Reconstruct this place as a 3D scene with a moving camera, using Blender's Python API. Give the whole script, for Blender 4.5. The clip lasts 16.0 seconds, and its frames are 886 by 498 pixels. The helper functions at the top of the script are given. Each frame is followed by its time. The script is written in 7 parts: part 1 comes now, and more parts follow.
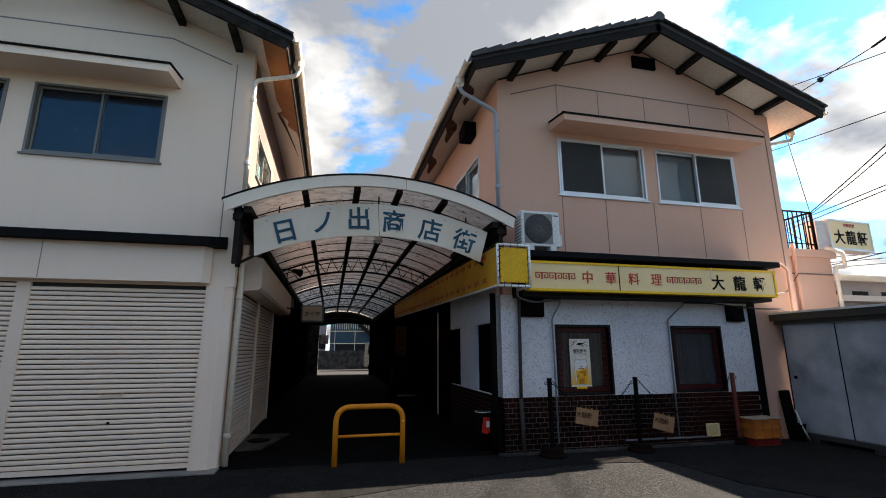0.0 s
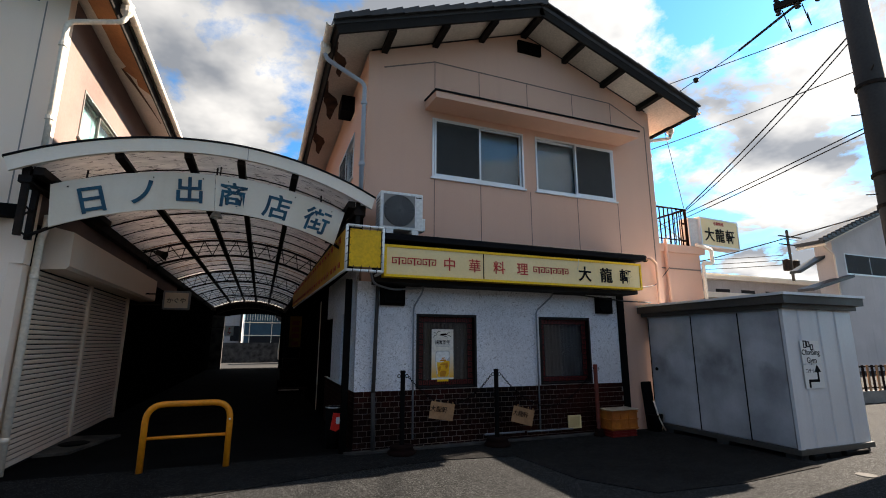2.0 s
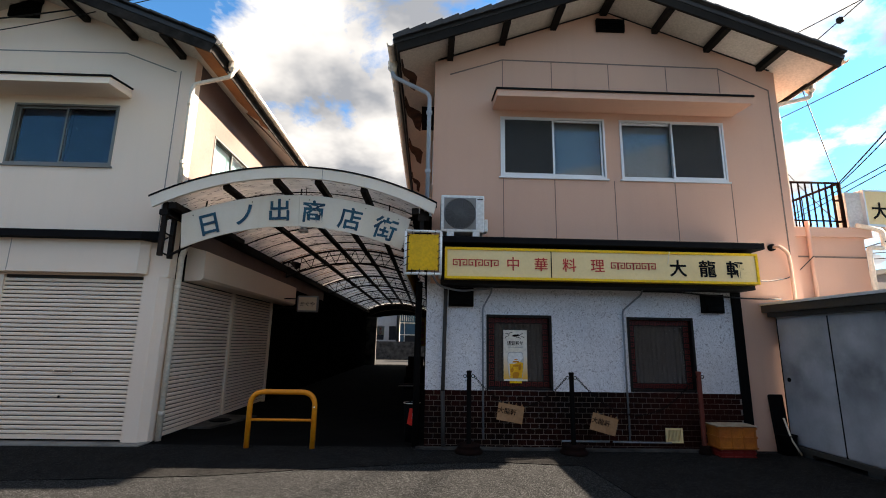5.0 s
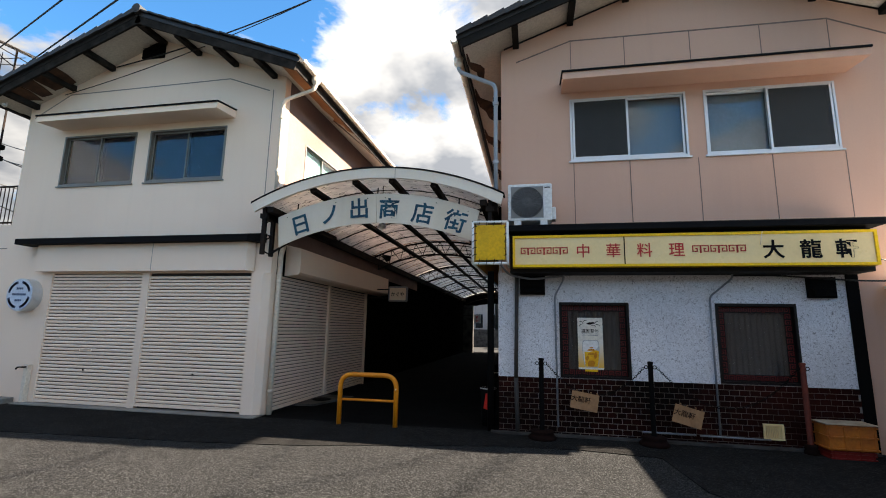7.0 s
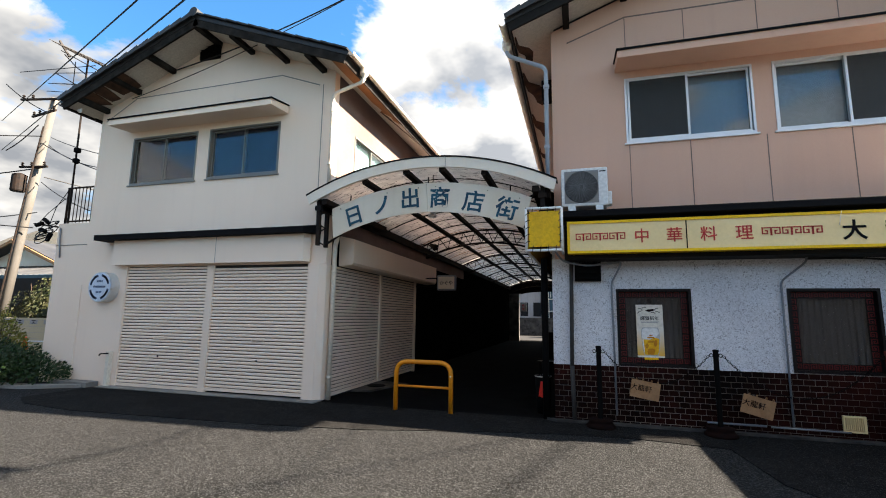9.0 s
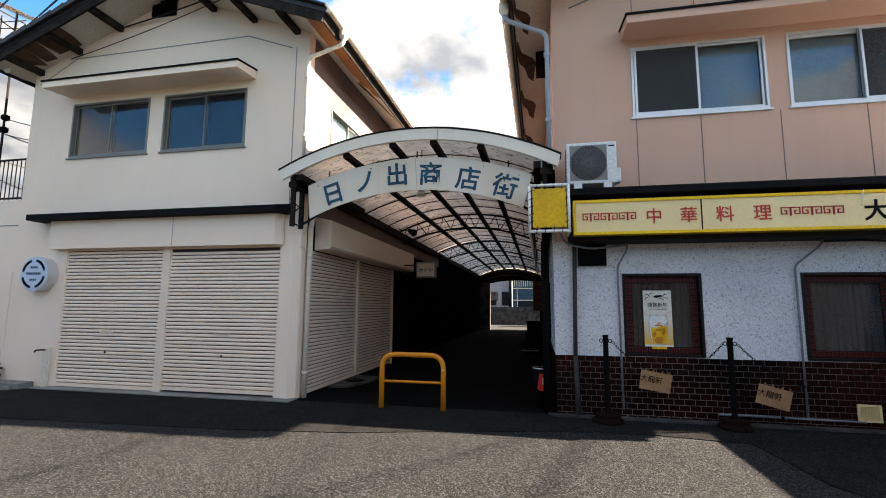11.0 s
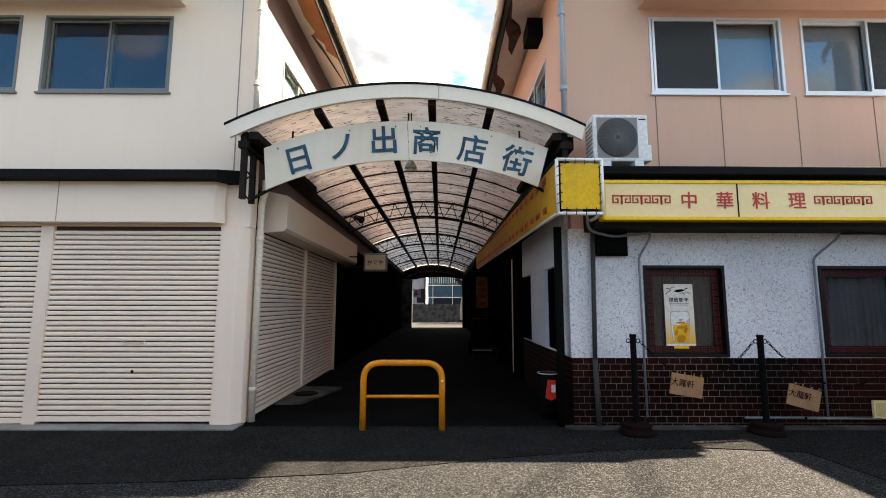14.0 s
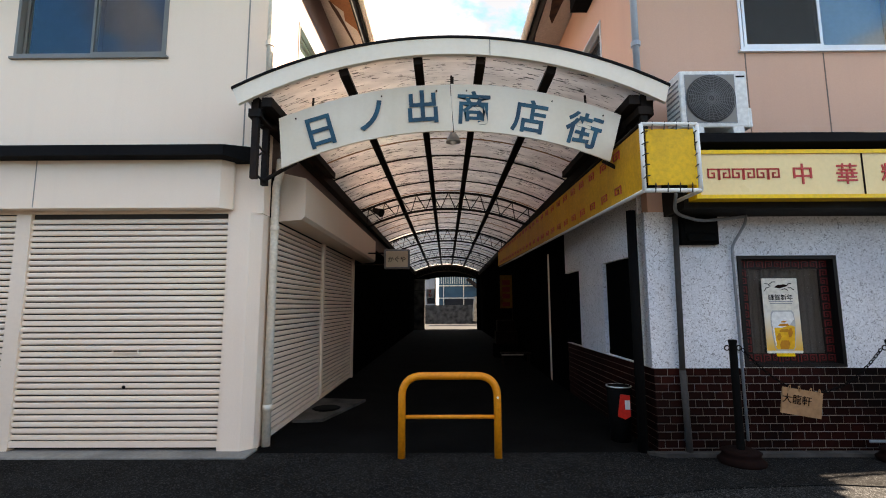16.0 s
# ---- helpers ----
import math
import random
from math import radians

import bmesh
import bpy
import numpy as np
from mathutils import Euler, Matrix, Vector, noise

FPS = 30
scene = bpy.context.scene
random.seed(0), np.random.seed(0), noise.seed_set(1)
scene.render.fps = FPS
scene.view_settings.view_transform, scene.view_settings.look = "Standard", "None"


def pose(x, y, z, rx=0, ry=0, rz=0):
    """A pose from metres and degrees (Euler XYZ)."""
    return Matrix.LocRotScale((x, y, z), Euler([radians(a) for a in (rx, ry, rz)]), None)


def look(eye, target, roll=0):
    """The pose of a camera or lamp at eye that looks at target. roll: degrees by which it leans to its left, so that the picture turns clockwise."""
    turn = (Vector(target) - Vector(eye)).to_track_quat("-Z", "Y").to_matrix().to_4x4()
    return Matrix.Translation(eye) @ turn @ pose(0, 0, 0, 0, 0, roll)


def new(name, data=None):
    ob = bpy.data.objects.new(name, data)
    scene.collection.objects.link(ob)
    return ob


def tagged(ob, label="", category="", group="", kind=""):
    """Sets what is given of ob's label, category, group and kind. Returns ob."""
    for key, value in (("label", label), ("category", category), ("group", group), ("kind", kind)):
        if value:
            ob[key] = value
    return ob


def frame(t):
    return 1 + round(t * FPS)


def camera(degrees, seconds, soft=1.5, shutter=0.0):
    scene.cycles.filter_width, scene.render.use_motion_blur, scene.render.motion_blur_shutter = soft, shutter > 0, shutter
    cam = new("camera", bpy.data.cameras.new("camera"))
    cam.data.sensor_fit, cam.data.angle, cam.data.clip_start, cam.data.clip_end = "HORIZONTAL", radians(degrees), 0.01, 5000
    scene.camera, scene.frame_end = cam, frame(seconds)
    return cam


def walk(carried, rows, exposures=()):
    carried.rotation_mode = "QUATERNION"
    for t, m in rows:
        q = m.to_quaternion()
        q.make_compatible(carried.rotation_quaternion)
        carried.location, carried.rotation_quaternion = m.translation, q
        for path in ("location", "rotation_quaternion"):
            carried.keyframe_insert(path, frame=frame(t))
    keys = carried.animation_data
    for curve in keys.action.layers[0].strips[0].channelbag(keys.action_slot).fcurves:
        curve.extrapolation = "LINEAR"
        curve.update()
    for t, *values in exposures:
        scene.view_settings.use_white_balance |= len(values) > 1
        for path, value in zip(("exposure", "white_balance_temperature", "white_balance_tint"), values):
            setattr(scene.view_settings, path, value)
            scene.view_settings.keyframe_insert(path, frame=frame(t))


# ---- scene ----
cam = camera(87.6, 16.0, soft=1.0)
METRES, EYE, TILT, LEAN, TURN = 7.2, 1.5, 0.0, 0.0, -13.4
ROWS = [
    (0.0, 0.0, 0.0, 0.0, 0.03, 12.3, 0.15),
    (0.5, 0.0407, 0.0036, -0.003, -2.6, 12.06, 0.16),
    (1.0, 0.0782, 0.0194, -0.0055, -4.92, 11.83, 0.19),
    (1.5, 0.1184, 0.0437, -0.0035, -6.78, 11.64, 0.0),
    (2.0, 0.1699, 0.0647, -0.0056, -7.76, 11.5, -0.08),
    (2.5, 0.2052, 0.095, -0.0069, -6.77, 11.44, -0.18),
    (3.0, 0.2399, 0.1128, -0.0049, -4.78, 11.45, -0.47),
    (3.5, 0.27, 0.109, -0.0036, -1.64, 11.45, -0.63),
    (4.0, 0.2936, 0.0832, -0.005, 2.39, 11.41, -0.76),
    (4.5, 0.3222, 0.0701, -0.0055, 6.95, 11.48, -0.96),
    (5.0, 0.3544, 0.0624, -0.0042, 11.61, 11.4, -0.96),
    (5.2, 0.3605, 0.0605, -0.0041, 13.1, 11.36, -0.96),
    (7.3, 0.4266, 0.0556, -0.0042, 25.4, 9.55, -1.06),
    (7.5, 0.4254, 0.0551, -0.0043, 26.02, 9.44, -1.06),
    (8.0, 0.4232, 0.0528, -0.0046, 27.58, 9.12, -0.94),
    (8.5, 0.4195, 0.0492, -0.0055, 29.15, 8.73, -0.86),
    (8.7, 0.4145, 0.0465, -0.0057, 29.55, 8.56, -0.85),
    (10.8, 0.3215, 0.0956, -0.0095, 26.5, 7.14, -0.44),
    (11.0, 0.3107, 0.1031, -0.0101, 25.12, 7.13, -0.42),
    (11.5, 0.2835, 0.1294, -0.0116, 21.16, 7.07, -0.34),
    (12.0, 0.2518, 0.1432, -0.0118, 17.52, 7.01, -0.21),
    (12.5, 0.216, 0.1551, -0.0126, 14.77, 6.97, -0.19),
    (13.0, 0.1803, 0.182, -0.0139, 13.04, 7.0, -0.2),
    (13.5, 0.135, 0.1931, -0.0135, 12.67, 6.95, -0.16),
    (14.0, 0.0936, 0.2005, -0.0124, 13.04, 6.88, -0.11),
    (14.5, 0.0643, 0.2271, -0.0151, 13.44, 6.9, -0.05),
    (15.0, 0.0375, 0.2532, -0.0163, 13.65, 6.92, 0.13),
    (15.5, 0.0121, 0.2798, -0.0135, 13.73, 6.92, 0.19),
    (16.0, 0.0017, 0.3142, -0.0132, 13.78, 7.0, 0.23),
]
walk(cam, [(t, pose(0, 0, EYE, TILT, LEAN, TURN) @ pose(METRES * x, METRES * y, METRES * z, 90 + pitch, roll, yaw)) for t, x, y, z, yaw, pitch, roll in ROWS],
     exposures=[(0.0, 2.60, 7550, 11), (2.0, 2.38, 7550, 11), (5.0, 2.72, 7900, 12), (8.5, 3.12, 7750, 10), (11.0, 3.26, 8000, 11), (12.5, 3.54, 8550, 12), (16.0, 3.68, 8600, 13)])

# ---- light: low winter sun from the right, slightly behind the fronts, broken cloud ----
SUN_DIR = Vector((1.62, 0.21, 1.0)).normalized()
world = bpy.data.worlds.new("sky")
scene.world = world
world.use_nodes = True
wn, wl = world.node_tree.nodes, world.node_tree.links
wn.clear()


def wnode(kind, **kw):
    n = wn.new(kind)
    for k, v in kw.items():
        n.inputs[k].default_value = v
    return n


def wmath(op, a, b=None):
    n = wn.new("ShaderNodeMath")
    n.operation = op
    for i, v in enumerate((a, b)):
        if v is None:
            continue
        if isinstance(v, (int, float)):
            n.inputs[i].default_value = v
        else:
            wl.new(v, n.inputs[i])
    return n.outputs[0]


sky = wn.new("ShaderNodeTexSky")
sky.sky_type = "NISHITA"
sky.sun_disc = False
sky.sun_elevation = math.asin(SUN_DIR.z)
sky.sun_rotation = math.atan2(SUN_DIR.x, SUN_DIR.y)
sky.air_density, sky.dust_density, sky.ozone_density = 1.0, 0.3, 2.0
coord = wn.new("ShaderNodeTexCoord")
split = wn.new("ShaderNodeSeparateXYZ")
wl.new(coord.outputs["Generated"], split.inputs[0])
height = wmath("ADD", wmath("MAXIMUM", split.outputs[2], 0.0), 0.28)
flat = wn.new("ShaderNodeCombineXYZ")
wl.new(wmath("DIVIDE", split.outputs[0], height), flat.inputs[0])
wl.new(wmath("DIVIDE", split.outputs[1], height), flat.inputs[1])
flat.inputs[2].default_value = 3.7
big = wnode("ShaderNodeTexNoise", Scale=2.1, Detail=10.0, Roughness=0.60, Distortion=0.25)
wl.new(flat.outputs[0], big.inputs["Vector"])
cover = wn.new("ShaderNodeValToRGB")
cover.color_ramp.elements[0].position, cover.color_ramp.elements[1].position = 0.425, 0.50
# cloud cover varies across the sky
def lean(way, low, amount):
    d = wn.new("ShaderNodeVectorMath")
    d.operation = "DOT_PRODUCT"
    d.inputs[1].default_value = Vector(way).normalized()
    wl.new(coord.outputs["Generated"], d.inputs[0])
    r = wn.new("ShaderNodeMapRange")
    r.inputs[1].default_value, r.inputs[2].default_value, r.inputs[3].default_value, r.inputs[4].default_value = low, 1.0, 0.0, amount
    wl.new(d.outputs["Value"], r.inputs[0])
    return r.outputs[0]


density = wmath("ADD", wmath("ADD", big.outputs["Fac"], wmath("ADD", lean((-0.66, 0.57, 0.52), 0.90, -0.20), lean((-0.80, 0.48, 0.33), 0.93, 0.12))), wmath("ADD", lean((0.0, 0.86, 0.5), 0.74, 0.075), lean((0.77, 0.48, 0.42), 0.92, -0.035)))
density = wmath("ADD", density, wmath("ADD", lean((-0.58, -0.74, 0.42), 0.84, -0.09), lean((-0.34, 0.81, 0.48), 0.93, 0.09)))
wl.new(density, cover.inputs[0])
shade = wnode("ShaderNodeTexNoise", Scale=2.6, Detail=5.0, Roughness=0.5)
offset = wn.new("ShaderNodeVectorMath")
offset.inputs[1].default_value = (0.35, 0.1, 5.0)
wl.new(flat.outputs[0], offset.inputs[0])
wl.new(offset.outputs[0], shade.inputs["Vector"])
belly = wn.new("ShaderNodeValToRGB")
belly.color_ramp.elements[0].position, belly.color_ramp.elements[1].position = 0.40, 0.62
belly.color_ramp.elements[0].color = (1.22, 1.42, 1.78, 1)
belly.color_ramp.elements[1].color = (4.0, 4.22, 4.55, 1)
wl.new(wmath("ADD", shade.outputs["Fac"], lean((0.21, 0.79, 0.57), 0.88, -0.17)), belly.inputs[0])
blue = wn.new("ShaderNodeMix")
blue.data_type, blue.blend_type = "RGBA", "MULTIPLY"
blue.inputs[0].default_value = 1.0
blue.inputs[7].default_value = (0.31, 0.80, 1.16, 1)
wl.new(sky.outputs[0], blue.inputs[6])
mix = wn.new("ShaderNodeMix")
mix.data_type = "RGBA"
wl.new(cover.outputs[0], mix.inputs[0])
wl.new(blue.outputs[2], mix.inputs[6])
wl.new(belly.outputs[0], mix.inputs[7])
# cloud is brighter towards the sun
toward = wn.new("ShaderNodeVectorMath")
toward.operation = "DOT_PRODUCT"
toward.inputs[1].default_value = SUN_DIR
wl.new(coord.outputs["Generated"], toward.inputs[0])
glow = wn.new("ShaderNodeMapRange")
glow.inputs[1].default_value, glow.inputs[2].default_value, glow.inputs[3].default_value, glow.inputs[4].default_value = -0.5, 1.0, 0.64, 1.15
wl.new(toward.outputs["Value"], glow.inputs[0])
lit = wn.new("ShaderNodeVectorMath")
lit.operation = "SCALE"
wl.new(mix.outputs[2], lit.inputs[0])
wl.new(glow.outputs[0], lit.inputs["Scale"])
back = wnode("ShaderNodeBackground", Strength=0.055)
wl.new(lit.outputs[0], back.inputs[0])
wout = wn.new("ShaderNodeOutputWorld")
wl.new(back.outputs[0], wout.inputs[0])

sun_data = bpy.data.lights.new("sun", "SUN")
sun_data.energy, sun_data.angle, sun_data.color = 4.4, radians(0.6), (1.0, 0.93, 0.865)
sun = new("sun", sun_data)
sun.matrix_world = look(SUN_DIR * 60, (0, 0, 0))


# ---- materials ----
def material(name, col, col2=None, rough=0.7, metal=0.0, patch=0.8, grain=30.0, grain_amount=0.12, bump=0.15, bump_scale=60.0, streak=0.0,
             streak_col=(0.1, 0.09, 0.08), spec=0.3, coat=0.0, by_object=0.0, fleck=0.0, scuff=0.0):
    """A surface with blotches, grain, optional vertical streaks and fine relief, at metric size."""
    m = bpy.data.materials.new(name)
    m.use_nodes = True
    nt = m.node_tree
    n, l = nt.nodes, nt.links
    b = n["Principled BSDF"]
    geo = n.new("ShaderNodeNewGeometry")

    def noise_tex(scale, detail=4.0, stretch=None):
        t = n.new("ShaderNodeTexNoise")
        t.inputs["Scale"].default_value, t.inputs["Detail"].default_value = scale, detail
        if stretch:
            mp = n.new("ShaderNodeMapping")
            mp.inputs["Scale"].default_value = stretch
            l.new(geo.outputs["Position"], mp.inputs["Vector"])
            l.new(mp.outputs[0], t.inputs["Vector"])
        else:
            l.new(geo.outputs["Position"], t.inputs["Vector"])
        return t.outputs["Fac"]

    def ramp(fac, a, c):
        r = n.new("ShaderNodeMapRange")
        r.inputs[1].default_value, r.inputs[2].default_value = a, c
        l.new(fac, r.inputs[0])
        return r.outputs[0]

    def mixc(fac, a, c, kind="MIX"):
        x = n.new("ShaderNodeMix")
        x.data_type, x.blend_type = "RGBA", kind
        for i, v in ((0, fac), (6, a), (7, c)):
            if isinstance(v, (int, float)):
                x.inputs[i].default_value = v
            elif isinstance(v, tuple):
                x.inputs[i].default_value = (*v, 1)
            else:
                l.new(v, x.inputs[i])
        return x.outputs[2]

    col2 = col2 or tuple(c * 0.82 for c in col)
    out = mixc(ramp(noise_tex(patch), 0.35, 0.68), col, col2)
    g = n.new("ShaderNodeMapRange")
    g.inputs[1].default_value, g.inputs[2].default_value = 0.3, 0.7
    g.inputs[3].default_value, g.inputs[4].default_value = 1 - grain_amount, 1 + grain_amount
    l.new(noise_tex(grain, 3.0), g.inputs[0])
    comb = n.new("ShaderNodeCombineColor")
    for i in range(3):
        l.new(g.outputs[0], comb.inputs[i])
    out = mixc(1.0, out, comb.outputs[0], "MULTIPLY")
    if fleck:
        k = n.new("ShaderNodeTexNoise")
        k.inputs["Scale"].default_value, k.inputs["Detail"].default_value, k.inputs["Distortion"].default_value = 40.0, 2.0, 1.8
        l.new(geo.outputs["Position"], k.inputs["Vector"])
        f = n.new("ShaderNodeMath")
        f.operation = "MULTIPLY"
        f.inputs[1].default_value = fleck
        l.new(ramp(k.outputs["Fac"], 0.575, 0.64), f.inputs[0])
        out = mixc(f.outputs[0], out, tuple(c * 0.3 for c in col))
    if scuff:
        # short level scrapes in the paint
        k = noise_tex(1.0, 3.0, (1.6, 1.6, 55.0))
        f = n.new("ShaderNodeMath")
        f.operation = "MULTIPLY"
        f.inputs[1].default_value = scuff
        l.new(ramp(k, 0.66, 0.74), f.inputs[0])
        out = mixc(f.outputs[0], out, tuple(c * 0.55 for c in col))
    if by_object:
        info = n.new("ShaderNodeObjectInfo")
        r = n.new("ShaderNodeMapRange")
        r.inputs[3].default_value, r.inputs[4].default_value = 1 - by_object, 1 + by_object
        l.new(info.outputs["Random"], r.inputs[0])
        c2 = n.new("ShaderNodeCombineColor")
        for i in range(3):
            l.new(r.outputs[0], c2.inputs[i])
        out = mixc(1.0, out, c2.outputs[0], "MULTIPLY")
    if streak:
        f = ramp(noise_tex(1.0, 5.0, (7.0, 7.0, 0.45)), 0.52, 0.78)
        s = n.new("ShaderNodeMath")
        s.operation = "MULTIPLY"
        s.inputs[1].default_value = streak
        l.new(f, s.inputs[0])
        out = mixc(s.outputs[0], out, streak_col)
    l.new(out, b.inputs["Base Color"])
    rr = n.new("ShaderNodeMapRange")
    rr.inputs[3].default_value, rr.inputs[4].default_value = max(rough - 0.1, 0.02), min(rough + 0.1, 1.0)
    l.new(noise_tex(3.0), rr.inputs[0])
    l.new(rr.outputs[0], b.inputs["Roughness"])
    b.inputs["Metallic"].default_value = metal
    b.inputs["Specular IOR Level"].default_value = spec
    b.inputs["Coat Weight"].default_value = coat
    if bump:
        bp = n.new("ShaderNodeBump")
        bp.inputs["Strength"].default_value, bp.inputs["Distance"].default_value = bump, 0.004
        l.new(noise_tex(bump_scale, 3.0), bp.inputs["Height"])
        l.new(bp.outputs[0], b.inputs["Normal"])
    return m


CREAM = material("cream_render", (0.865, 0.708, 0.582), (0.825, 0.672, 0.55), 0.85, streak=0.05, streak_col=(0.36, 0.31, 0.26), bump=0.12, bump_scale=120, patch=0.5, grain=90, grain_amount=0.02)
# Cream side wall painted darker to hold back the sunlight; streaks are stains
SIDEDIM = material("dimmed_side_render", (0.185, 0.131, 0.116), (0.13, 0.091, 0.080), 0.85, streak=0.3, streak_col=(0.15, 0.11, 0.085), bump=0.3, bump_scale=45, grain_amount=0.06)
PINK = material("salmon_render", (0.625, 0.39, 0.295), (0.585, 0.36, 0.272), 0.85, streak=0.07, streak_col=(0.27, 0.19, 0.16), bump=0.12, bump_scale=120, patch=0.5, grain=90, grain_amount=0.02)
JOINT = material("panel_joint", (0.20, 0.15, 0.13), rough=0.9)
JOINT_L = material("panel_joint_grey", (0.27, 0.25, 0.23), rough=0.9)
DARKWOOD = material("black_stained_wood", (0.009, 0.008, 0.008), (0.016, 0.014, 0.012), 0.75, spec=0.15, bump=0.4, grain=18)
PEELWOOD = material("peeling_dark_wood", (0.011, 0.010, 0.009), (0.034, 0.030, 0.027), 0.85, spec=0.1, patch=5.0, bump=0.6, grain=25)
TORN = material("torn_brown_board", (0.09, 0.045, 0.026), (0.035, 0.02, 0.014), 0.9, patch=6.0, bump=0.4)
SOFFIT = material("soffit_white", (0.62, 0.58, 0.52), (0.52, 0.48, 0.42), 0.85, streak=0.1)
PLY = material("brown_plywood", (0.30, 0.13, 0.05), (0.22, 0.09, 0.035), 0.75, patch=2.0, bump=0.3)
TILE = material("roof_tile", (0.026, 0.027, 0.029), (0.045, 0.045, 0.046), 0.5, by_object=0.25)
WHITEPIPE = material("white_pvc", (0.77, 0.69, 0.585), (0.68, 0.60, 0.50), 0.5, streak=0.3, streak_col=(0.3, 0.28, 0.25))
GREYPIPE = material("grey_pvc", (0.22, 0.24, 0.27), (0.17, 0.18, 0.20), 0.5)
PALEPIPE = material("pale_blue_grey_pvc", (0.34, 0.39, 0.45), (0.29, 0.33, 0.38), 0.5, grain_amount=0.03)
GREYALU = material("dull_aluminium", (0.21, 0.20, 0.185), (0.17, 0.162, 0.15), 0.5, metal=0.3, grain_amount=0.03)
TEAL = material("teal_blind", (0.10, 0.20, 0.19), (0.07, 0.14, 0.135), 0.8)
ALU = material("aluminium", (0.62, 0.63, 0.64), (0.57, 0.58, 0.59), 0.4, metal=0.5, grain_amount=0.03)
SHUTTER = material("shutter_paint", (0.83, 0.675, 0.55), (0.79, 0.635, 0.515), 0.5, patch=0.6, grain_amount=0.02, by_object=0.035, bump=0.04, scuff=0.45)
SHUTTERGAP = material("shutter_backing", (0.035, 0.030, 0.026), rough=0.8)
BLACK = material("black_flashing", (0.005, 0.005, 0.006), (0.008, 0.008, 0.009), 0.8, spec=0.08, bump=0.05)
BLACKMATT = material("black_matt", (0.004, 0.004, 0.004), rough=0.85, spec=0.06)
STEEL = material("dark_painted_steel", (0.008, 0.007, 0.007), (0.022, 0.013, 0.009), 0.75, spec=0.15, patch=6.0, bump=0.3)
YELLOW = material("yellow_vinyl", (0.77, 0.45, 0.008), (0.68, 0.38, 0.008), 0.45, patch=2.5, streak=0.25, streak_col=(0.35, 0.20, 0.02))
AWNING = material("yellow_awning", (0.66, 0.33, 0.015), (0.52, 0.23, 0.015), 0.6, patch=1.2, streak=0.25, streak_col=(0.25, 0.11, 0.02))
SIGNCREAM = material("sign_cream", (0.85, 0.655, 0.34), (0.81, 0.605, 0.30), 0.3, patch=1.5, grain_amount=0.03, bump=0.02)
SIGNYELLOW = material("sign_yellow", (0.87, 0.53, 0.01), (0.82, 0.48, 0.01), 0.35)
REDPAINT = material("red_lettering", (0.55, 0.035, 0.03), rough=0.4, bump=0.0)
DARKRED = material("dark_red_fret", (0.13, 0.009, 0.009), rough=0.5, bump=0.05)
INK = material("black_lettering", (0.006, 0.006, 0.007), rough=0.7, spec=0.06, bump=0.0)
BLUEPAINT = material("blue_lettering", (0.006, 0.085, 0.135), (0.004, 0.030, 0.062), rough=0.5, patch=6.0)
SIGNWHITE = material("sign_white", (0.73, 0.65, 0.54), (0.67, 0.575, 0.445), 0.5, patch=1.4, streak=0.12, streak_col=(0.42, 0.32, 0.2), grain_amount=0.02, bump=0.03)
FASCIA = material("fascia_white", (0.77, 0.69, 0.59), (0.72, 0.635, 0.525), 0.5, patch=1.0, streak=0.10, streak_col=(0.45, 0.40, 0.33), grain_amount=0.02, bump=0.03)
PLASTER = material("white_roughcast", (0.70, 0.705, 0.735), (0.60, 0.605, 0.64), 0.9, patch=1.0, bump=0.9, bump_scale=55, grain=55, grain_amount=0.14, fleck=0.85)
BRICK = material("brick_tile", (0.026, 0.0046, 0.0032), (0.0042, 0.0019, 0.0016), 0.5, spec=0.06, patch=1.1, by_object=0.35, bump=0.1)
BRICKSIDE = material("mortar", (0.27, 0.235, 0.215), (0.11, 0.097, 0.09), 0.95, bump=0.3)
CONCRETE = material("concrete", (0.24, 0.23, 0.21), (0.15, 0.145, 0.135), 0.9, patch=2.0, bump=0.5)
DIRTYCONCRETE = material("dirty_concrete", (0.07, 0.066, 0.062), (0.016, 0.015, 0.0145), 0.95, patch=3.0, bump=0.6)
BROWNFRAME = material("brown_window_frame", (0.007, 0.005, 0.005), rough=0.5, spec=0.2)
CURTAIN = material("grey_curtain", (0.078, 0.072, 0.074), (0.05, 0.047, 0.05), 0.9, streak=0.4, streak_col=(0.05, 0.05, 0.05))
SCREEN = material("insect_screen", (0.045, 0.045, 0.045), rough=0.9)
PALEBLIND = material("pale_blind", (0.24, 0.265, 0.28), (0.19, 0.21, 0.225), 0.8)
BLUECURTAIN = material("blue_curtain", (0.012, 0.026, 0.055), (0.007, 0.014, 0.03), 0.9, patch=2.5, streak=0.4, streak_col=(0.01, 0.015, 0.03))
DARKROOM = material("dark_room", (0.012, 0.012, 0.014), rough=0.9)
ORANGE = material("orange_paint", (0.70, 0.24, 0.012), (0.62, 0.20, 0.012), 0.4, patch=3.0, bump=0.08)
CRATE = material("orange_plastic", (0.45, 0.14, 0.02), (0.36, 0.10, 0.02), 0.5, patch=6.0)
PALELID = material("scuffed_pale_board", (0.40, 0.33, 0.25), (0.25, 0.19, 0.13), 0.8, patch=7.0)
# Yellow banner cloth with the arcade's dimness mixed into its colour
DIMCLOTH = material("dimmed_yellow_cloth", (0.16, 0.085, 0.008), (0.09, 0.045, 0.006), 0.9, patch=3.0)
REDCRATE = material("red_plastic", (0.22, 0.015, 0.012), rough=0.5)
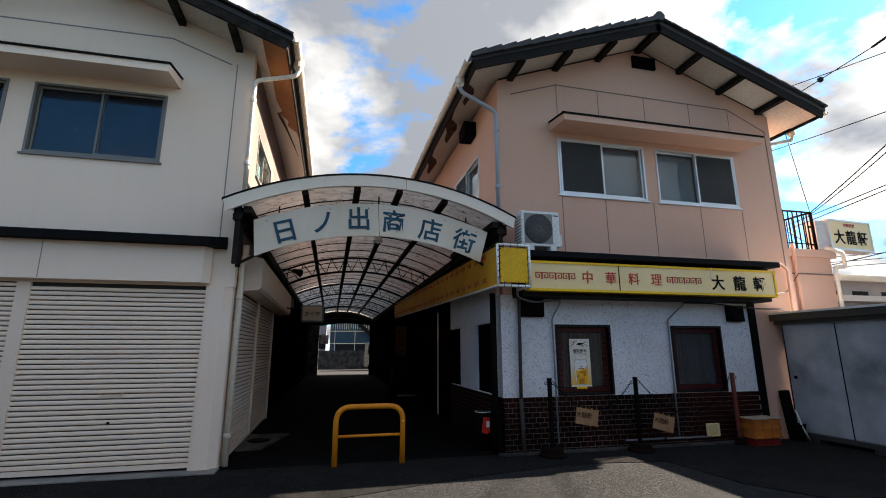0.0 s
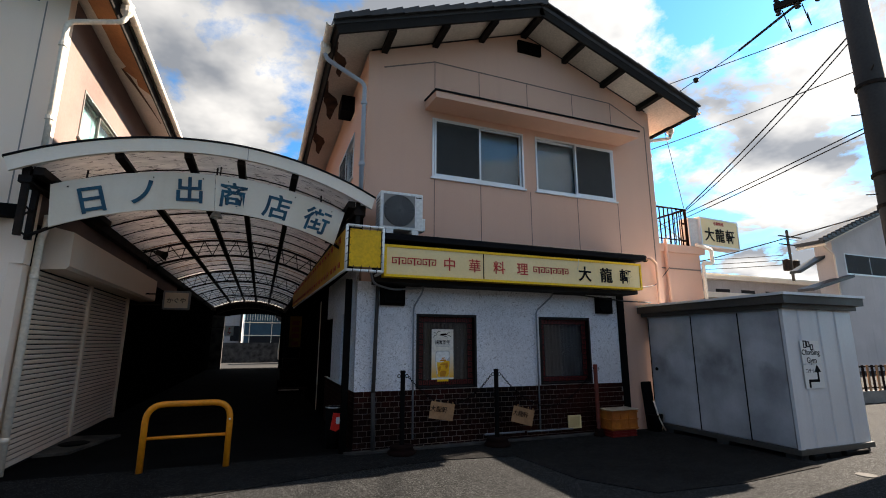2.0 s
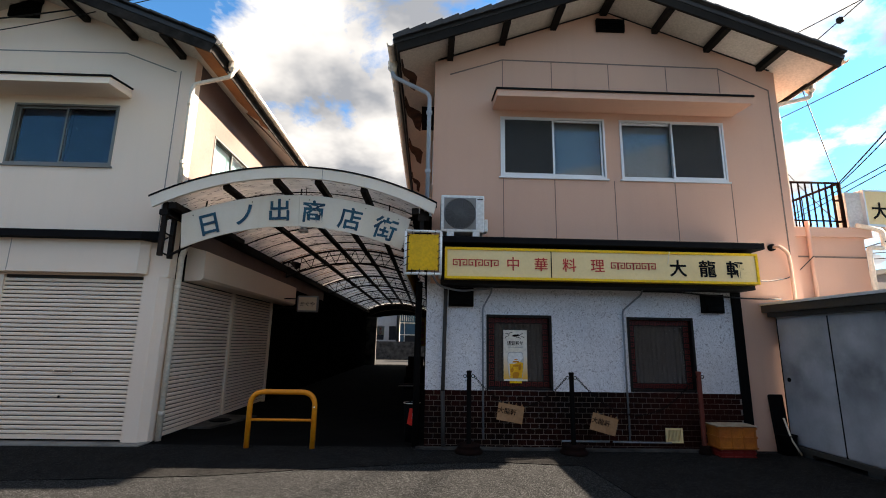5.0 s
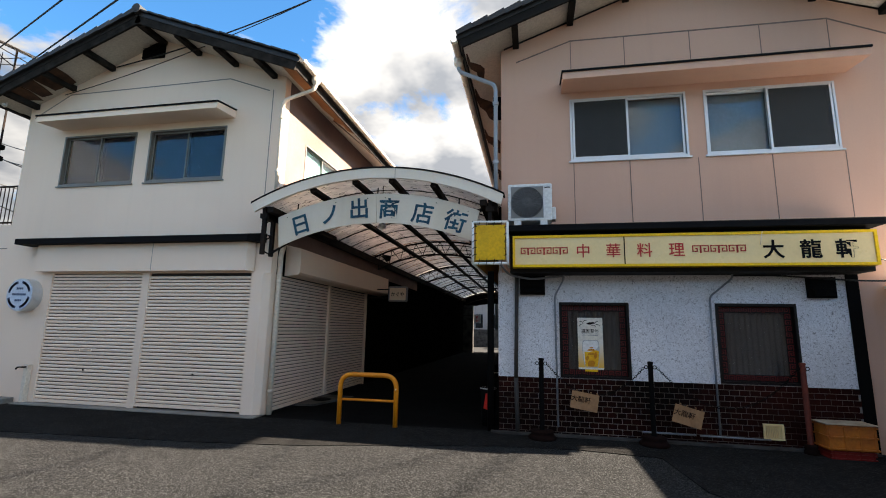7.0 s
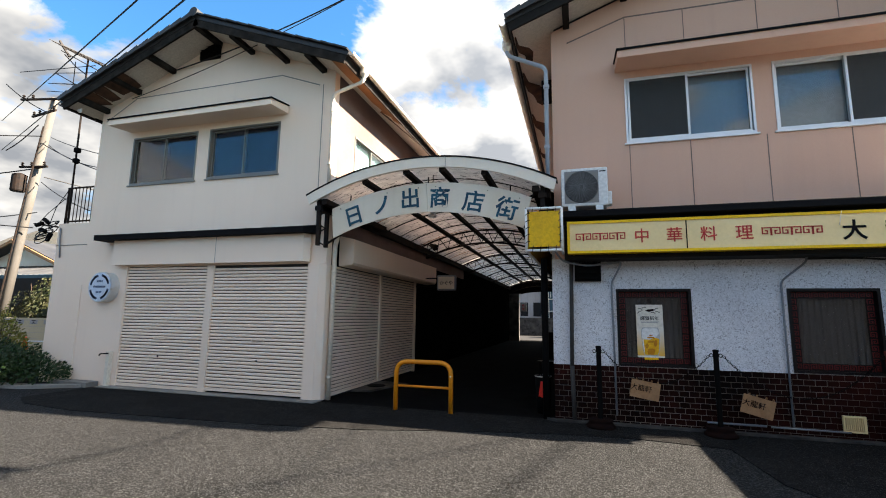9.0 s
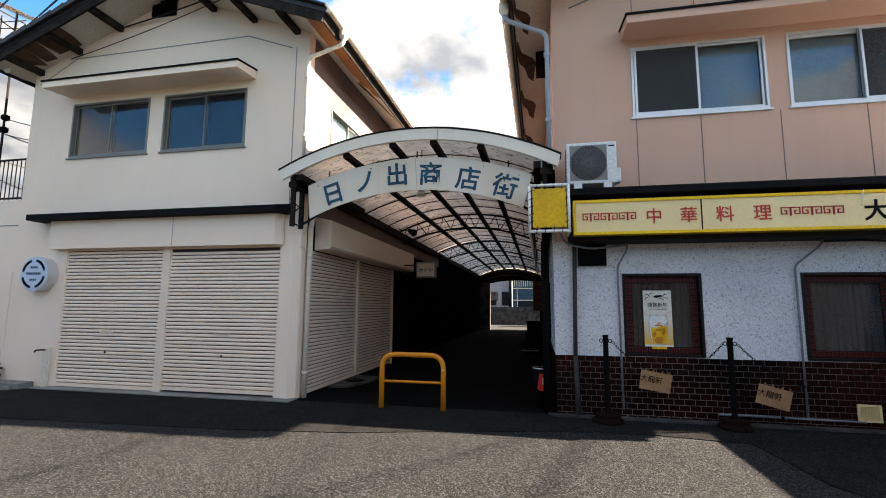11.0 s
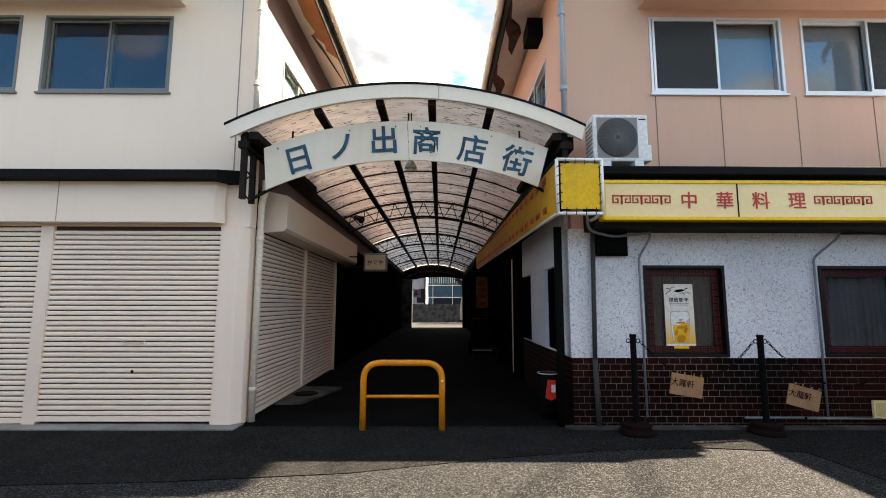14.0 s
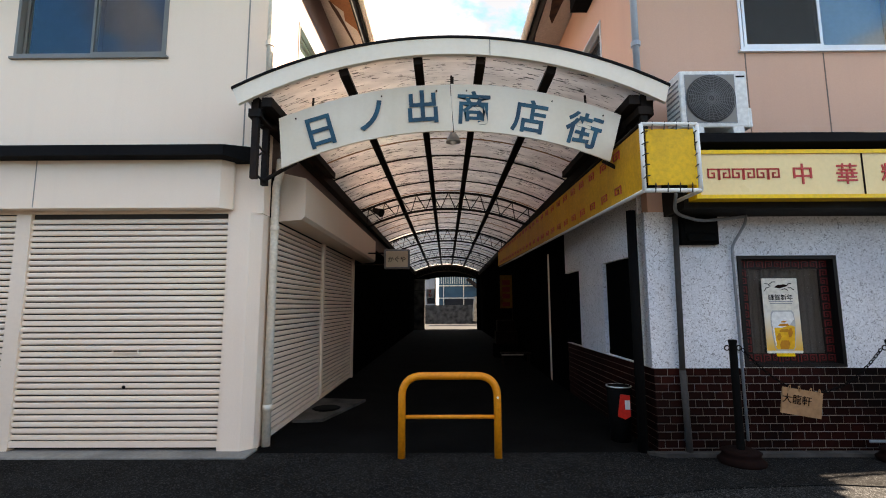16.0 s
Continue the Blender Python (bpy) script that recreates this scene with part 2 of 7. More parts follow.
REDLABEL = material("red_label", (0.75, 0.03, 0.02), rough=0.4)
WHITE = material("white_paint", (0.78, 0.78, 0.76), (0.70, 0.70, 0.68), 0.45, bump=0.03, grain_amount=0.03)
ACWHITE = material("unit_white", (0.66, 0.67, 0.66), (0.58, 0.58, 0.57), 0.4, streak=0.15, streak_col=(0.4, 0.38, 0.35))
GRILLE = material("unit_grille", (0.085, 0.088, 0.092), rough=0.6, bump=0.0)
GRILLEWIRE = material("grille_wire", (0.22, 0.225, 0.23), rough=0.5, bump=0.0)
BOARD = material("bare_board", (0.36, 0.20, 0.10), (0.28, 0.15, 0.075), 0.8, patch=4.0, streak=0.3, streak_col=(0.18, 0.1, 0.05))
RUST = material("rusty_iron", (0.011, 0.0042, 0.0032), (0.006, 0.0027, 0.0023), 0.9, spec=0.08, patch=8.0, bump=0.6)
REDPOST = material("red_brown_post", (0.16, 0.03, 0.018), (0.09, 0.02, 0.014), 0.6, patch=5.0)
SHED = material("shed_sheet", (0.50, 0.522, 0.565), (0.25, 0.265, 0.295), 0.42, metal=0.2, patch=1.3, streak=0.12, grain_amount=0.03, streak_col=(0.16, 0.17, 0.19), bump=0.05)
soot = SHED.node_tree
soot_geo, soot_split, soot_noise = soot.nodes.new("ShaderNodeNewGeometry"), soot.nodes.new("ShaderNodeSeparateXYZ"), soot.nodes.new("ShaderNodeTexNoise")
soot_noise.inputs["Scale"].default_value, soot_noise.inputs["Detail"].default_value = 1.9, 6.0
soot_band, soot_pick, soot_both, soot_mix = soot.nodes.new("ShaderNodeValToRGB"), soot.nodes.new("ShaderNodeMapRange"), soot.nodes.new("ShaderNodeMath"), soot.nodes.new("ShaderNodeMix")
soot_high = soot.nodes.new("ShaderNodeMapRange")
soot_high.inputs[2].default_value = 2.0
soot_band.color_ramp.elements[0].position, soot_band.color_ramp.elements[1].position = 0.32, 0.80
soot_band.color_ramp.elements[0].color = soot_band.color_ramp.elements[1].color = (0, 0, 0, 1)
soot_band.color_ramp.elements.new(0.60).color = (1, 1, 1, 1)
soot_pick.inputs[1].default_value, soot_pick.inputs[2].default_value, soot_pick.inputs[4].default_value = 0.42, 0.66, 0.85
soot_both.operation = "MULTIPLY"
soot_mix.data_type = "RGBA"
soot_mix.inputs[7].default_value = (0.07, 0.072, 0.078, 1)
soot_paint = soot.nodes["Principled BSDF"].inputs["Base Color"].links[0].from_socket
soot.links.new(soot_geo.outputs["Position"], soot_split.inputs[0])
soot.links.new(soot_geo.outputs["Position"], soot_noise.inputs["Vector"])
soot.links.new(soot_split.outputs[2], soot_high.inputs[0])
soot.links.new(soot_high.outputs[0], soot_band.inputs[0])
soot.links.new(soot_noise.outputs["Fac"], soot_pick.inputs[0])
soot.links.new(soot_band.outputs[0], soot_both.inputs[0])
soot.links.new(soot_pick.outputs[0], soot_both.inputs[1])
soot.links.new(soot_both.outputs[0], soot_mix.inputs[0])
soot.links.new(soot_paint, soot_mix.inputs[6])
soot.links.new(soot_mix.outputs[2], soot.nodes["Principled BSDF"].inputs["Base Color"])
SHEDSIDE = material("shed_side_sheet", (0.70, 0.72, 0.745), (0.63, 0.65, 0.68), 0.4, metal=0.2, patch=0.9, grain_amount=0.02, streak=0.15, streak_col=(0.24, 0.25, 0.27), bump=0.05)
SHEDROOF = material("shed_roof_sheet", (0.07, 0.066, 0.062), (0.045, 0.042, 0.04), 0.5, metal=0.3)
PALEBLUE = material("pale_blue_sign", (0.52, 0.62, 0.75), (0.45, 0.55, 0.68), 0.4)
BLUEINK = material("grey_blue_lettering", (0.06, 0.10, 0.20), rough=0.5)
POLEMAT = material("concrete_pole", (0.105, 0.097, 0.088), (0.075, 0.07, 0.063), 0.9)
DARKPOLE = material("dark_pole", (0.055, 0.050, 0.048), (0.04, 0.037, 0.036), 0.9)
CABLE = material("cable", (0.008, 0.008, 0.009), rough=0.6, bump=0.0)
HOUSEWALL = material("pale_house_wall", (0.56, 0.50, 0.48), (0.49, 0.44, 0.42), 0.9, streak=0.15)
GREYWALL = material("grey_wall", (0.36, 0.34, 0.34), (0.30, 0.28, 0.28), 0.9, streak=0.2)
DARKWALL = material("dark_grey_wall", (0.11, 0.105, 0.10), (0.08, 0.076, 0.072), 0.9, streak=0.2)
BEIGEBLOCK = material("beige_block", (0.52, 0.42, 0.28), (0.44, 0.35, 0.23), 0.9)
BLUESHEET = material("blue_sheet", (0.022, 0.066, 0.10), (0.017, 0.052, 0.08), 0.5, patch=1.5)
# Near-black that stands in for the deep shade inside the arcade
ARCADESHADE = material("arcade_shade_black", (0.004, 0.0037, 0.0035), (0.0025, 0.0025, 0.0025), 0.95, spec=0.0)
# Smooth floor asphalt, its colour lowered to carry the arcade's shade
SHADEPAVING = material("shade_smooth_asphalt", (0.0065, 0.0065, 0.0064), (0.0035, 0.0035, 0.0035), 0.95, spec=0.02, patch=1.2, bump=0.5, bump_scale=70)
# Asphalt tone lowered to paint in the shade before the fronts
SHADEAPRON = material("shade_black_asphalt", (0.0115, 0.0114, 0.0112), (0.0068, 0.0067, 0.0066), 0.95, spec=0.03, patch=1.6, grain=14, grain_amount=0.25, bump=0.8, bump_scale=90)
LEAF = material("leaf", (0.010, 0.030, 0.007), (0.022, 0.046, 0.010), 0.5, patch=7.0, bump=0.0)
LEAFDARK = material("leaf_dark", (0.012, 0.022, 0.006), (0.035, 0.032, 0.010), 0.6, patch=3.0, bump=0.0)
LEAFDRY = material("leaf_yellow", (0.22, 0.20, 0.03), (0.12, 0.13, 0.03), 0.5, patch=7.0, bump=0.0)
BARK = material("bark", (0.07, 0.05, 0.035), rough=0.9, bump=0.6)
HILL = material("wooded_hill", (0.045, 0.05, 0.045), (0.08, 0.07, 0.06), 1.0, patch=0.12, grain=1.5, grain_amount=0.5, bump=0.0)
CONE = material("cone_orange", (0.75, 0.10, 0.02), rough=0.5)
LINE = material("worn_line_paint", (0.20, 0.20, 0.195), (0.03, 0.03, 0.03), 0.8, patch=5.0)
PAPER = material("poster_paper", (0.74, 0.70, 0.62), (0.68, 0.63, 0.54), 0.5, bump=0.0)
BEER = material("poster_gold", (0.75, 0.36, 0.01), (0.85, 0.50, 0.03), 0.4, patch=9.0, bump=0.0)
BEERDARK = material("poster_amber", (0.50, 0.17, 0.01), (0.6, 0.25, 0.01), 0.4, patch=9.0, bump=0.0)
BEERGROUND = material("poster_gold_fade", (0.74, 0.70, 0.62), (0.74, 0.70, 0.62), 0.5, bump=0.0)
fade = BEERGROUND.node_tree
fade_geo, fade_split, fade_ramp = fade.nodes.new("ShaderNodeNewGeometry"), fade.nodes.new("ShaderNodeSeparateXYZ"), fade.nodes.new("ShaderNodeMapRange")
fade_ramp.inputs[1].default_value, fade_ramp.inputs[2].default_value = 0.97, 1.31
fade_mix = fade.nodes.new("ShaderNodeMix")
fade_mix.data_type = "RGBA"
fade_mix.inputs[6].default_value, fade_mix.inputs[7].default_value = (0.78, 0.44, 0.07, 1), (0.74, 0.70, 0.62, 1)
fade.links.new(fade_geo.outputs["Position"], fade_split.inputs[0])
fade.links.new(fade_split.outputs[2], fade_ramp.inputs[0])
fade.links.new(fade_ramp.outputs[0], fade_mix.inputs[0])
fade.links.new(fade_mix.outputs[2], fade.nodes["Principled BSDF"].inputs["Base Color"])
FOAM = material("poster_foam", (0.80, 0.80, 0.78), rough=0.4, bump=0.0)
GLASSGREY = material("poster_glass_grey", (0.35, 0.37, 0.38), (0.5, 0.5, 0.48), rough=0.4, patch=9.0, bump=0.0)

# asphalt: dark binder, pale stones, worn patches
ASPHALT = material("asphalt", (0.0102, 0.0104, 0.0105), (0.0066, 0.0068, 0.0069), 0.95, spec=0.06, patch=0.55, grain=9.0, grain_amount=0.2, bump=1.0, bump_scale=95)


def add_stones(mat, low, most, colour):
    """Pale stones bedded in the binder."""
    nt = mat.node_tree
    bsdf = nt.nodes["Principled BSDF"]
    stones = nt.nodes.new("ShaderNodeTexVoronoi")
    stones.inputs["Scale"].default_value = 120
    posn = nt.nodes.new("ShaderNodeNewGeometry")
    nt.links.new(posn.outputs["Position"], stones.inputs["Vector"])
    pick = nt.nodes.new("ShaderNodeMapRange")
    pick.inputs[1].default_value, pick.inputs[2].default_value = low, 0.95
    pick.inputs[3].default_value, pick.inputs[4].default_value = 0.0, most
    sep = nt.nodes.new("ShaderNodeSeparateColor")
    nt.links.new(stones.outputs["Color"], sep.inputs[0])
    nt.links.new(sep.outputs[0], pick.inputs[0])
    power = nt.nodes.new("ShaderNodeMath")
    power.operation = "POWER"
    power.inputs[1].default_value = 3.0
    nt.links.new(pick.outputs[0], power.inputs[0])
    smix = nt.nodes.new("ShaderNodeMix")
    smix.data_type = "RGBA"
    smix.inputs[7].default_value = (*colour, 1)
    old = bsdf.inputs["Base Color"].links[0].from_socket
    nt.links.new(power.outputs[0], smix.inputs[0])
    nt.links.new(old, smix.inputs[6])
    nt.links.new(smix.outputs[2], bsdf.inputs["Base Color"])


add_stones(ASPHALT, 0.25, 0.62, (0.25, 0.255, 0.26))
add_stones(SHADEAPRON, 0.55, 0.60, (0.16, 0.16, 0.16))


def glass(name, tint):
    m = bpy.data.materials.new(name)
    m.use_nodes = True
    b = m.node_tree.nodes["Principled BSDF"]
    b.inputs["Base Color"].default_value = (*tint, 1)
    b.inputs["Roughness"].default_value = 0.02
    b.inputs["Transmission Weight"].default_value = 1.0
    b.inputs["IOR"].default_value = 1.38
    return m


GLASS = glass("window_glass", (0.85, 0.9, 0.92))
MESH = bpy.data.materials.new("screen_mesh")
MESH.use_nodes = True
mesh_nodes = MESH.node_tree
mesh_nodes.nodes["Principled BSDF"].inputs["Base Color"].default_value = (0.042, 0.044, 0.045, 1)
mesh_nodes.nodes["Principled BSDF"].inputs["Roughness"].default_value = 0.9
clear = mesh_nodes.nodes.new("ShaderNodeBsdfTransparent")
weave = mesh_nodes.nodes.new("ShaderNodeMixShader")
weave.inputs[0].default_value = 0.28
mesh_nodes.links.new(mesh_nodes.nodes["Principled BSDF"].outputs[0], weave.inputs[1])
mesh_nodes.links.new(clear.outputs[0], weave.inputs[2])
mesh_nodes.links.new(weave.outputs[0], mesh_nodes.nodes["Material Output"].inputs[0])


def sheet(name, col, through_col, part_through):
    """A sheet that lets some light pass."""
    m = bpy.data.materials.new(name)
    m.use_nodes = True
    n, l = m.node_tree.nodes, m.node_tree.links
    n.remove(n["Principled BSDF"])
    geo = n.new("ShaderNodeNewGeometry")
    t = n.new("ShaderNodeTexNoise")
    t.inputs["Scale"].default_value, t.inputs["Detail"].default_value = 2.2, 8.0
    mp = n.new("ShaderNodeMapping")
    mp.inputs["Scale"].default_value = (1.0, 3.0, 1.0)
    l.new(geo.outputs["Position"], mp.inputs["Vector"])
    l.new(mp.outputs[0], t.inputs["Vector"])
    r = n.new("ShaderNodeMapRange")
    r.inputs[1].default_value, r.inputs[2].default_value = 0.35, 0.65
    r.inputs[3].default_value, r.inputs[4].default_value = 0.74, 1.05
    l.new(t.outputs["Fac"], r.inputs[0])
    d = n.new("ShaderNodeTexNoise")
    d.inputs["Scale"].default_value, d.inputs["Detail"].default_value = 1.0, 4.0
    mp2 = n.new("ShaderNodeMapping")
    mp2.inputs["Scale"].default_value = (7.0, 60.0, 7.0)
    l.new(geo.outputs["Position"], mp2.inputs["Vector"])
    l.new(mp2.outputs[0], d.inputs["Vector"])
    r2 = n.new("ShaderNodeMapRange")
    r2.inputs[1].default_value, r2.inputs[2].default_value, r2.inputs[3].default_value, r2.inputs[4].default_value = 0.585, 0.635, 1.0, 0.2
    l.new(d.outputs["Fac"], r2.inputs[0])
    dirt = n.new("ShaderNodeMath")
    dirt.operation = "MULTIPLY"
    l.new(r.outputs[0], dirt.inputs[0])
    l.new(r2.outputs[0], dirt.inputs[1])
    shaders = []
    for kind, c in (("ShaderNodeBsdfDiffuse", col), ("ShaderNodeBsdfTranslucent", through_col)):
        x = n.new("ShaderNodeMix")
        x.data_type, x.blend_type = "RGBA", "MULTIPLY"
        x.inputs[0].default_value = 1.0
        x.inputs[6].default_value = (*c, 1)
        cc = n.new("ShaderNodeCombineColor")
        for i in range(3):
            l.new(dirt.outputs[0], cc.inputs[i])
        l.new(cc.outputs[0], x.inputs[7])
        s = n.new(kind)
        l.new(x.outputs[2], s.inputs[0])
        shaders.append(s)
    mx = n.new("ShaderNodeMixShader")
    mx.inputs[0].default_value = part_through
    l.new(shaders[0].outputs[0], mx.inputs[1])
    l.new(shaders[1].outputs[0], mx.inputs[2])
    l.new(mx.outputs[0], n["Material Output"].inputs[0])
    return m


ROOFSHEET = sheet("corrugated_plastic", (0.64, 0.61, 0.56), (0.80, 0.75, 0.685), 0.56)


# ---- building helpers ----
def inverse_of(parent):
    if parent is None or parent.parent is not None or parent.type != "EMPTY":
        return Matrix.Identity(4)
    return parent.matrix_basis.inverted()


def thing(name, at, label, category, group="", kind=""):
    e = new(name)
    e.empty_display_size = 0.1
    e.matrix_basis = Matrix.Translation(at)
    return tagged(e, label, category, group, kind)


def part(name, bm, mat, parent=None, label="", smooth=False):
    me = bpy.data.meshes.new(name)
    bmesh.ops.recalc_face_normals(bm, faces=bm.faces)
    bm.to_mesh(me)
    bm.free()
    me.materials.append(mat)
    if smooth:
        me.polygons.foreach_set("use_smooth", [True] * len(me.polygons))
    ob = new(name, me)
    if parent is not None:
        ob.parent = parent
        ob.matrix_parent_inverse = inverse_of(parent)
    return tagged(ob, label)


def piece(name, me, m, parent):
    ob = new(name, me)
    ob.parent = parent
    ob.matrix_parent_inverse = inverse_of(parent)
    ob.matrix_basis = m
    return ob


def mesh_of(bm, name, mat):
    me = bpy.data.meshes.new(name)
    bmesh.ops.recalc_face_normals(bm, faces=bm.faces)
    bm.to_mesh(me)
    bm.free()
    me.materials.append(mat)
    return me


def B():
    return bmesh.new()


def box(bm, x0, x1, y0, y1, z0, z1, m=None, bev=0.0):
    pts = [Vector((x, y, z)) for z in (z0, z1) for y in (y0, y1) for x in (x0, x1)]
    vs = [bm.verts.new(m @ p if m else p) for p in pts]
    fs = [bm.faces.new([vs[i] for i in q]) for q in ((0, 2, 3, 1), (4, 5, 7, 6), (0, 1, 5, 4), (2, 6, 7, 3), (0, 4, 6, 2), (1, 3, 7, 5))]
    if bev:
        edges = list({e for f in fs for e in f.edges})
        bmesh.ops.bevel(bm, geom=edges, offset=bev, segments=2, affect="EDGES", profile=0.5)
    return bm


def prism(bm, poly, a0, a1, axis="y", m=None):
    """A polygon in x-z drawn out along y, in y-z along x, or in x-y along z."""
    def put(u, v, a):
        p = Vector((u, a, v) if axis == "y" else (a, u, v) if axis == "x" else (u, v, a))
        return m @ p if m else p
    lo = [bm.verts.new(put(u, v, a0)) for u, v in poly]
    hi = [bm.verts.new(put(u, v, a1)) for u, v in poly]
    k = len(poly)
    bm.faces.new(lo)
    bm.faces.new(list(reversed(hi)))
    for i in range(k):
        bm.faces.new((lo[i], hi[i], hi[(i + 1) % k], lo[(i + 1) % k]))
    return bm


def tube(bm, pts, r, seg=10, cap=True):
    """A round tube through points; r is one radius or one for each point."""
    pts = [Vector(p) for p in pts]
    rs = r if isinstance(r, (list, tuple)) else [r] * len(pts)
    rings = []
    side = None
    for i, p in enumerate(pts):
        d = (pts[min(i + 1, len(pts) - 1)] - pts[max(i - 1, 0)]).normalized()
        if side is None:
            side = d.orthogonal().normalized()
        side = (side - d * side.dot(d)).normalized()
        up = d.cross(side)
        rings.append([bm.verts.new(p + (side * math.cos(a) + up * math.sin(a)) * rs[i]) for a in (2 * math.pi * k / seg for k in range(seg))])
    for a, b in zip(rings, rings[1:]):
        for k in range(seg):
            bm.faces.new((a[k], a[(k + 1) % seg], b[(k + 1) % seg], b[k]))
    if cap:
        bm.faces.new(list(reversed(rings[0])))
        bm.faces.new(rings[-1])
    return bm


def lathe(bm, profile, at, seg=20):
    """A turned shape: (radius, height) pairs round a vertical axis."""
    rings = []
    for r, z in profile:
        rings.append([bm.verts.new((at[0] + r * math.cos(a), at[1] + r * math.sin(a), at[2] + z)) for a in (2 * math.pi * k / seg for k in range(seg))])
    for a, b in zip(rings, rings[1:]):
        for k in range(seg):
            bm.faces.new((a[k], a[(k + 1) % seg], b[(k + 1) % seg], b[k]))
    bm.faces.new(list(reversed(rings[0])))
    bm.faces.new(rings[-1])
    return bm


def corner(pts, r, n=5):
    """A polyline with rounded corners."""
    pts = [Vector(p) for p in pts]
    out = [pts[0]]
    for a, b, c in zip(pts, pts[1:], pts[2:]):
        p, q = b + (a - b).normalized() * r, b + (c - b).normalized() * r
        for i in range(n + 1):
            t = i / n
            out.append((1 - t) ** 2 * p + 2 * t * (1 - t) * b + t * t * q)
    return out + [pts[-1]]


def wall_front(bm, x0, x1, z0, z1, y0, y1, holes=()):
    """A wall in x-z from y0 to y1 with openings (x0, x1, z0, z1) cut through, as one closed mesh."""
    xs = sorted({x0, x1, *[h[0] for h in holes], *[h[1] for h in holes]})
    zs = sorted({z0, z1, *[h[2] for h in holes], *[h[3] for h in holes]})

    def solid(i, j):
        if not (0 <= i < len(xs) - 1 and 0 <= j < len(zs) - 1):
            return False
        mx, mz = (xs[i] + xs[i + 1]) / 2, (zs[j] + zs[j + 1]) / 2
        return not any(h[0] < mx < h[1] and h[2] < mz < h[3] for h in holes)

    made = {}

    def v(i, j, y):
        if (i, j, y) not in made:
            made[i, j, y] = bm.verts.new((xs[i], y, zs[j]))
        return made[i, j, y]

    for i in range(len(xs) - 1):
        for j in range(len(zs) - 1):
            if not solid(i, j):
                continue
            for y in (y0, y1):
                bm.faces.new((v(i, j, y), v(i + 1, j, y), v(i + 1, j + 1, y), v(i, j + 1, y)))
            for di, dj, a, c in ((-1, 0, (i, j), (i, j + 1)), (1, 0, (i + 1, j), (i + 1, j + 1)), (0, -1, (i, j), (i + 1, j)), (0, 1, (i, j + 1), (i + 1, j + 1))):
                if not solid(i + di, j + dj):
                    bm.faces.new((v(*a, y0), v(*c, y0), v(*c, y1), v(*a, y1)))
    return bm


def wall_side(bm, y0, y1, z0, z1, x0, x1, holes=()):
    tmp = wall_front(B(), y0, y1, z0, z1, x0, x1, holes)
    for v in tmp.verts:
        v.co = Vector((v.co.y, v.co.x, v.co.z))
    me = bpy.data.meshes.new("tmp")
    tmp.to_mesh(me)
    tmp.free()
    bm.from_mesh(me)
    bpy.data.meshes.remove(me)
    return bm


def strip(bm, pts, w, y0, y1, m=None):
    """Straight bars along a polyline in x-z."""
    for (ax, az), (bx, bz) in zip(pts, pts[1:]):
        d = math.hypot(bx - ax, bz - az)
        t = Matrix.Translation((ax, 0, az)) @ Matrix.Rotation(-math.atan2(bz - az, bx - ax), 4, "Y")
        box(bm, -w / 2, d + w / 2, y0, y1, -w / 2, w / 2, (m @ t) if m else t)
    return bm


def lettering(name, body, size, m, mat, parent, bold=0.0, depth=0.003, stretch=1.0, label=""):
    """Words as solid letters in the x-z plane of m, facing -y, centred."""
    c = bpy.data.curves.new(name, "FONT")
    c.body, c.size, c.align_x, c.align_y, c.extrude, c.offset, c.resolution_u = body, size, "CENTER", "CENTER", depth, bold * size, 3
    tmp = bpy.data.objects.new(name, c)
    me = bpy.data.meshes.new_from_object(tmp)
    bpy.data.objects.remove(tmp)
    bpy.data.curves.remove(c)
    lo = Vector((min(v.co.x for v in me.vertices), min(v.co.y for v in me.vertices), 0))
    hi = Vector((max(v.co.x for v in me.vertices), max(v.co.y for v in me.vertices), 0))
    me.transform(Matrix.Translation(-(lo + hi) / 2))
    me.transform(m @ Matrix.Rotation(radians(90), 4, "X") @ Matrix.Diagonal((stretch, 1, 1, 1)))
    me.materials.clear()
    me.materials.append(mat)
    ob = new(name, me)
    ob.parent = parent
    ob.matrix_parent_inverse = inverse_of(parent)
    return tagged(ob, label)


def place(x, y, z, roll=0.0, turn=0.0):
    """A pose in which x runs along a front; roll turns it in the front's plane."""
    return Matrix.Translation((x, y, z)) @ Matrix.Rotation(radians(turn), 4, "Z") @ Matrix.Rotation(radians(roll), 4, "Y")


# ---- the ground ----
gb = B()
xs = [-400, -60, -20] + [-12 + 0.8 * i for i in range(31)] + [20, 60, 400]
ys = [-400, -60, -12] + [-2 + 0.8 * i for i in range(17)] + [14, 20, 40, 80, 400]
grid = [[gb.verts.new((x, y, (0.005 * noise.noise(Vector((x * 0.5, y * 0.5, 0))) - 0.006) if -12 < x < 13 and -2 < y < 6 else -0.006)) for x in xs] for y in ys]
for r0, r1 in zip(grid, grid[1:]):
    for i in range(len(xs) - 1):
        gb.faces.new((r0[i], r0[i + 1], r1[i + 1], r1[i]))
ground = part("ground", gb, ASPHALT, smooth=True)
tagged(ground, "worn dark grey asphalt with pale stones and patches", "ground", kind="structure")

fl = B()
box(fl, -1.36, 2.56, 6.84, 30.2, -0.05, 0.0)

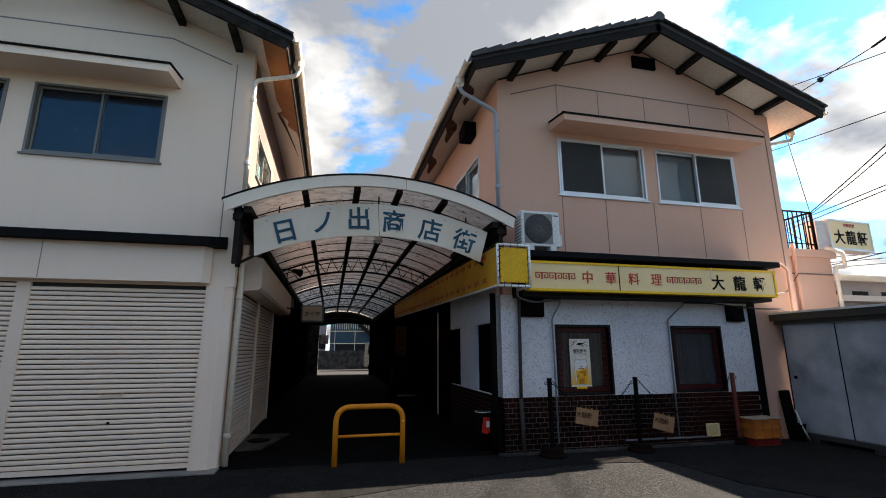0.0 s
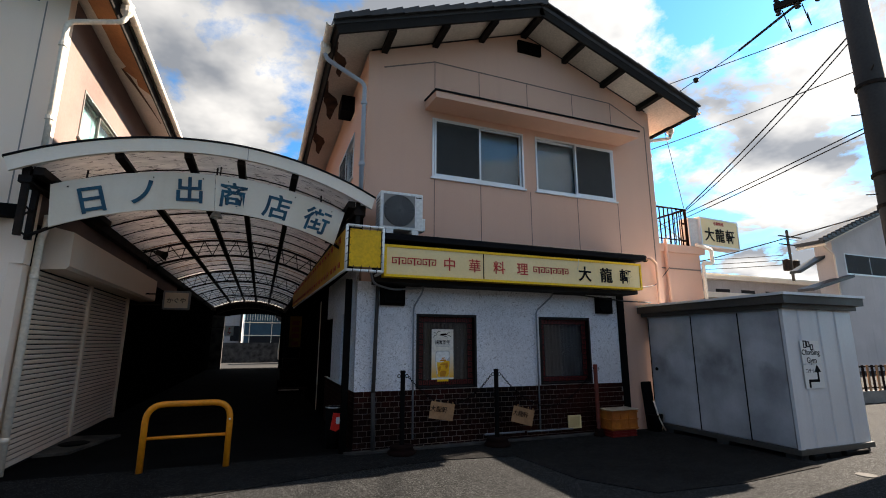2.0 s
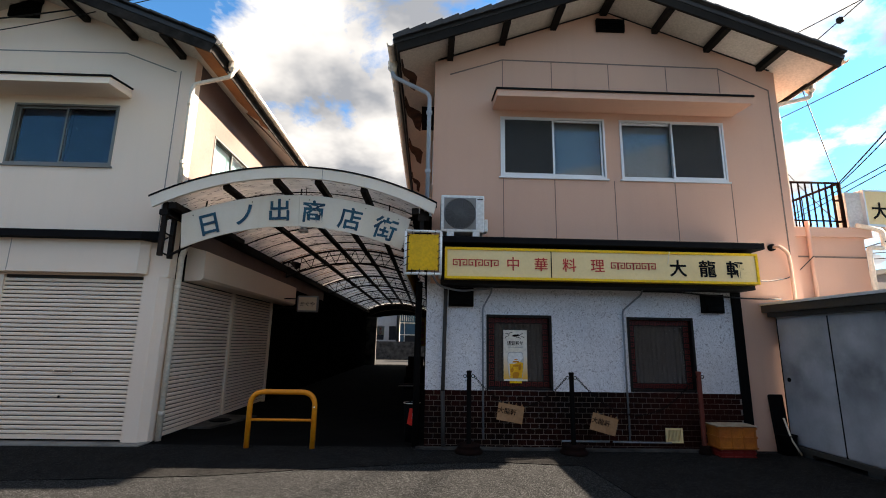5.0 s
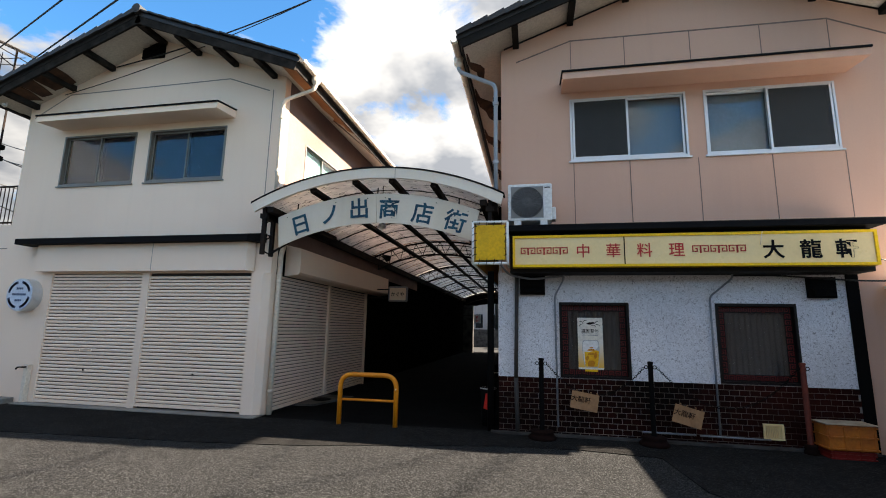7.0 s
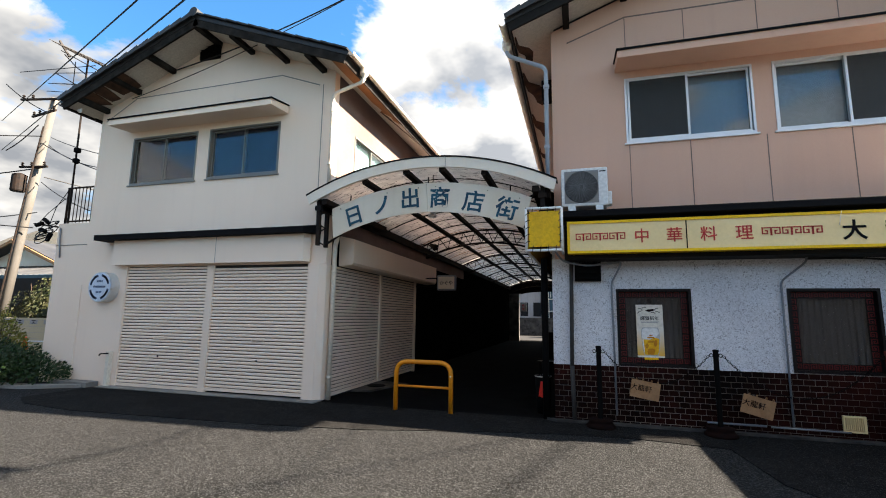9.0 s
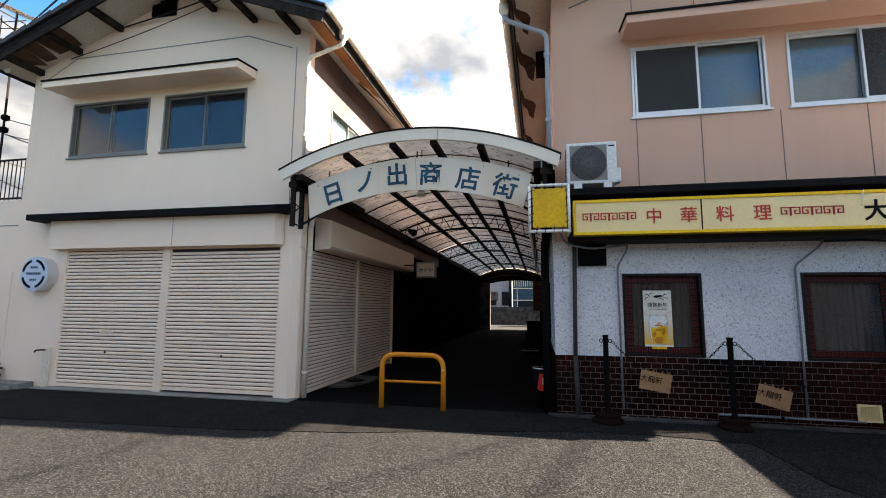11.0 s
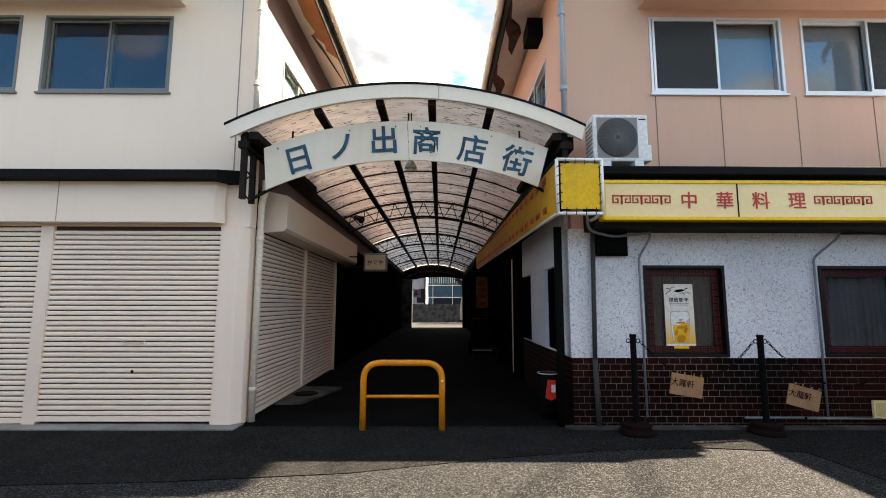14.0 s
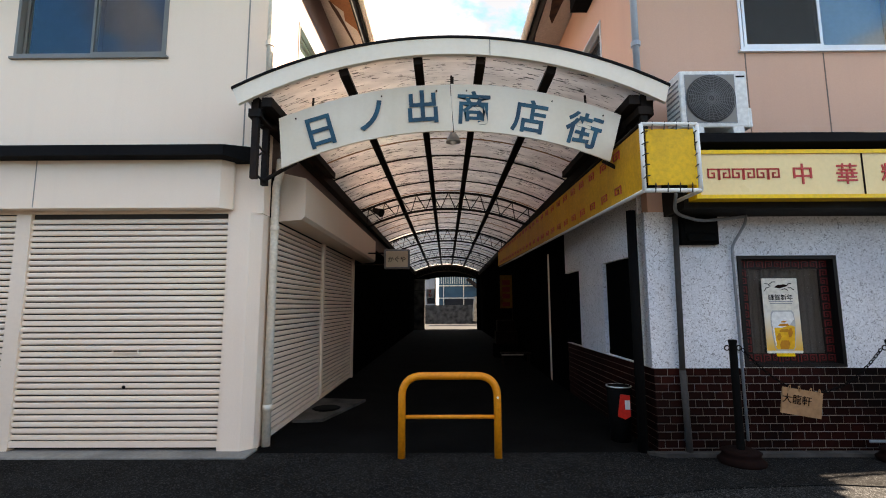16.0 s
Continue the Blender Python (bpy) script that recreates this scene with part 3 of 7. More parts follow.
tagged(part("arcade_floor", fl, SHADEPAVING), "smooth asphalt floor of the arcade, darkened for its shade", "floor", kind="structure")
# Outline follows the shaded ground; the darker tone stands in for shade
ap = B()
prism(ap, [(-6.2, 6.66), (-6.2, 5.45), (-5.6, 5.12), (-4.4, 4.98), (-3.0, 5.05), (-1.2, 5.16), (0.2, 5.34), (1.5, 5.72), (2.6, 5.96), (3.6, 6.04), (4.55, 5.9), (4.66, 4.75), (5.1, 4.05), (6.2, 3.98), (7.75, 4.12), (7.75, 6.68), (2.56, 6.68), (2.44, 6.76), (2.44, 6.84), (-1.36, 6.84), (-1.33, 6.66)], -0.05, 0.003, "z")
tagged(part("apron", ap, SHADEAPRON), "worn smooth asphalt darkened where shade falls before the fronts", "ground", kind="structure")

# crack in the asphalt at the corner of the cream house
random.seed(21)
ck = B()
cx, cy = -1.27, 6.60
while cy > 5.45:
    nx, ny = cx + random.uniform(-0.035, 0.075), cy - random.uniform(0.04, 0.09)
    wd = 0.004 + 0.008 * random.random()
    ck.faces.new([ck.verts.new(c) for c in ((cx - wd, cy, 0.0042), (cx + wd, cy, 0.0042), (nx + wd, ny, 0.0042), (nx - wd, ny, 0.0042))])
    cx, cy = nx, ny
part("crack", ck, BLACKMATT, ground)

# concrete strips along the fronts
kb = B()
prism(kb, [(2.44, 6.76), (2.56, 6.70), (7.3, 6.69), (7.3, 6.80), (2.44, 6.80)], -0.05, 0.028, "z")
tagged(part("kerb", kb, DIRTYCONCRETE), "low worn concrete kerb below the brick front", "kerb", kind="structure")
sb = B()
box(sb, -6.15, -1.33, 6.66, 6.95, -0.05, 0.02, bev=0.008)
tagged(part("threshold", sb, CONCRETE), "thin concrete threshold below the roller shutters", "threshold", kind="structure")
mb = B()
prism(mb, [(-1.34, 8.0), (-0.98, 8.05), (-0.66, 9.25), (-1.34, 9.35)], -0.03, 0.035, "z")
slab = tagged(part("drain_slab", mb, DIRTYCONCRETE), "concrete slab round a dark drain cover", "slab", kind="structure")
part("drain_cover", lathe(B(), [(0.02, 0.0), (0.17, 0.0), (0.19, 0.012), (0.16, 0.022), (0.02, 0.024)], (-1.08, 8.62, 0.034), 20), BLACKMATT, slab)
for x0, x1, y0, y1 in ((4.62, 5.72, 6.03, 6.055), (3.62, 4.2, 6.30, 6.33)):
    lb = B()
    box(lb, x0, x1, y0, y1, -0.02, 0.001)
    tagged(part("painted_line", lb, LINE), "faded white line painted on the asphalt", "road marking", kind="structure")


# ---- windows ----
def sliding_window(parent, x0, x1, z0, z1, y, frame_mat, fills, sill=True, side=False, name="window"):
    """A two-light sliding window in an opening. fills: what stands behind each light. side: in a wall that runs along y, at x = y."""
    def put(bm):
        if side:
            for v in bm.verts:
                v.co = Vector((v.co.y, v.co.x, v.co.z))
        return bm
    s = 1 if not side or y > 0 else -1
    w = 0.038
    fb = B()
    box(fb, x0, x1, y - s * 0.012, y + s * 0.09, z0, z0 + w)
    box(fb, x0, x1, y - s * 0.012, y + s * 0.09, z1 - w * 0.8, z1)
    box(fb, x0, x0 + w * 0.8, y - s * 0.012, y + s * 0.09, z0 + w, z1 - w * 0.8)
    box(fb, x1 - w * 0.8, x1, y - s * 0.012, y + s * 0.09, z0 + w, z1 - w * 0.8)
    win = part(name, put(fb), frame_mat, parent, "two-light aluminium sliding window")
    xm = (x0 + x1) / 2
    for i, (a, b) in enumerate(((x0 + 0.04, xm + 0.02), (xm - 0.02, x1 - 0.04))):
        yy = y + s * (0.022 if i else 0.05)
        sb_ = B()
        for c in ((a, a + 0.028, z0 + w, z1 - w * 0.8), (b - 0.028, b, z0 + w, z1 - w * 0.8), (a + 0.028, b - 0.028, z0 + w, z0 + w + 0.034), (a + 0.028, b - 0.028, z1 - w * 0.8 - 0.03, z1 - w * 0.8)):
            box(sb_, c[0], c[1], yy, yy + s * 0.024, c[2], c[3])
        part("sash", put(sb_), frame_mat, win)
        pane = B()
        box(pane, a + 0.028, b - 0.028, yy + s * 0.008, yy + s * 0.013, z0 + w + 0.034, z1 - w * 0.8 - 0.03)
        p = part("pane", put(pane), GLASS, win)
        p.visible_shadow = False
        if fills[i] is SCREEN:
            nb = B()
            box(nb, a + 0.028, b - 0.028, y - s * 0.004, y + s * 0.002, z0 + w + 0.02, z1 - w * 0.8 - 0.01)
            net = part("insect_screen", put(nb), MESH, win, "dark grey insect screen")
            nf = B()
            for c in ((a, a + 0.03, z0 + w, z1 - w * 0.8), (b - 0.03, b, z0 + w, z1 - w * 0.8), (a + 0.03, b - 0.03, z0 + w, z0 + w + 0.03), (a + 0.03, b - 0.03, z1 - w * 0.8 - 0.02, z1 - w * 0.8)):
                box(nf, c[0], c[1], y - s * 0.010, y + s * 0.006, c[2], c[3])
            part("screen_frame", put(nf), frame_mat, net)
        cb = B()
        box(cb, a, b, y + s * (0.13 + 0.012 * i), y + s * (0.138 + 0.012 * i), z0 + 0.02, z1 - 0.02)
        part("blind" if fills[i] is not DARKROOM else "dark_room", put(cb), fills[i], win)
    if sill:
        lb_ = B()
        box(lb_, x0 - 0.03, x1 + 0.03, y - s * 0.035, y + s * 0.02, z0 - 0.025, z0 - 0.002)
        part("sill", put(lb_), frame_mat, win)
    return win


# ---- a two-storey house with its gable to the street ----
def gable_roof(parent, xl, xr, zl, zr, y0, y1, wall_y, wall_l, wall_r, barge_mat, z_right=None, left=(0.253, 0.502, 0.751)):
    xm = (xl + xr) / 2
    run = xm - xl

    def slope_of(sgn):
        """Eave x and z, length and angle of one slope."""
        ez = zl if sgn > 0 or z_right is None else z_right
        return (xl if sgn > 0 else xr), ez, math.hypot(run, zr - ez), math.atan2(zr - ez, run)

    roof = B()
    for sgn in (1, -1):
        ex, ez, length, ang = slope_of(sgn)
        m = Matrix.Translation((ex, 0, ez)) @ Matrix.Rotation(-sgn * ang, 4, "Y") @ Matrix.Diagonal((sgn, 1, 1, 1))
        n = 90
        rows = []
        for i in range(n + 1):
            y = y0 + (y1 - y0) * i / n
            lift = 0.018 * math.sin(i * math.pi / 2)
            rows.append([roof.verts.new(m @ Vector((u, y, h + (lift if h > -0.01 else 0)))) for u, h in ((-0.02, -0.07), (-0.02, 0.0), (length, 0.0), (length, -0.07))])
        for a, b in zip(rows, rows[1:]):
            for k in range(4):
                roof.faces.new((a[k], a[(k + 1) % 4], b[(k + 1) % 4], b[k]))
        roof.faces.new(list(reversed(rows[0])))
        roof.faces.new(rows[-1])
    ro = part("roof", roof, TILE, parent, "grey clay tile gable roof with dark timber verge")
    # verge tiles, one by one
    tb = B()
    box(tb, 0, 0.285, -0.06, 0.16, -0.005, 0.022)
    prism(tb, [(0.0, -0.05), (0.275, -0.05), (0.275, 0.045), (0.0, 0.025)], -0.075, -0.045)
    tile = mesh_of(tb, "verge_tile", TILE)
    for sgn in (1, -1):
        ex, ez, length, ang = slope_of(sgn)
        k = int(length / 0.26)
        m = Matrix.Translation((ex, y0, ez)) @ Matrix.Rotation(-sgn * ang, 4, "Y")
        if sgn < 0:
            m = m @ Matrix.Rotation(math.pi, 4, "Z") @ Matrix.Translation((0, -0.10, 0))
        for i in range(k):
            piece("verge_tile", tile, m @ pose(i * length / k, 0, 0.012 + 0.003 * (i % 2), 0, -2.5, 0), ro)
    rb = B()
    for i in range(int((y1 - y0) / 0.3)):
        y = y0 - 0.07 + i * 0.3
        tube(rb, [(xm, y, zr + 0.035), (xm, y + 0.305, zr + 0.03)], 0.085 if i else 0.095, 10)
    part("ridge_tiles", rb, TILE, ro)
    # barge boards
    for sgn in (1, -1):
        ex, ez, length, ang = slope_of(sgn)
        bb = B()
        m = Matrix.Translation((ex, 0, ez)) @ Matrix.Rotation(-sgn * ang, 4, "Y") @ Matrix.Diagonal((sgn, 1, 1, 1))
        box(bb, 0.0, length - 0.01, y0 + 0.01, y0 + 0.05, -0.215, -0.072, m)
        part("barge_board", bb, barge_mat, ro)
        sf = B()
        box(sf, 0.03, length - 0.012, y0 + 0.052, wall_y - 0.001, -0.135, -0.115, m)
        part("verge_soffit", sf, SOFFIT, ro)
        ov = (wall_l - xl if sgn > 0 else xr - wall_r) / math.cos(ang)
        se = B()
        box(se, 0.05, ov - 0.002, wall_y, y1 - 0.02, -0.135, -0.115, m)
        part("eave_soffit", se, SOFFIT, ro)
        fb = B()
        box(fb, 0.0, 0.03, y0 + 0.052, y1 - 0.02, -0.19, -0.072, m)
        part("eave_board", fb, barge_mat, ro)
    # purlin ends that carry the verge
    for sgn in (1, -1):
        for f in left if sgn > 0 else (0.253, 0.502, 0.751):
            ex, ez, length, ang = slope_of(sgn)
            x = ex + sgn * run * f
            z = ez + (zr - ez) * f - 0.137
            pb = B()
            box(pb, x - 0.05, x + 0.05, y0 + 0.06, wall_y + 0.05, z - 0.11, z - 0.004)
            part("purlin_end", pb, barge_mat, ro)
    pb = B()
    box(pb, xm - 0.06, xm + 0.06, y0 + 0.06, wall_y + 0.05, zr - 0.25, zr - 0.155)
    part("purlin_end", pb, barge_mat, ro)
    return ro


def gutter(parent, x, z, y0, y1, drop_to, wall_x, end_z, pipe_mat, gut_mat, y_pipe):
    gb_ = B()
    pts = [(x + 0.055 * math.cos(a), z + 0.055 * math.sin(a)) for a in (math.pi + i * math.pi / 8 for i in range(9))]
    inner = [(x + 0.047 * math.cos(a), z + 0.047 * math.sin(a)) for a in (2 * math.pi - i * math.pi / 8 for i in range(9))]
    prism(gb_, pts + inner, y0, y1)
    g = part("gutter", gb_, gut_mat, parent, "half-round eaves gutter with sleeve joints")
    for i in range(int((y1 - y0) / 0.45)):
        jb = B()
        y = y0 + 0.02 + i * 0.45
        o = [(x + 0.062 * math.cos(a), z + 0.062 * math.sin(a)) for a in (math.pi + k * math.pi / 8 for k in range(9))]
        n = [(x + 0.054 * math.cos(a), z + 0.054 * math.sin(a)) for a in (2 * math.pi - k * math.pi / 8 for k in range(9))]
        prism(jb, o + n, y, y + 0.035)
        part("gutter_bracket", jb, gut_mat, g)
    hb = B()
    lathe(hb, [(0.035, -0.16), (0.075, -0.10), (0.08, 0.02), (0.07, 0.025)], (x, y_pipe, z - 0.03), 12)
    part("hopper", hb, gut_mat, g)
    db = B()
    tube(db, corner([(x, y_pipe, z - 0.15), (x, y_pipe, z - 0.26), (wall_x, y_pipe, end_z), (wall_x, y_pipe, drop_to)], 0.09), 0.034, 10)
    part("downpipe", db, pipe_mat, parent, "downpipe from the gutter", smooth=True)
    for zz in (end_z - 0.35, end_z - 1.35):
        cb = B()
        tube(cb, [(wall_x, y_pipe, zz), (wall_x, y_pipe, zz + 0.05)], 0.048, 10)
        part("pipe_clip", cb, pipe_mat, parent)


def visor(parent, x0, x1, y, wall_y, z, mat):
    """A slab that stands out over the windows, its underside rising outwards and its top edge capped in black."""
    vb = B()
    prism(vb, [(wall_y, z + 0.09), (wall_y, z + 0.235), (y, z + 0.155), (y, z + 0.045)], x0, x1, "x")
    v_ = part("window_visor", vb, mat, parent, "rendered concrete window visor with black capping")
    fb = B()
    prism(fb, [(wall_y - 0.001, z + 0.238), (wall_y - 0.001, z + 0.263), (y - 0.02, z + 0.181), (y - 0.02, z + 0.150)], x0 - 0.018, x1 + 0.018, "x")
    part("capping", fb, BLACK, v_)


def gable_vent(parent, x0, x1, z0, z1, wall_y):
    vb = B()
    box(vb, x0, x1, wall_y - 0.05, wall_y + 0.02, z0, z1)
    for i in range(5):
        z = z0 + (z1 - z0) * (i + 0.5) / 5
        m = Matrix.Translation((0, wall_y - 0.05, z)) @ Matrix.Rotation(radians(35), 4, "X")
        box(vb, x0 + 0.02, x1 - 0.02, -0.03, 0.01, -0.006, 0.006, m)
    part("gable_vent", vb, BLACKMATT, parent, "black louvred gable vent")


# ---- the salmon house with the restaurant ----
RH = thing("restaurant_house", (5.5, 6.85, 0), "salmon rendered two-storey house with a restaurant front", "house")
RY, REND = 6.85, 17.2
wb = B()
wall_front(wb, 2.6, 8.4, 2.34, 5.98, RY, RY + 0.18, [(3.69, 5.41, 4.09, 5.13), (5.66, 7.41, 4.09, 5.13)])
rwall = part("wall", wb, PINK, RH, "salmon pink rendered wall with stains")
part("gable", prism(B(), [(2.6, 5.98), (8.4, 5.98), (8.4, 6.09), (5.5, 7.17), (2.6, 6.09)], RY, RY + 0.18), PINK, RH)
part("lower_wall", wall_front(B(), 7.36, 8.4, -0.05, 2.34, RY, RY + 0.18), PINK, RH)
part("side_wall", wall_side(B(), RY + 0.18, REND, 2.9, 6.09, 2.6, 2.78, [(7.92, 9.65, 4.31, 5.16)]), PINK, RH)
part("side_wall", wall_side(B(), RY + 0.18, REND, -0.05, 6.09, 8.22, 8.4), PINK, RH)
part("back_wall", box(B(), 2.78, 8.22, REND - 0.18, REND, -0.05, 6.09), PINK, RH)
jb = B()
strip(jb, [(2.86, 5.87), (3.73, 6.17), (7.43, 6.14), (8.27, 5.76), (8.27, 2.4)], 0.022, RY - 0.004, RY + 0.01)
part("relief_line", jb, JOINT, rwall)
for x, z0, z1 in ((3.73, 5.35, 6.16), (4.56, 5.35, 6.15), (5.53, 5.35, 6.15), (6.52, 5.35, 6.14), (7.43, 5.35, 6.13), (3.73, 2.97, 4.06), (4.56, 2.97, 4.06), (5.53, 2.97, 4.06), (6.52, 2.97, 4.06), (7.45, 2.97, 4.06)):
    jb = B()
    box(jb, x - 0.006, x + 0.006, RY - 0.003, RY + 0.01, z0, z1)
    part("panel_joint", jb, JOINT, rwall)
gable_roof(RH, 1.95, 9.05, 6.03, 7.34, 6.2, REND + 0.3, RY, 2.6, 8.4, DARKWOOD)
sliding_window(RH, 3.69, 5.41, 4.09, 5.13, RY, ALU, (SCREEN, PALEBLIND))
sliding_window(RH, 5.66, 7.41, 4.09, 5.13, RY, ALU, (PALEBLIND, SCREEN))
sliding_window(RH, 7.92, 9.65, 4.31, 5.16, 2.6, ALU, (PALEBLIND, SCREEN), side=True)
visor(RH, 3.56, 7.58, 6.32, RY, 5.16, PINK)
gable_vent(RH, 5.36, 5.85, 6.765, 7.0, RY)
gutter(RH, 1.90, 5.98, 6.22, REND, 3.5, 2.52, 5.42, PALEPIPE, WHITEPIPE, 6.72)
gutter(RH, 9.10, 5.98, 6.22, REND, 3.4, 8.46, 5.55, WHITEPIPE, WHITEPIPE, 6.95)
hb = B()
prism(hb, [(8.05, 5.62), (8.45, 5.62), (8.45, 5.86), (8.05, 5.92)], 2.36, 2.6, "x")
part("side_vent", hb, BLACKMATT, RH, "dark hooded side vent")

# ground floor of the restaurant
pb = B()
wall_front(pb, 2.55, 7.22, 0.79, 2.34, 6.83, 6.99, [(3.45, 4.43, 0.80, 1.89), (5.58, 6.59, 0.80, 1.89)])
plaster = part("roughcast", pb, PLASTER, RH, "bluish white flecked roughcast")
sb = B()
wall_side(sb, 6.99, 10.0, 0.79, 2.6, 2.55, 2.70, [(7.25, 8.15, 0.80, 1.93), (9.2, 10.0, 0.80, 1.93)])
part("side_plaster", sb, PLASTER, RH, "grey white plaster along the arcade")
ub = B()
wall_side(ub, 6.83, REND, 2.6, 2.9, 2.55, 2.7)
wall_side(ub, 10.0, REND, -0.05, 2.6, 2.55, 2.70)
part("arcade_wall", ub, ARCADESHADE, RH, "shop wall under the arcade, near-black for the shade")
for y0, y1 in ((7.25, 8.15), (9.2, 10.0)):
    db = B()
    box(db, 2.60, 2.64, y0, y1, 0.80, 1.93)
    part("side_window", db, ARCADESHADE, RH, "unlit dark side window")
tb = B()
box(tb, 7.22, 7.36, 6.80, 7.0, -0.05, 2.34)
part("corner_trim", tb, BLACKMATT, RH, "black corner trim")
pp = B()
box(pp, 2.545, 2.60, 11.2, 11.32, -0.05, 2.4)
part("side_post", pp, SIGNWHITE, RH, "pale post along the arcade wall")


def fret(bm, x0, z0, s, y0, y1, w, flip=False, m=None):
    """One unit of a Greek key."""
    pts = [(0, 0), (0, 1), (1, 1), (1, 0.18), (0.42, 0.18), (0.42, 0.6), (0.62, 0.6)]
    strip(bm, [(x0 + (s * u if not flip else s * (1 - u)), z0 + s * v) for u, v in pts], w, y0, y1, m)


# restaurant windows with red fretwork
def shop_window(parent, x0, x1, z0, z1, y):
    fb = B()
    w = 0.035
    box(fb, x0, x1, y - 0.02, y + 0.12, z0, z0 + 0.03)
    box(fb, x0, x1, y - 0.02, y + 0.12, z1 - w, z1)
    box(fb, x0, x0 + w, y - 0.02, y + 0.12, z0 + 0.03, z1 - w)
    box(fb, x1 - w, x1, y - 0.02, y + 0.12, z0 + 0.03, z1 - w)
    win = part("shop_window", fb, BROWNFRAME, parent, "dark window with red fretwork border and grey curtain")
    bb = B()
    b = 0.095
    X0, X1, Z0, Z1 = x0 + w, x1 - w, z0 + 0.03, z1 - w
    box(bb, X0, X1, y + 0.06, y + 0.075, Z0, Z0 + b)
    box(bb, X0, X1, y + 0.06, y + 0.075, Z1 - b, Z1)
    box(bb, X0, X0 + b, y + 0.06, y + 0.075, Z0 + b, Z1 - b)
    box(bb, X1 - b, X1, y + 0.06, y + 0.075, Z0 + b, Z1 - b)
    part("border", bb, BROWNFRAME, win)
    rb = B()
    s = 0.06
    n = int((X1 - X0 - 0.02) / 0.083)
    for i in range(n):
        x = X0 + 0.015 + i * (X1 - X0 - 0.03 - s) / (n - 1)
        fret(rb, x, Z0 + 0.018, s, y + 0.054, y + 0.06, 0.011, i % 2 == 1)
        fret(rb, x, Z1 - 0.018 - s, s, y + 0.054, y + 0.06, 0.011, i % 2 == 0)
    n = int((Z1 - Z0 - 2 * b) / 0.083)
    for i in range(n):
        z = Z0 + b + 0.01 + i * (Z1 - Z0 - 2 * b - 0.02 - s) / (n - 1)
        fret(rb, X0 + 0.018, z, s, y + 0.054, y + 0.06, 0.011, i % 2 == 1)
        fret(rb, X1 - 0.018 - s, z, s, y + 0.054, y + 0.06, 0.011, i % 2 == 0)
    part("fretwork", rb, DARKRED, win)
    gb_ = B()
    box(gb_, X0 + b, X1 - b, y + 0.066, y + 0.071, Z0 + b, Z1 - b)
    g = part("pane", gb_, GLASS, win)
    g.visible_shadow = False
    cb = B()
    k = 60
    prev = None
    for i in range(k + 1):
        x = X0 + 0.02 + (X1 - X0 - 0.04) * i / k
        yy = y + 0.13 + 0.012 * math.sin(i * 1.3) + 0.006 * math.sin(i * 0.53)
        cur = (cb.verts.new((x, yy, Z0 + 0.02)), cb.verts.new((x, yy, Z1 - 0.02)))
        if prev:
            cb.faces.new((prev[0], cur[0], cur[1], prev[1]))
        prev = cur
    part("curtain", cb, CURTAIN, win, smooth=True)
    rb = B()
    box(rb, X0, X1, y + 0.155, y + 0.16, Z0, Z1)
    part("dark_room", rb, DARKROOM, win)
    return win


for x0, x1 in ((3.45, 4.43), (5.58, 6.59)):
    shop_window(RH, x0, x1, 0.80, 1.89, 6.83)

# canopy over the front, flat black capping
cb = B()
box(cb, 2.73, 7.42, 6.24, 6.85, 2.86, 2.955, bev=0.01)
canopy = part("canopy", cb, BLACK, RH, "black metal canopy capping above the sign")
cb = B()
box(cb, 2.75, 7.34, 6.42, 6.84, 2.29, 2.85)
part("canopy_box", cb, DARKWOOD, RH, "dark underside of the canopy")

# vents, grille, pipes on the front
for x0, x1, z0, z1 in ((2.88, 3.25, 2.0, 2.28), (6.74, 7.07, 1.97, 2.25)):
    vb = B()
    box(vb, x0, x1, 6.76, 6.83, z0, z1)
    box(vb, x0 + 0.03, x1 - 0.03, 6.745, 6.76, z0 + 0.12, z1 - 0.02)
    v_ = part("wall_vent", vb, BLACKMATT, RH, "dark boxed wall vent")
    hb = B()
    prism(hb, [(6.76, z0 + 0.02), (6.70, z0 + 0.03), (6.76, z0 + 0.12)], x0 + 0.05, x1 - 0.05, "x")
    part("vent_hood", hb, BLACKMATT, v_)
gb_ = B()
wall_front(gb_, 6.03, 6.27, 0.11, 0.31, 6.76, 6.79, [(6.05 + 0.0001 * i + 0.02 * i, 6.062 + 0.02 * i, 0.13, 0.29) for i in range(10)])
part("floor_vent", gb_, SIGNCREAM, RH, "cream slotted floor vent")


def pipe(parent, pts, r, mat, label="", rad=0.05, name="conduit"):
    pb_ = B()
    tube(pb_, corner(pts, rad) if len(pts) > 2 else pts, r, 8)
    return part(name, pb_, mat, parent, label, smooth=True)


pipe(RH, [(2.83, 6.77, 0.0), (2.81, 6.77, 0.78)], 0.032, DARKPOLE, "dark grey lower length of drain pipe", name="drain_pipe")
pipe(RH, [(2.81, 6.77, 0.78), (2.835, 6.77, 2.33)], 0.028, DARKPOLE, "dark grey drain pipe on the roughcast", name="drain_pipe")
pipe(RH, [(3.40, 6.79, 0.12), (3.39, 6.79, 1.98), (3.52, 6.74, 2.22), (3.52, 6.74, 2.30)], 0.014, GREYPIPE, "thin grey conduit", 0.06)
pipe(RH, [(5.51, 6.79, 0.12), (5.51, 6.79, 1.98), (5.80, 6.72, 2.24), (5.80, 6.72, 2.30)], 0.014, GREYPIPE, "thin grey conduit", 0.06)
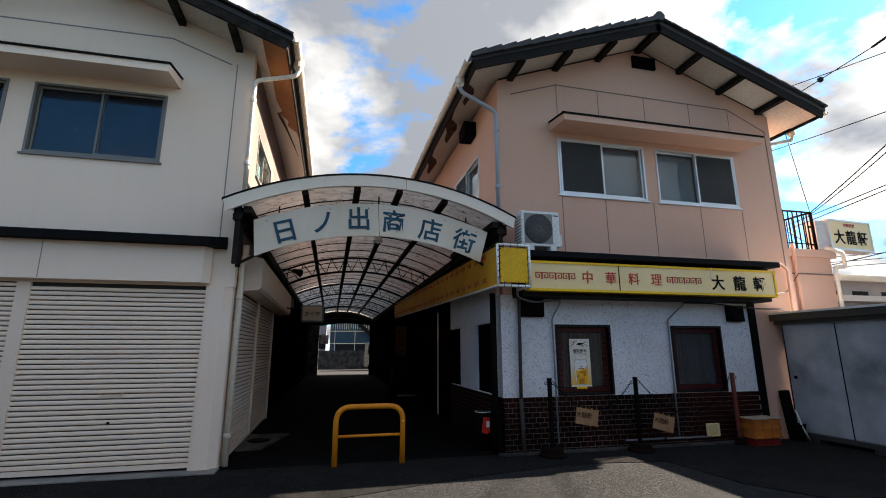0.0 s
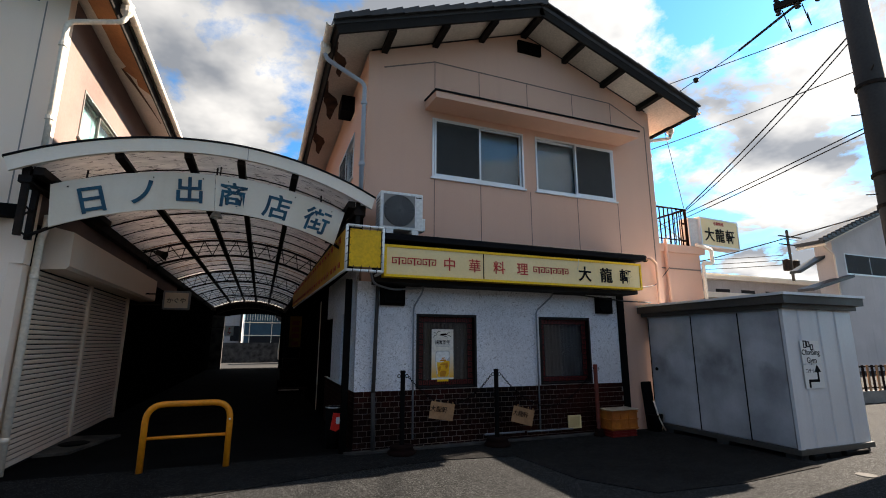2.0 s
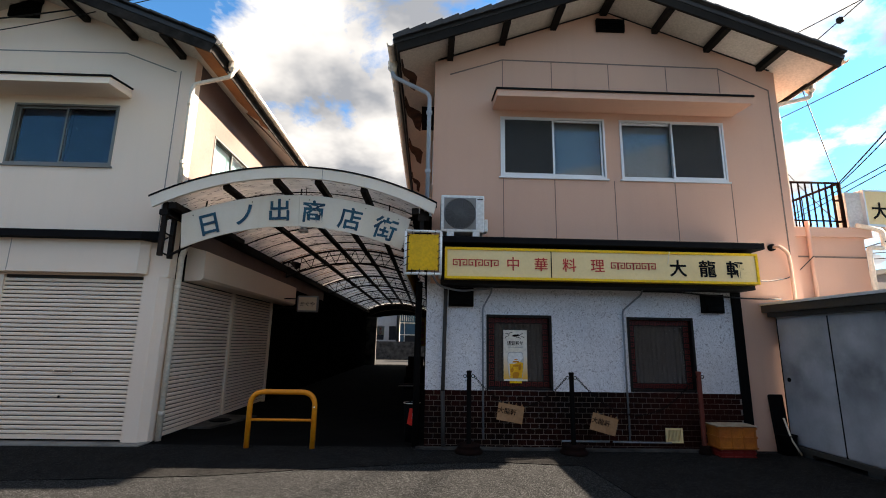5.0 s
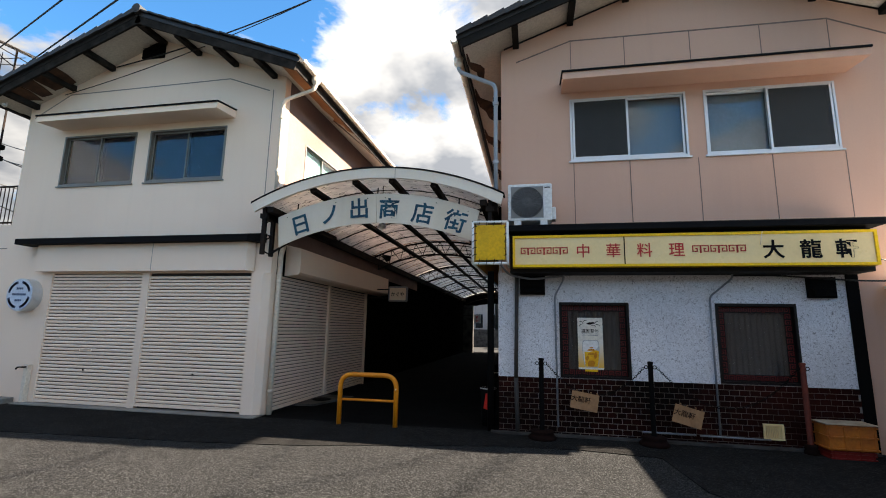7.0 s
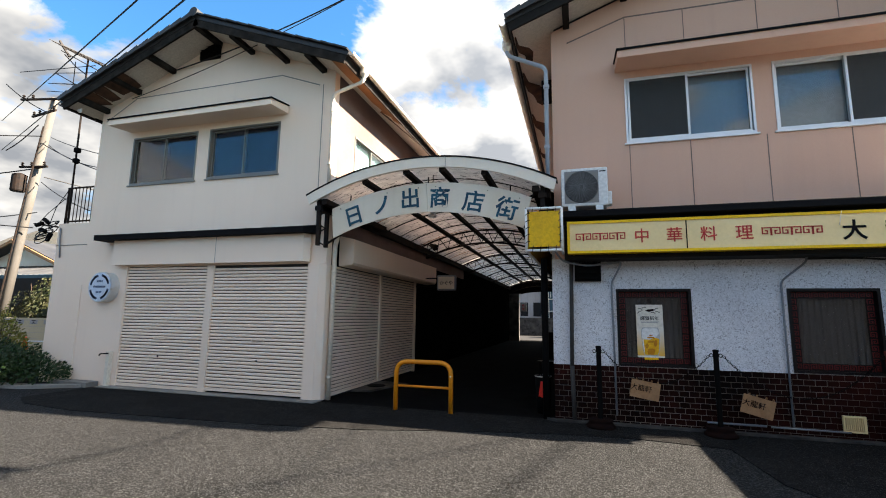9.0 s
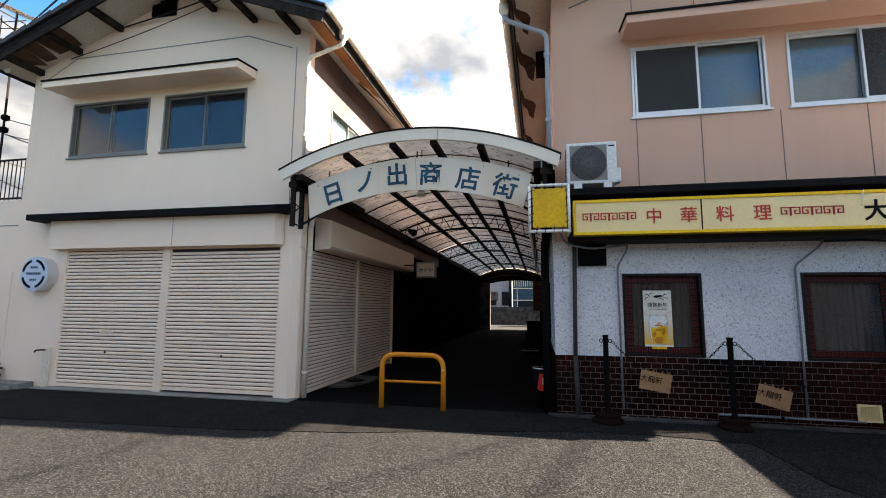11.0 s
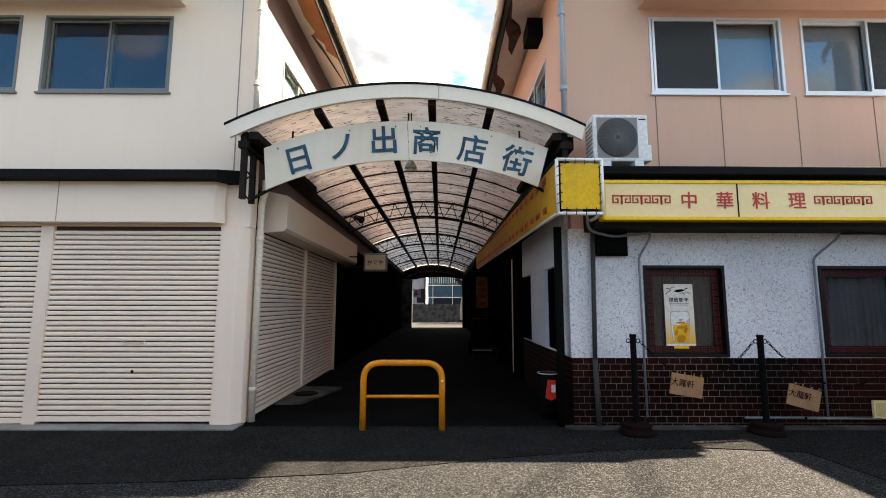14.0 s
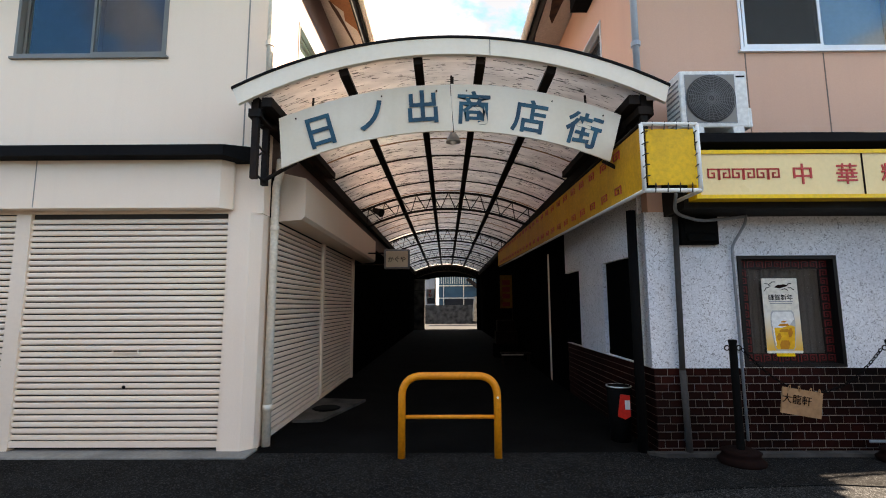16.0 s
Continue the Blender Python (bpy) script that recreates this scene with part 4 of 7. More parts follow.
pipe(RH, [(5.80, 6.72, 2.27), (6.3, 6.73, 2.275), (7.3, 6.75, 2.20), (8.0, 6.80, 2.2)], 0.012, CABLE, "sagging black cable", 0.2, "cable")
pipe(RH, [(2.62, 6.3, 2.40), (2.72, 6.55, 2.27), (3.05, 6.7, 2.22), (3.5, 6.73, 2.27)], 0.016, GREYPIPE, "sagging grey cable under the canopy", 0.12, "cable")
pipe(RH, [(4.52, 6.76, 0.12), (5.2, 6.76, 0.12)], 0.014, GREYPIPE)
pipe(RH, [(5.25, 6.76, 0.115), (6.1, 6.76, 0.11)], 0.012, GREYPIPE)
pipe(RH, [(2.43, 6.86, 0.0), (2.43, 6.86, 2.36)], 0.05, BLACKMATT, "black drain pipe at the arcade corner", name="drain_pipe")
pipe(RH, [(7.98, 6.83, 3.02), (8.0, 6.71, 3.02), (8.12, 6.70, 2.92), (8.20, 6.78, 2.74), (8.22, 6.80, 1.7)], 0.026, PINK, "painted insulated pipe out of the wall", 0.05)
pipe(RH, [(7.34, 6.45, 2.50), (7.6, 6.62, 2.44), (8.1, 6.76, 2.52), (8.5, 7.0, 2.68), (8.86, 7.09, 2.95)], 0.008, CABLE, "", 0.12, "cable")
lb = B()
tube(lb, [(7.97, 6.80, 3.02), (7.97, 6.86, 3.02)], 0.055, 12)
part("pipe_rose", lb, BLACKMATT, RH)

# single-storey wing with a roof terrace
eb = B()
box(eb, 8.4, 9.86, 7.2, REND, -0.05, 3.30)
box(eb, 8.4, 9.96, 7.14, 7.30, 3.30, 3.46)
wing = part("wing", eb, PINK, RH, "salmon rendered single-storey wing with a parapet")
jb = B()
box(jb, 8.4, 9.865, 7.185, 7.2, 2.95, 2.975)
part("relief_line", jb, JOINT, wing)
rail = part("terrace_rail", tube(B(), [(8.62, 7.25, 4.28), (9.62, 7.25, 4.28), (9.62, 9.5, 4.28)], 0.022, 6), RUST, RH, "rusty brown steel terrace rail")
for i in range(9):
    pipe(rail, [(8.66 + i * 0.12, 7.25, 3.46), (8.66 + i * 0.12, 7.25, 4.28)], 0.03 if i == 8 else 0.013, RUST, name="baluster")
for i in range(16):
    pipe(rail, [(9.62, 7.4 + i * 0.13, 3.46), (9.62, 7.4 + i * 0.13, 4.28)], 0.010, RUST, name="baluster")
pipe(rail, [(8.62, 7.25, 3.6), (9.62, 7.25, 3.6)], 0.014, RUST, name="rail_bar")
pipe(RH, [(8.86, 7.13, 3.55), (8.86, 7.13, 2.1)], 0.035, PINK, "painted downpipe on the wing", name="downpipe")
pipe(RH, [(9.7, 7.12, 3.5), (10.12, 7.12, 3.42), (10.12, 7.12, 3.12), (9.84, 7.12, 3.12), (9.84, 7.12, 2.1)], 0.04, WHITEPIPE, "white downpipe with an offset", 0.07, "downpipe")


# ---- the cream house ----
LH = thing("cream_house", (-4.2, 6.88, 0), "cream rendered two-storey house with closed roller shutters", "house")
LY = 6.88
wb = B()
wall_front(wb, -7.1, -1.35, 2.36, 5.80, LY, LY + 0.18, [(-6.12, -4.43, 4.09, 5.13), (-4.13, -2.48, 4.09, 5.13)])
lwall = part("wall", wb, CREAM, LH, "cream rendered wall with faint stains")
part("gable", prism(B(), [(-7.1, 5.80), (-1.35, 5.80), (-1.35, 6.02), (-4.08, 7.06), (-7.1, 5.86)], LY, LY + 0.18), CREAM, LH)
part("wing_wall", wall_front(B(), -8.0, -5.90, -0.05, 2.36, LY, LY + 0.18), CREAM, LH)
part("wing_wall", wall_front(B(), -8.0, -7.1, 2.36, 3.35, LY, LY + 0.18), CREAM, LH)
part("corner_pier", prism(B(), [(-1.66, 6.84), (-1.46, 6.84), (-1.365, 6.93), (-1.365, 7.13), (-1.66, 7.13)], -0.05, 2.36, "z"), CREAM, LH)
part("side_wall", wall_side(B(), LY + 0.18, REND, 2.9, 6.02, -1.53, -1.35, [(7.76, 9.42, 4.33, 5.06)]), SIDEDIM, LH, "stained side wall above the arcade, darkened against the sun")
part("side_wall", wall_side(B(), LY + 0.18, REND, 3.35, 5.86, -7.1, -6.92), CREAM, LH)
part("wing_side", wall_side(B(), LY + 0.18, REND, -0.05, 3.35, -8.0, -7.82), CREAM, LH)
part("back_wall", box(B(), -7.82, -1.53, REND - 0.18, REND, -0.05, 5.86), CREAM, LH)
part("terrace", box(B(), -7.82, -7.1, LY + 0.18, REND - 0.18, 3.2, 3.3), CONCRETE, LH)
jb = B()
strip(jb, [(-6.97, 5.60), (-6.16, 6.05), (-2.52, 6.08), (-1.68, 5.77)], 0.02, LY - 0.004, LY + 0.01)
part("relief_line", jb, JOINT_L, lwall)
jb = B()
box(jb, -1.60, -1.585, LY - 0.003, LY + 0.01, 2.98, 5.78)
part("panel_joint", jb, JOINT_L, lwall)
jb = B()
box(jb, -8.0, -7.1, LY - 0.010, LY, 2.862, 2.876)
part("relief_line", jb, JOINT_L, lwall)
part("wall_edge", box(B(), -7.14, -7.09, LY - 0.014, LY, 0.0, 2.0, bev=0.006), CREAM, lwall)
gable_roof(LH, -7.42, -0.74, 5.84, 7.19, 6.2, REND + 0.3, LY, -7.1, -1.35, PEELWOOD, 5.92, (0.14, 0.395, 0.66))
sliding_window(LH, -6.12, -4.43, 4.09, 5.13, LY, GREYALU, (BLUECURTAIN, BLUECURTAIN))
sliding_window(LH, -4.13, -2.48, 4.09, 5.13, LY, GREYALU, (BLUECURTAIN, BLUECURTAIN))


def side_window_left():
    """The window in the wall along the arcade, looking the other way."""
    w = sliding_window(LH, 7.76, 9.42, 4.33, 5.06, 1.35, GREYALU, (TEAL, TEAL), side=True)
    for o in (w, *w.children):
        for v in o.data.vertices:
            v.co.x = -v.co.x
        o.data.flip_normals()


side_window_left()
visor(LH, -6.22, -2.33, 6.36, LY, 5.18, CREAM)
gable_vent(LH, -4.53, -4.04, 6.67, 6.98, LY)
gutter(LH, -0.69, 5.90, 6.22, REND, 3.45, -1.30, 5.47, WHITEPIPE, WHITEPIPE, 6.75)
gutter(LH, -7.47, 5.80, 6.22, REND, 3.36, -7.15, 5.30, GREYPIPE, GREYPIPE, 7.25)
# bare plywood where the soffit has peeled


def peeled(parent, eave_x, eave_z, slope, way, rows, mat, label, drop=0.15):
    """A ragged board on the underside of an eave; rows: (y, from, to) measured in from the eave."""
    poly = [(eave_x + way * a, y) for y, a, c in rows] + [(eave_x + way * c, y) for y, a, c in reversed(rows)]
    sb = B()
    lo = [sb.verts.new((x, y, eave_z + slope * abs(x - eave_x) - drop)) for x, y in poly]
    hi = [sb.verts.new(v.co + Vector((0, 0, 0.007))) for v in lo]
    sb.faces.new(lo)
    sb.faces.new(hi[::-1])
    for i in range(len(lo)):
        sb.faces.new((lo[i], lo[(i + 1) % len(lo)], hi[(i + 1) % len(lo)], hi[i]))
    part("bare_plywood", sb, mat, parent, label)


SL = (7.19 - 5.92) / 3.34
peeled(LH, -0.74, 5.92, SL, -1, [(6.28, 0.07, 0.44), (6.9, 0.07, 0.45), (7.6, 0.07, 0.42), (8.1, 0.07, 0.43), (8.45, 0.07, 0.36), (8.6, 0.07, 0.45), (8.75, 0.07, 0.27), (9.0, 0.07, 0.30), (9.15, 0.07, 0.14), (9.5, 0.07, 0.09)], PLY, "bare brown plywood where the soffit peeled", 0.152)
peeled(LH, -0.74, 5.92, SL, -1, [(8.6, 0.43, 0.47), (8.8, 0.36, 0.44), (9.2, 0.31, 0.36), (9.8, 0.24, 0.27), (10.4, 0.18, 0.19)], TORN, "dark tear in the soffit board", 0.156)
peeled(LH, -0.74, 5.92, SL, -1, [(12.3, 0.12, 0.20), (12.6, 0.09, 0.46), (13.2, 0.08, 0.5), (14.2, 0.08, 0.5)], PLY, "bare brown plywood where the soffit peeled", 0.152)
random.seed(9)
slope = (7.19 - 5.84) / 3.34
for k in range(4):
    x0 = -6.95 + 0.27 * k
    poly = [(x0 + 0.05 * random.random(), 6.27), (x0 + 0.25 + 0.04 * random.random(), 6.27), (x0 + 0.24 + 0.08 * random.random(), 6.55), (x0 + 0.2, 6.70 + 0.12 * random.random()), (x0 + 0.02, 6.62 + 0.15 * random.random())]
    sb = B()
    lo = [sb.verts.new((x, y, 5.84 + slope * (x + 7.42) - 0.156 - 0.02 * (k % 2) - 0.04 * (y - 6.27))) for x, y in poly]
    hi = [sb.verts.new(v.co + Vector((0, 0, 0.006))) for v in lo]
    sb.faces.new(lo)
    sb.faces.new(hi[::-1])
    for i in range(len(lo)):
        sb.faces.new((lo[i], lo[(i + 1) % len(lo)], hi[(i + 1) % len(lo)], hi[i]))
    part("torn_board", sb, TORN, LH, "torn brown board where the soffit peeled")
SR = (7.34 - 6.03) / 3.55
for y0, y1, w in ((6.55, 7.6, 0.34), (7.7, 9.3, 0.42), (9.5, 11.2, 0.40), (11.6, 13.4, 0.3)):
    d = y1 - y0
    peeled(RH, 1.95, 6.03, SR, 1, [(y0, 0.10, 0.12), (y0 + 0.25 * d, 0.09, 0.4 * w), (y0 + 0.45 * d, 0.12, 0.85 * w), (y0 + 0.6 * d, 0.2, w), (y0 + 0.7 * d, 0.3 * w + 0.1, 0.82 * w + 0.05), (y0 + 0.85 * d, 0.6 * w, 0.9 * w), (y1, 0.82 * w, 0.86 * w)], TORN, "dark torn strips where the soffit peeled", 0.152)

# ledge and shutter housing on the front
lb = B()
prism(lb, [(-6.50, LY), (-6.50, 6.56), (-1.645, 6.56), (-1.48, 6.82), (-1.48, LY)], 2.885, 2.99, "z")
for v in lb.verts:
    if v.co.z > 2.95 and v.co.y > 6.8:
        v.co.z = 3.05
part("ledge", lb, BLACK, LH, "black metal ledge above the shutters")
hb = B()
prism(hb, [(-6.14, 6.86), (-6.14, 6.72), (-1.73, 6.72), (-1.65, 6.82), (-1.65, 6.86)], 2.39, 2.884, "z")
housing = part("shutter_housing", hb, CREAM, LH, "cream shutter housing under the ledge")
jb = B()
box(jb, -3.614, -3.606, 6.7165, 6.72, 2.40, 2.88)
part("panel_joint", jb, JOINT_L, housing)


def roller_shutter(x0, x1, z0, z1, y, side=False):
    """Slats between guides; side: along y on the arcade wall, facing +x at x = -y."""
    def put(bm):
        if side:
            for v in bm.verts:
                v.co = Vector((-v.co.y, v.co.x, v.co.z))
        return bm
    bb = B()
    box(bb, x0, x1, y + 0.022, y + 0.03, z0, z1)
    sh = part("roller_shutter", put(bb), SHUTTERGAP, LH, "closed beige steel roller shutter")
    p = 0.0612
    sb = B()
    prism(sb, [(0.024, 0.004), (0.013, 0.004), (0.004, 0.008), (0.0, 0.017), (0.001, 0.040), (0.006, 0.048), (0.016, 0.0525), (0.024, 0.053)], x0, x1, "x")
    for v in sb.verts:
        v.co.y += y
    me = mesh_of(put(sb), "slat", SHUTTER)
    n = int((z1 - z0 - 0.06) / p)
    for i in range(n):
        piece("slat", me, Matrix.Translation((0.0012 * math.sin(i * 2.1) if side else 0, 0 if side else 0.0012 * math.sin(i * 2.1), z0 + 0.06 + i * p)), sh)
    fb = B()
    box(fb, x0, x1, y - 0.012, y + 0.02, z0, z0 + 0.055)
    part("bottom_bar", put(fb), SHUTTER, sh)
    return sh


s1 = roller_shutter(-5.87, -3.88, 0.03, 2.36, 6.87)
s2 = roller_shutter(-3.73, -1.69, 0.052, 2.36, 6.87)
for sh, xc in ((s1, -4.9), (s2, -2.66)):
    hb = B()
    wall_front(hb, xc - 0.13, xc + 0.13, 0.945, 0.99, 6.860, 6.870, [(xc - 0.122, xc + 0.122, 0.953, 0.982)])
    part("pull_handle", hb, SHUTTER, sh)
    kb = B()
    tube(kb, [(xc + 0.01, 6.862, 0.62), (xc + 0.01, 6.87, 0.62)], 0.017, 10)
    part("lock", kb, BLACKMATT, sh)
for x in (-5.885, -3.805, -1.675):
    gb_ = B()
    w = 0.075 if x == -3.805 else 0.018
    box(gb_, x - w, x + w, 6.85, 6.93, 0.0, 2.36)
    part("shutter_guide", gb_, SHUTTER, LH)
s3 = roller_shutter(7.22, 9.25, 0.03, 2.36, 1.36, side=True)
s4 = roller_shutter(9.35, 11.55, 0.03, 2.36, 1.36, side=True)
for y in (7.19, 9.30, 11.6):
    gb_ = B()
    box(gb_, -1.40, -1.335, y - 0.045, y + 0.045, 0.0, 2.36)
    part("shutter_guide", gb_, SHUTTER, LH)
hb = B()
prism(hb, [(-1.36, 2.36), (-1.10, 2.38), (-1.06, 2.42), (-1.06, 2.86), (-1.36, 2.93)], 7.35, 12.6)
part("side_housing", hb, CREAM, LH, "cream shutter housing along the arcade")
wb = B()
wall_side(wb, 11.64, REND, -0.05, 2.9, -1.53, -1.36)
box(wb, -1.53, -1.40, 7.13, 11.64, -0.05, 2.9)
part("arcade_wall", wb, ARCADESHADE, LH, "shop wall under the arcade, near-black for the shade")
pipe(LH, [(-1.27, 7.1, 3.0), (-1.27, 7.1, 2.85), (-1.30, 7.08, 2.7), (-1.30, 7.08, 0.0)], 0.045, WHITEPIPE, "white downpipe at the arcade corner", 0.05, "downpipe")
for z in (0.35, 2.2):
    pipe(LH, [(-1.30, 7.08, z), (-1.30, 7.08, z + 0.06)], 0.052, WHITEPIPE, name="pipe_clip")
# terrace rail on the low wing
rail = part("terrace_rail", tube(B(), [(-8.0, 6.98, 4.18), (-7.12, 6.98, 4.18)], 0.02, 6), STEEL, LH, "dark steel terrace rail")
for i in range(9):
    pipe(rail, [(-7.98 + i * 0.105, 6.98, 3.35), (-7.98 + i * 0.105, 6.98, 4.18)], 0.024 if i == 0 else 0.009, STEEL, name="baluster")
pipe(rail, [(-8.0, 6.98, 3.42), (-7.12, 6.98, 3.42)], 0.02, STEEL, name="rail_bar")


# ---- the arcade ----
AC_X, AC_Z = 0.585, -0.57          # centre of the roof's curve
AR = thing("arcade_roof", (AC_X, 6.4, 3.3), "arched arcade roof of translucent corrugated sheet on steel trusses", "arcade")


def arc(r, x0, x1, n, cx=AC_X, cz=AC_Z):
    out = []
    for i in range(n + 1):
        x = x0 + (x1 - x0) * i / n
        out.append((x, cz + math.sqrt(r * r - (x - cx) ** 2)))
    return out


fb = B()
prism(fb, arc(4.535, -1.49, 2.66, 24) + arc(4.375, -1.43, 2.62, 24)[::-1], 6.37, 6.41)
fascia = part("fascia", fb, FASCIA, AR, "white curved sheet fascia with a black edge line")
fb = B()
prism(fb, arc(4.56, -1.50, 2.67, 24) + arc(4.537, -1.50, 2.67, 24)[::-1], 6.36, 6.6)
part("edge_trim", fb, BLACK, fascia)
jb = B()
box(jb, 0.965, 0.972, 6.366, 6.37, 3.79, 3.955)
part("panel_joint", jb, JOINT_L, fascia)
END = 30.0
y = 6.42
k = 0
while y < END - 0.1:
    L = 1.55
    sb = B()
    n = 18
    a0, a1 = -1.42, 2.60
    sag = 0.012 * (k % 3)
    y_end = min(y + L + 0.05, END)
    rows = int((y_end - y) / 0.0085)
    prev = None
    for j in range(rows + 1):
        yy = y + (y_end - y) * j / rows
        wave = 0.006 * math.sin(j * math.pi / 2) + 0.016 * (1 - j / rows)
        cur = []
        for i in range(n + 1):
            x = a0 + (a1 - a0) * i / n
            r = 4.44 + sag * 0.5 + 0.006 * noise.noise(Vector((x * 1.5, yy * 1.5, 2)))
            cur.append(sb.verts.new((x, yy, AC_Z + math.sqrt(r * r - (x - AC_X) ** 2) + wave)))
        if prev:
            for i in range(n):
                sb.faces.new((prev[i], prev[i + 1], cur[i + 1], cur[i]))
        prev = cur
    part("roof_sheet", sb, ROOFSHEET, AR)
    # dirt-darkened lap rail under the joint
    ab = B()
    prism(ab, arc(4.43, a0, a1, 20) + arc(4.415, a0, a1, 20)[::-1], y + L * 0.5, y + L * 0.5 + 0.012)
    part("sheet_batten", ab, BOARD if k % 2 else STEEL, AR)
    ab = B()
    prism(ab, arc(4.43, a0, a1, 20) + arc(4.41, a0, a1, 20)[::-1], y, y + 0.02)
    part("sheet_batten", ab, STEEL, AR)
    y += L
    k += 1
for x in (-0.46, 0.27, 0.89, 1.58):
    z = AC_Z + math.sqrt(4.40 ** 2 - (x - AC_X) ** 2)
    t = (x - AC_X) / 4.40
    m = Matrix.Translation((x, 0, z)) @ Matrix.Rotation(math.asin(t), 4, "Y")
    pb = B()
    box(pb, -0.045, 0.045, 6.45, END, -0.075, 0.0, m)
    part("purlin", pb, STEEL, AR)
for x, s in ((-1.30, 1), (2.50, -1)):
    z = AC_Z + math.sqrt(4.40 ** 2 - (x - AC_X) ** 2)
    pb = B()
    box(pb, x - 0.06, x + 0.06, 6.5, END, z - 0.16, z - 0.01)
    part("edge_beam", pb, STEEL, AR)
for yt in (11.9, 16.8, 21.7, 26.2, 29.8):
    tb = B()
    top = [(x, yt, z) for x, z in arc(4.385, -1.28, 2.47, 22)]
    bot = [(x, yt, z) for x, z in arc(4.03, -1.15, 2.33, 22)]
    tube(tb, top, 0.025, 6)
    tube(tb, bot, 0.025, 6)
    n = 22
    for i in range(n):
        f0, f1 = i / n, (i + 1) / n
        a = (top if i % 2 else bot)[round(f0 * 22)]
        b = (bot if i % 2 else top)[round(f1 * 22)]
        tube(tb, [a, b], 0.010, 5)
    part("truss", tb, STEEL, AR, "dark steel bow truss with zigzag web")
for x, s in ((-1.30, 1), (2.45, -1)):
    bb = B()
    box(bb, x - 0.03, x + 0.03, 6.46, 6.52, 2.62, 3.42)
    box(bb, x - 0.03, x + 0.03, 6.72, 6.78, 2.62, 3.42)
    for i in range(5):
        z = 2.68 + i * 0.15
        tube(bb, [(x, 6.49, z), (x, 6.75, z + 0.15 * (1 if i % 2 else -0.2))], 0.012, 5)
    box(bb, x - 0.06, x + 0.06, 6.44, 6.80, 3.22, 3.30)
    tube(bb, [(x, 6.72, 2.66), (x + 0.32 * s, 6.75, 2.86)], 0.02, 6)
    tube(bb, [(x, 6.72, 3.38), (x + 0.40 * s, 6.76, 3.24)], 0.03, 6)
    part("bracket", bb, STEEL, AR, "rusty dark steel bracket")
# beams under the front edge of the roof
for x in (-1.18, 2.35):
    z = AC_Z + math.sqrt(4.35 ** 2 - (x - AC_X) ** 2)
    bb = B()
    box(bb, x - 0.05, x + 0.05, 6.43, 9.0, z - 0.09, z)
    part("edge_rail", bb, STEEL, AR)

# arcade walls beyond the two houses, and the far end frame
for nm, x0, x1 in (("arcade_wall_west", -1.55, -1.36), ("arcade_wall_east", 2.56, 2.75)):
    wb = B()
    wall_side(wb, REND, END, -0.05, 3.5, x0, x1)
    tagged(part(nm, wb, ARCADESHADE), "closed shop fronts along the arcade, near-black for the shade", "wall", kind="structure")
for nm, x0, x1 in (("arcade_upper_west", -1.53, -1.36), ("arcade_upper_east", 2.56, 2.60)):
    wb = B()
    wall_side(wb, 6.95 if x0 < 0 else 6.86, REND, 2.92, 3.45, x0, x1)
    part("upper_strip", wb, ARCADESHADE, AR)

# plain unseen block added behind the salmon house to shade the arcade roof
RB = thing("row_building", (5.6, 17.3, 0), "unseen plain building added to keep sun off the arcade roof", "building")
part("wall", box(B(), 2.76, 9.2, REND + 0.35, 29.8, -0.05, 6.0), GREYWALL, RB)
part("roof", prism(B(), [(2.5, 5.95), (5.9, 7.1), (9.4, 5.95), (9.4, 6.05), (5.9, 7.25), (2.5, 6.05)], REND + 0.35, 29.9), TILE, RB)

# ---- things on and before the fronts ----
# orange barrier in the arcade's mouth
BAR = thing("barrier", (0.565, 6.69, 0), "orange painted tubular steel barrier set in the asphalt", "barrier")
part("hoop", tube(B(), corner([(0.115, 6.69, -0.05), (0.115, 6.69, 0.745), (1.015, 6.69, 0.745), (1.015, 6.69, -0.05)], 0.2, 8), 0.036, 14), ORANGE, BAR, smooth=True)
part("crossbar", tube(B(), [(0.13, 6.69, 0.37), (1.0, 6.69, 0.37)], 0.019, 10), ORANGE, BAR, smooth=True)
part("reflector", tube(B(), [(1.015, 6.65, 0.55), (1.015, 6.66, 0.55)], 0.012, 8), WHITE, BAR, "small white stud")

# arched sign of the arcade
ASN = thing("arcade_sign", (0.59, 6.6, 2.8), "white arched sheet sign with large blue characters", "sign")
SX, SZ = 0.59, -0.79
for a, b in ((-1.12, 0.585), (0.592, 2.28)):
    pb = B()
    outer = arc(4.40, a, b, 14, SX, SZ)
    inner = arc(3.915, a + (0.045 if a < 0 else 0.03), b - (0.13 if b > 1 else -0.03), 14, SX, SZ)
    prism(pb, outer + inner[::-1], 6.598 if a < 0 else 6.592, 6.618 if a < 0 else 6.612)
    part("panel", pb, SIGNWHITE, ASN)
for ch, x, z in (("日", -0.698, 3.125), ("ノ", -0.20, 3.285), ("出", 0.312, 3.372), ("商", 0.819, 3.36), ("店", 1.373, 3.262), ("街", 1.900, 3.125)):
    tilt = math.degrees(math.asin((x - SX) / 4.15))
    lettering("character", ch, 0.36, place(x, 6.588, z, tilt * 0.95), BLUEPAINT, ASN, bold=0.017)
for x in (-0.95, -0.1, 0.45, 0.75, 1.6, 2.1):
    z = SZ + math.sqrt(4.33 ** 2 - (x - SX) ** 2)
    part("bolt", tube(B(), [(x, 6.585, z), (x, 6.60, z)], 0.008, 6), RUST, ASN)
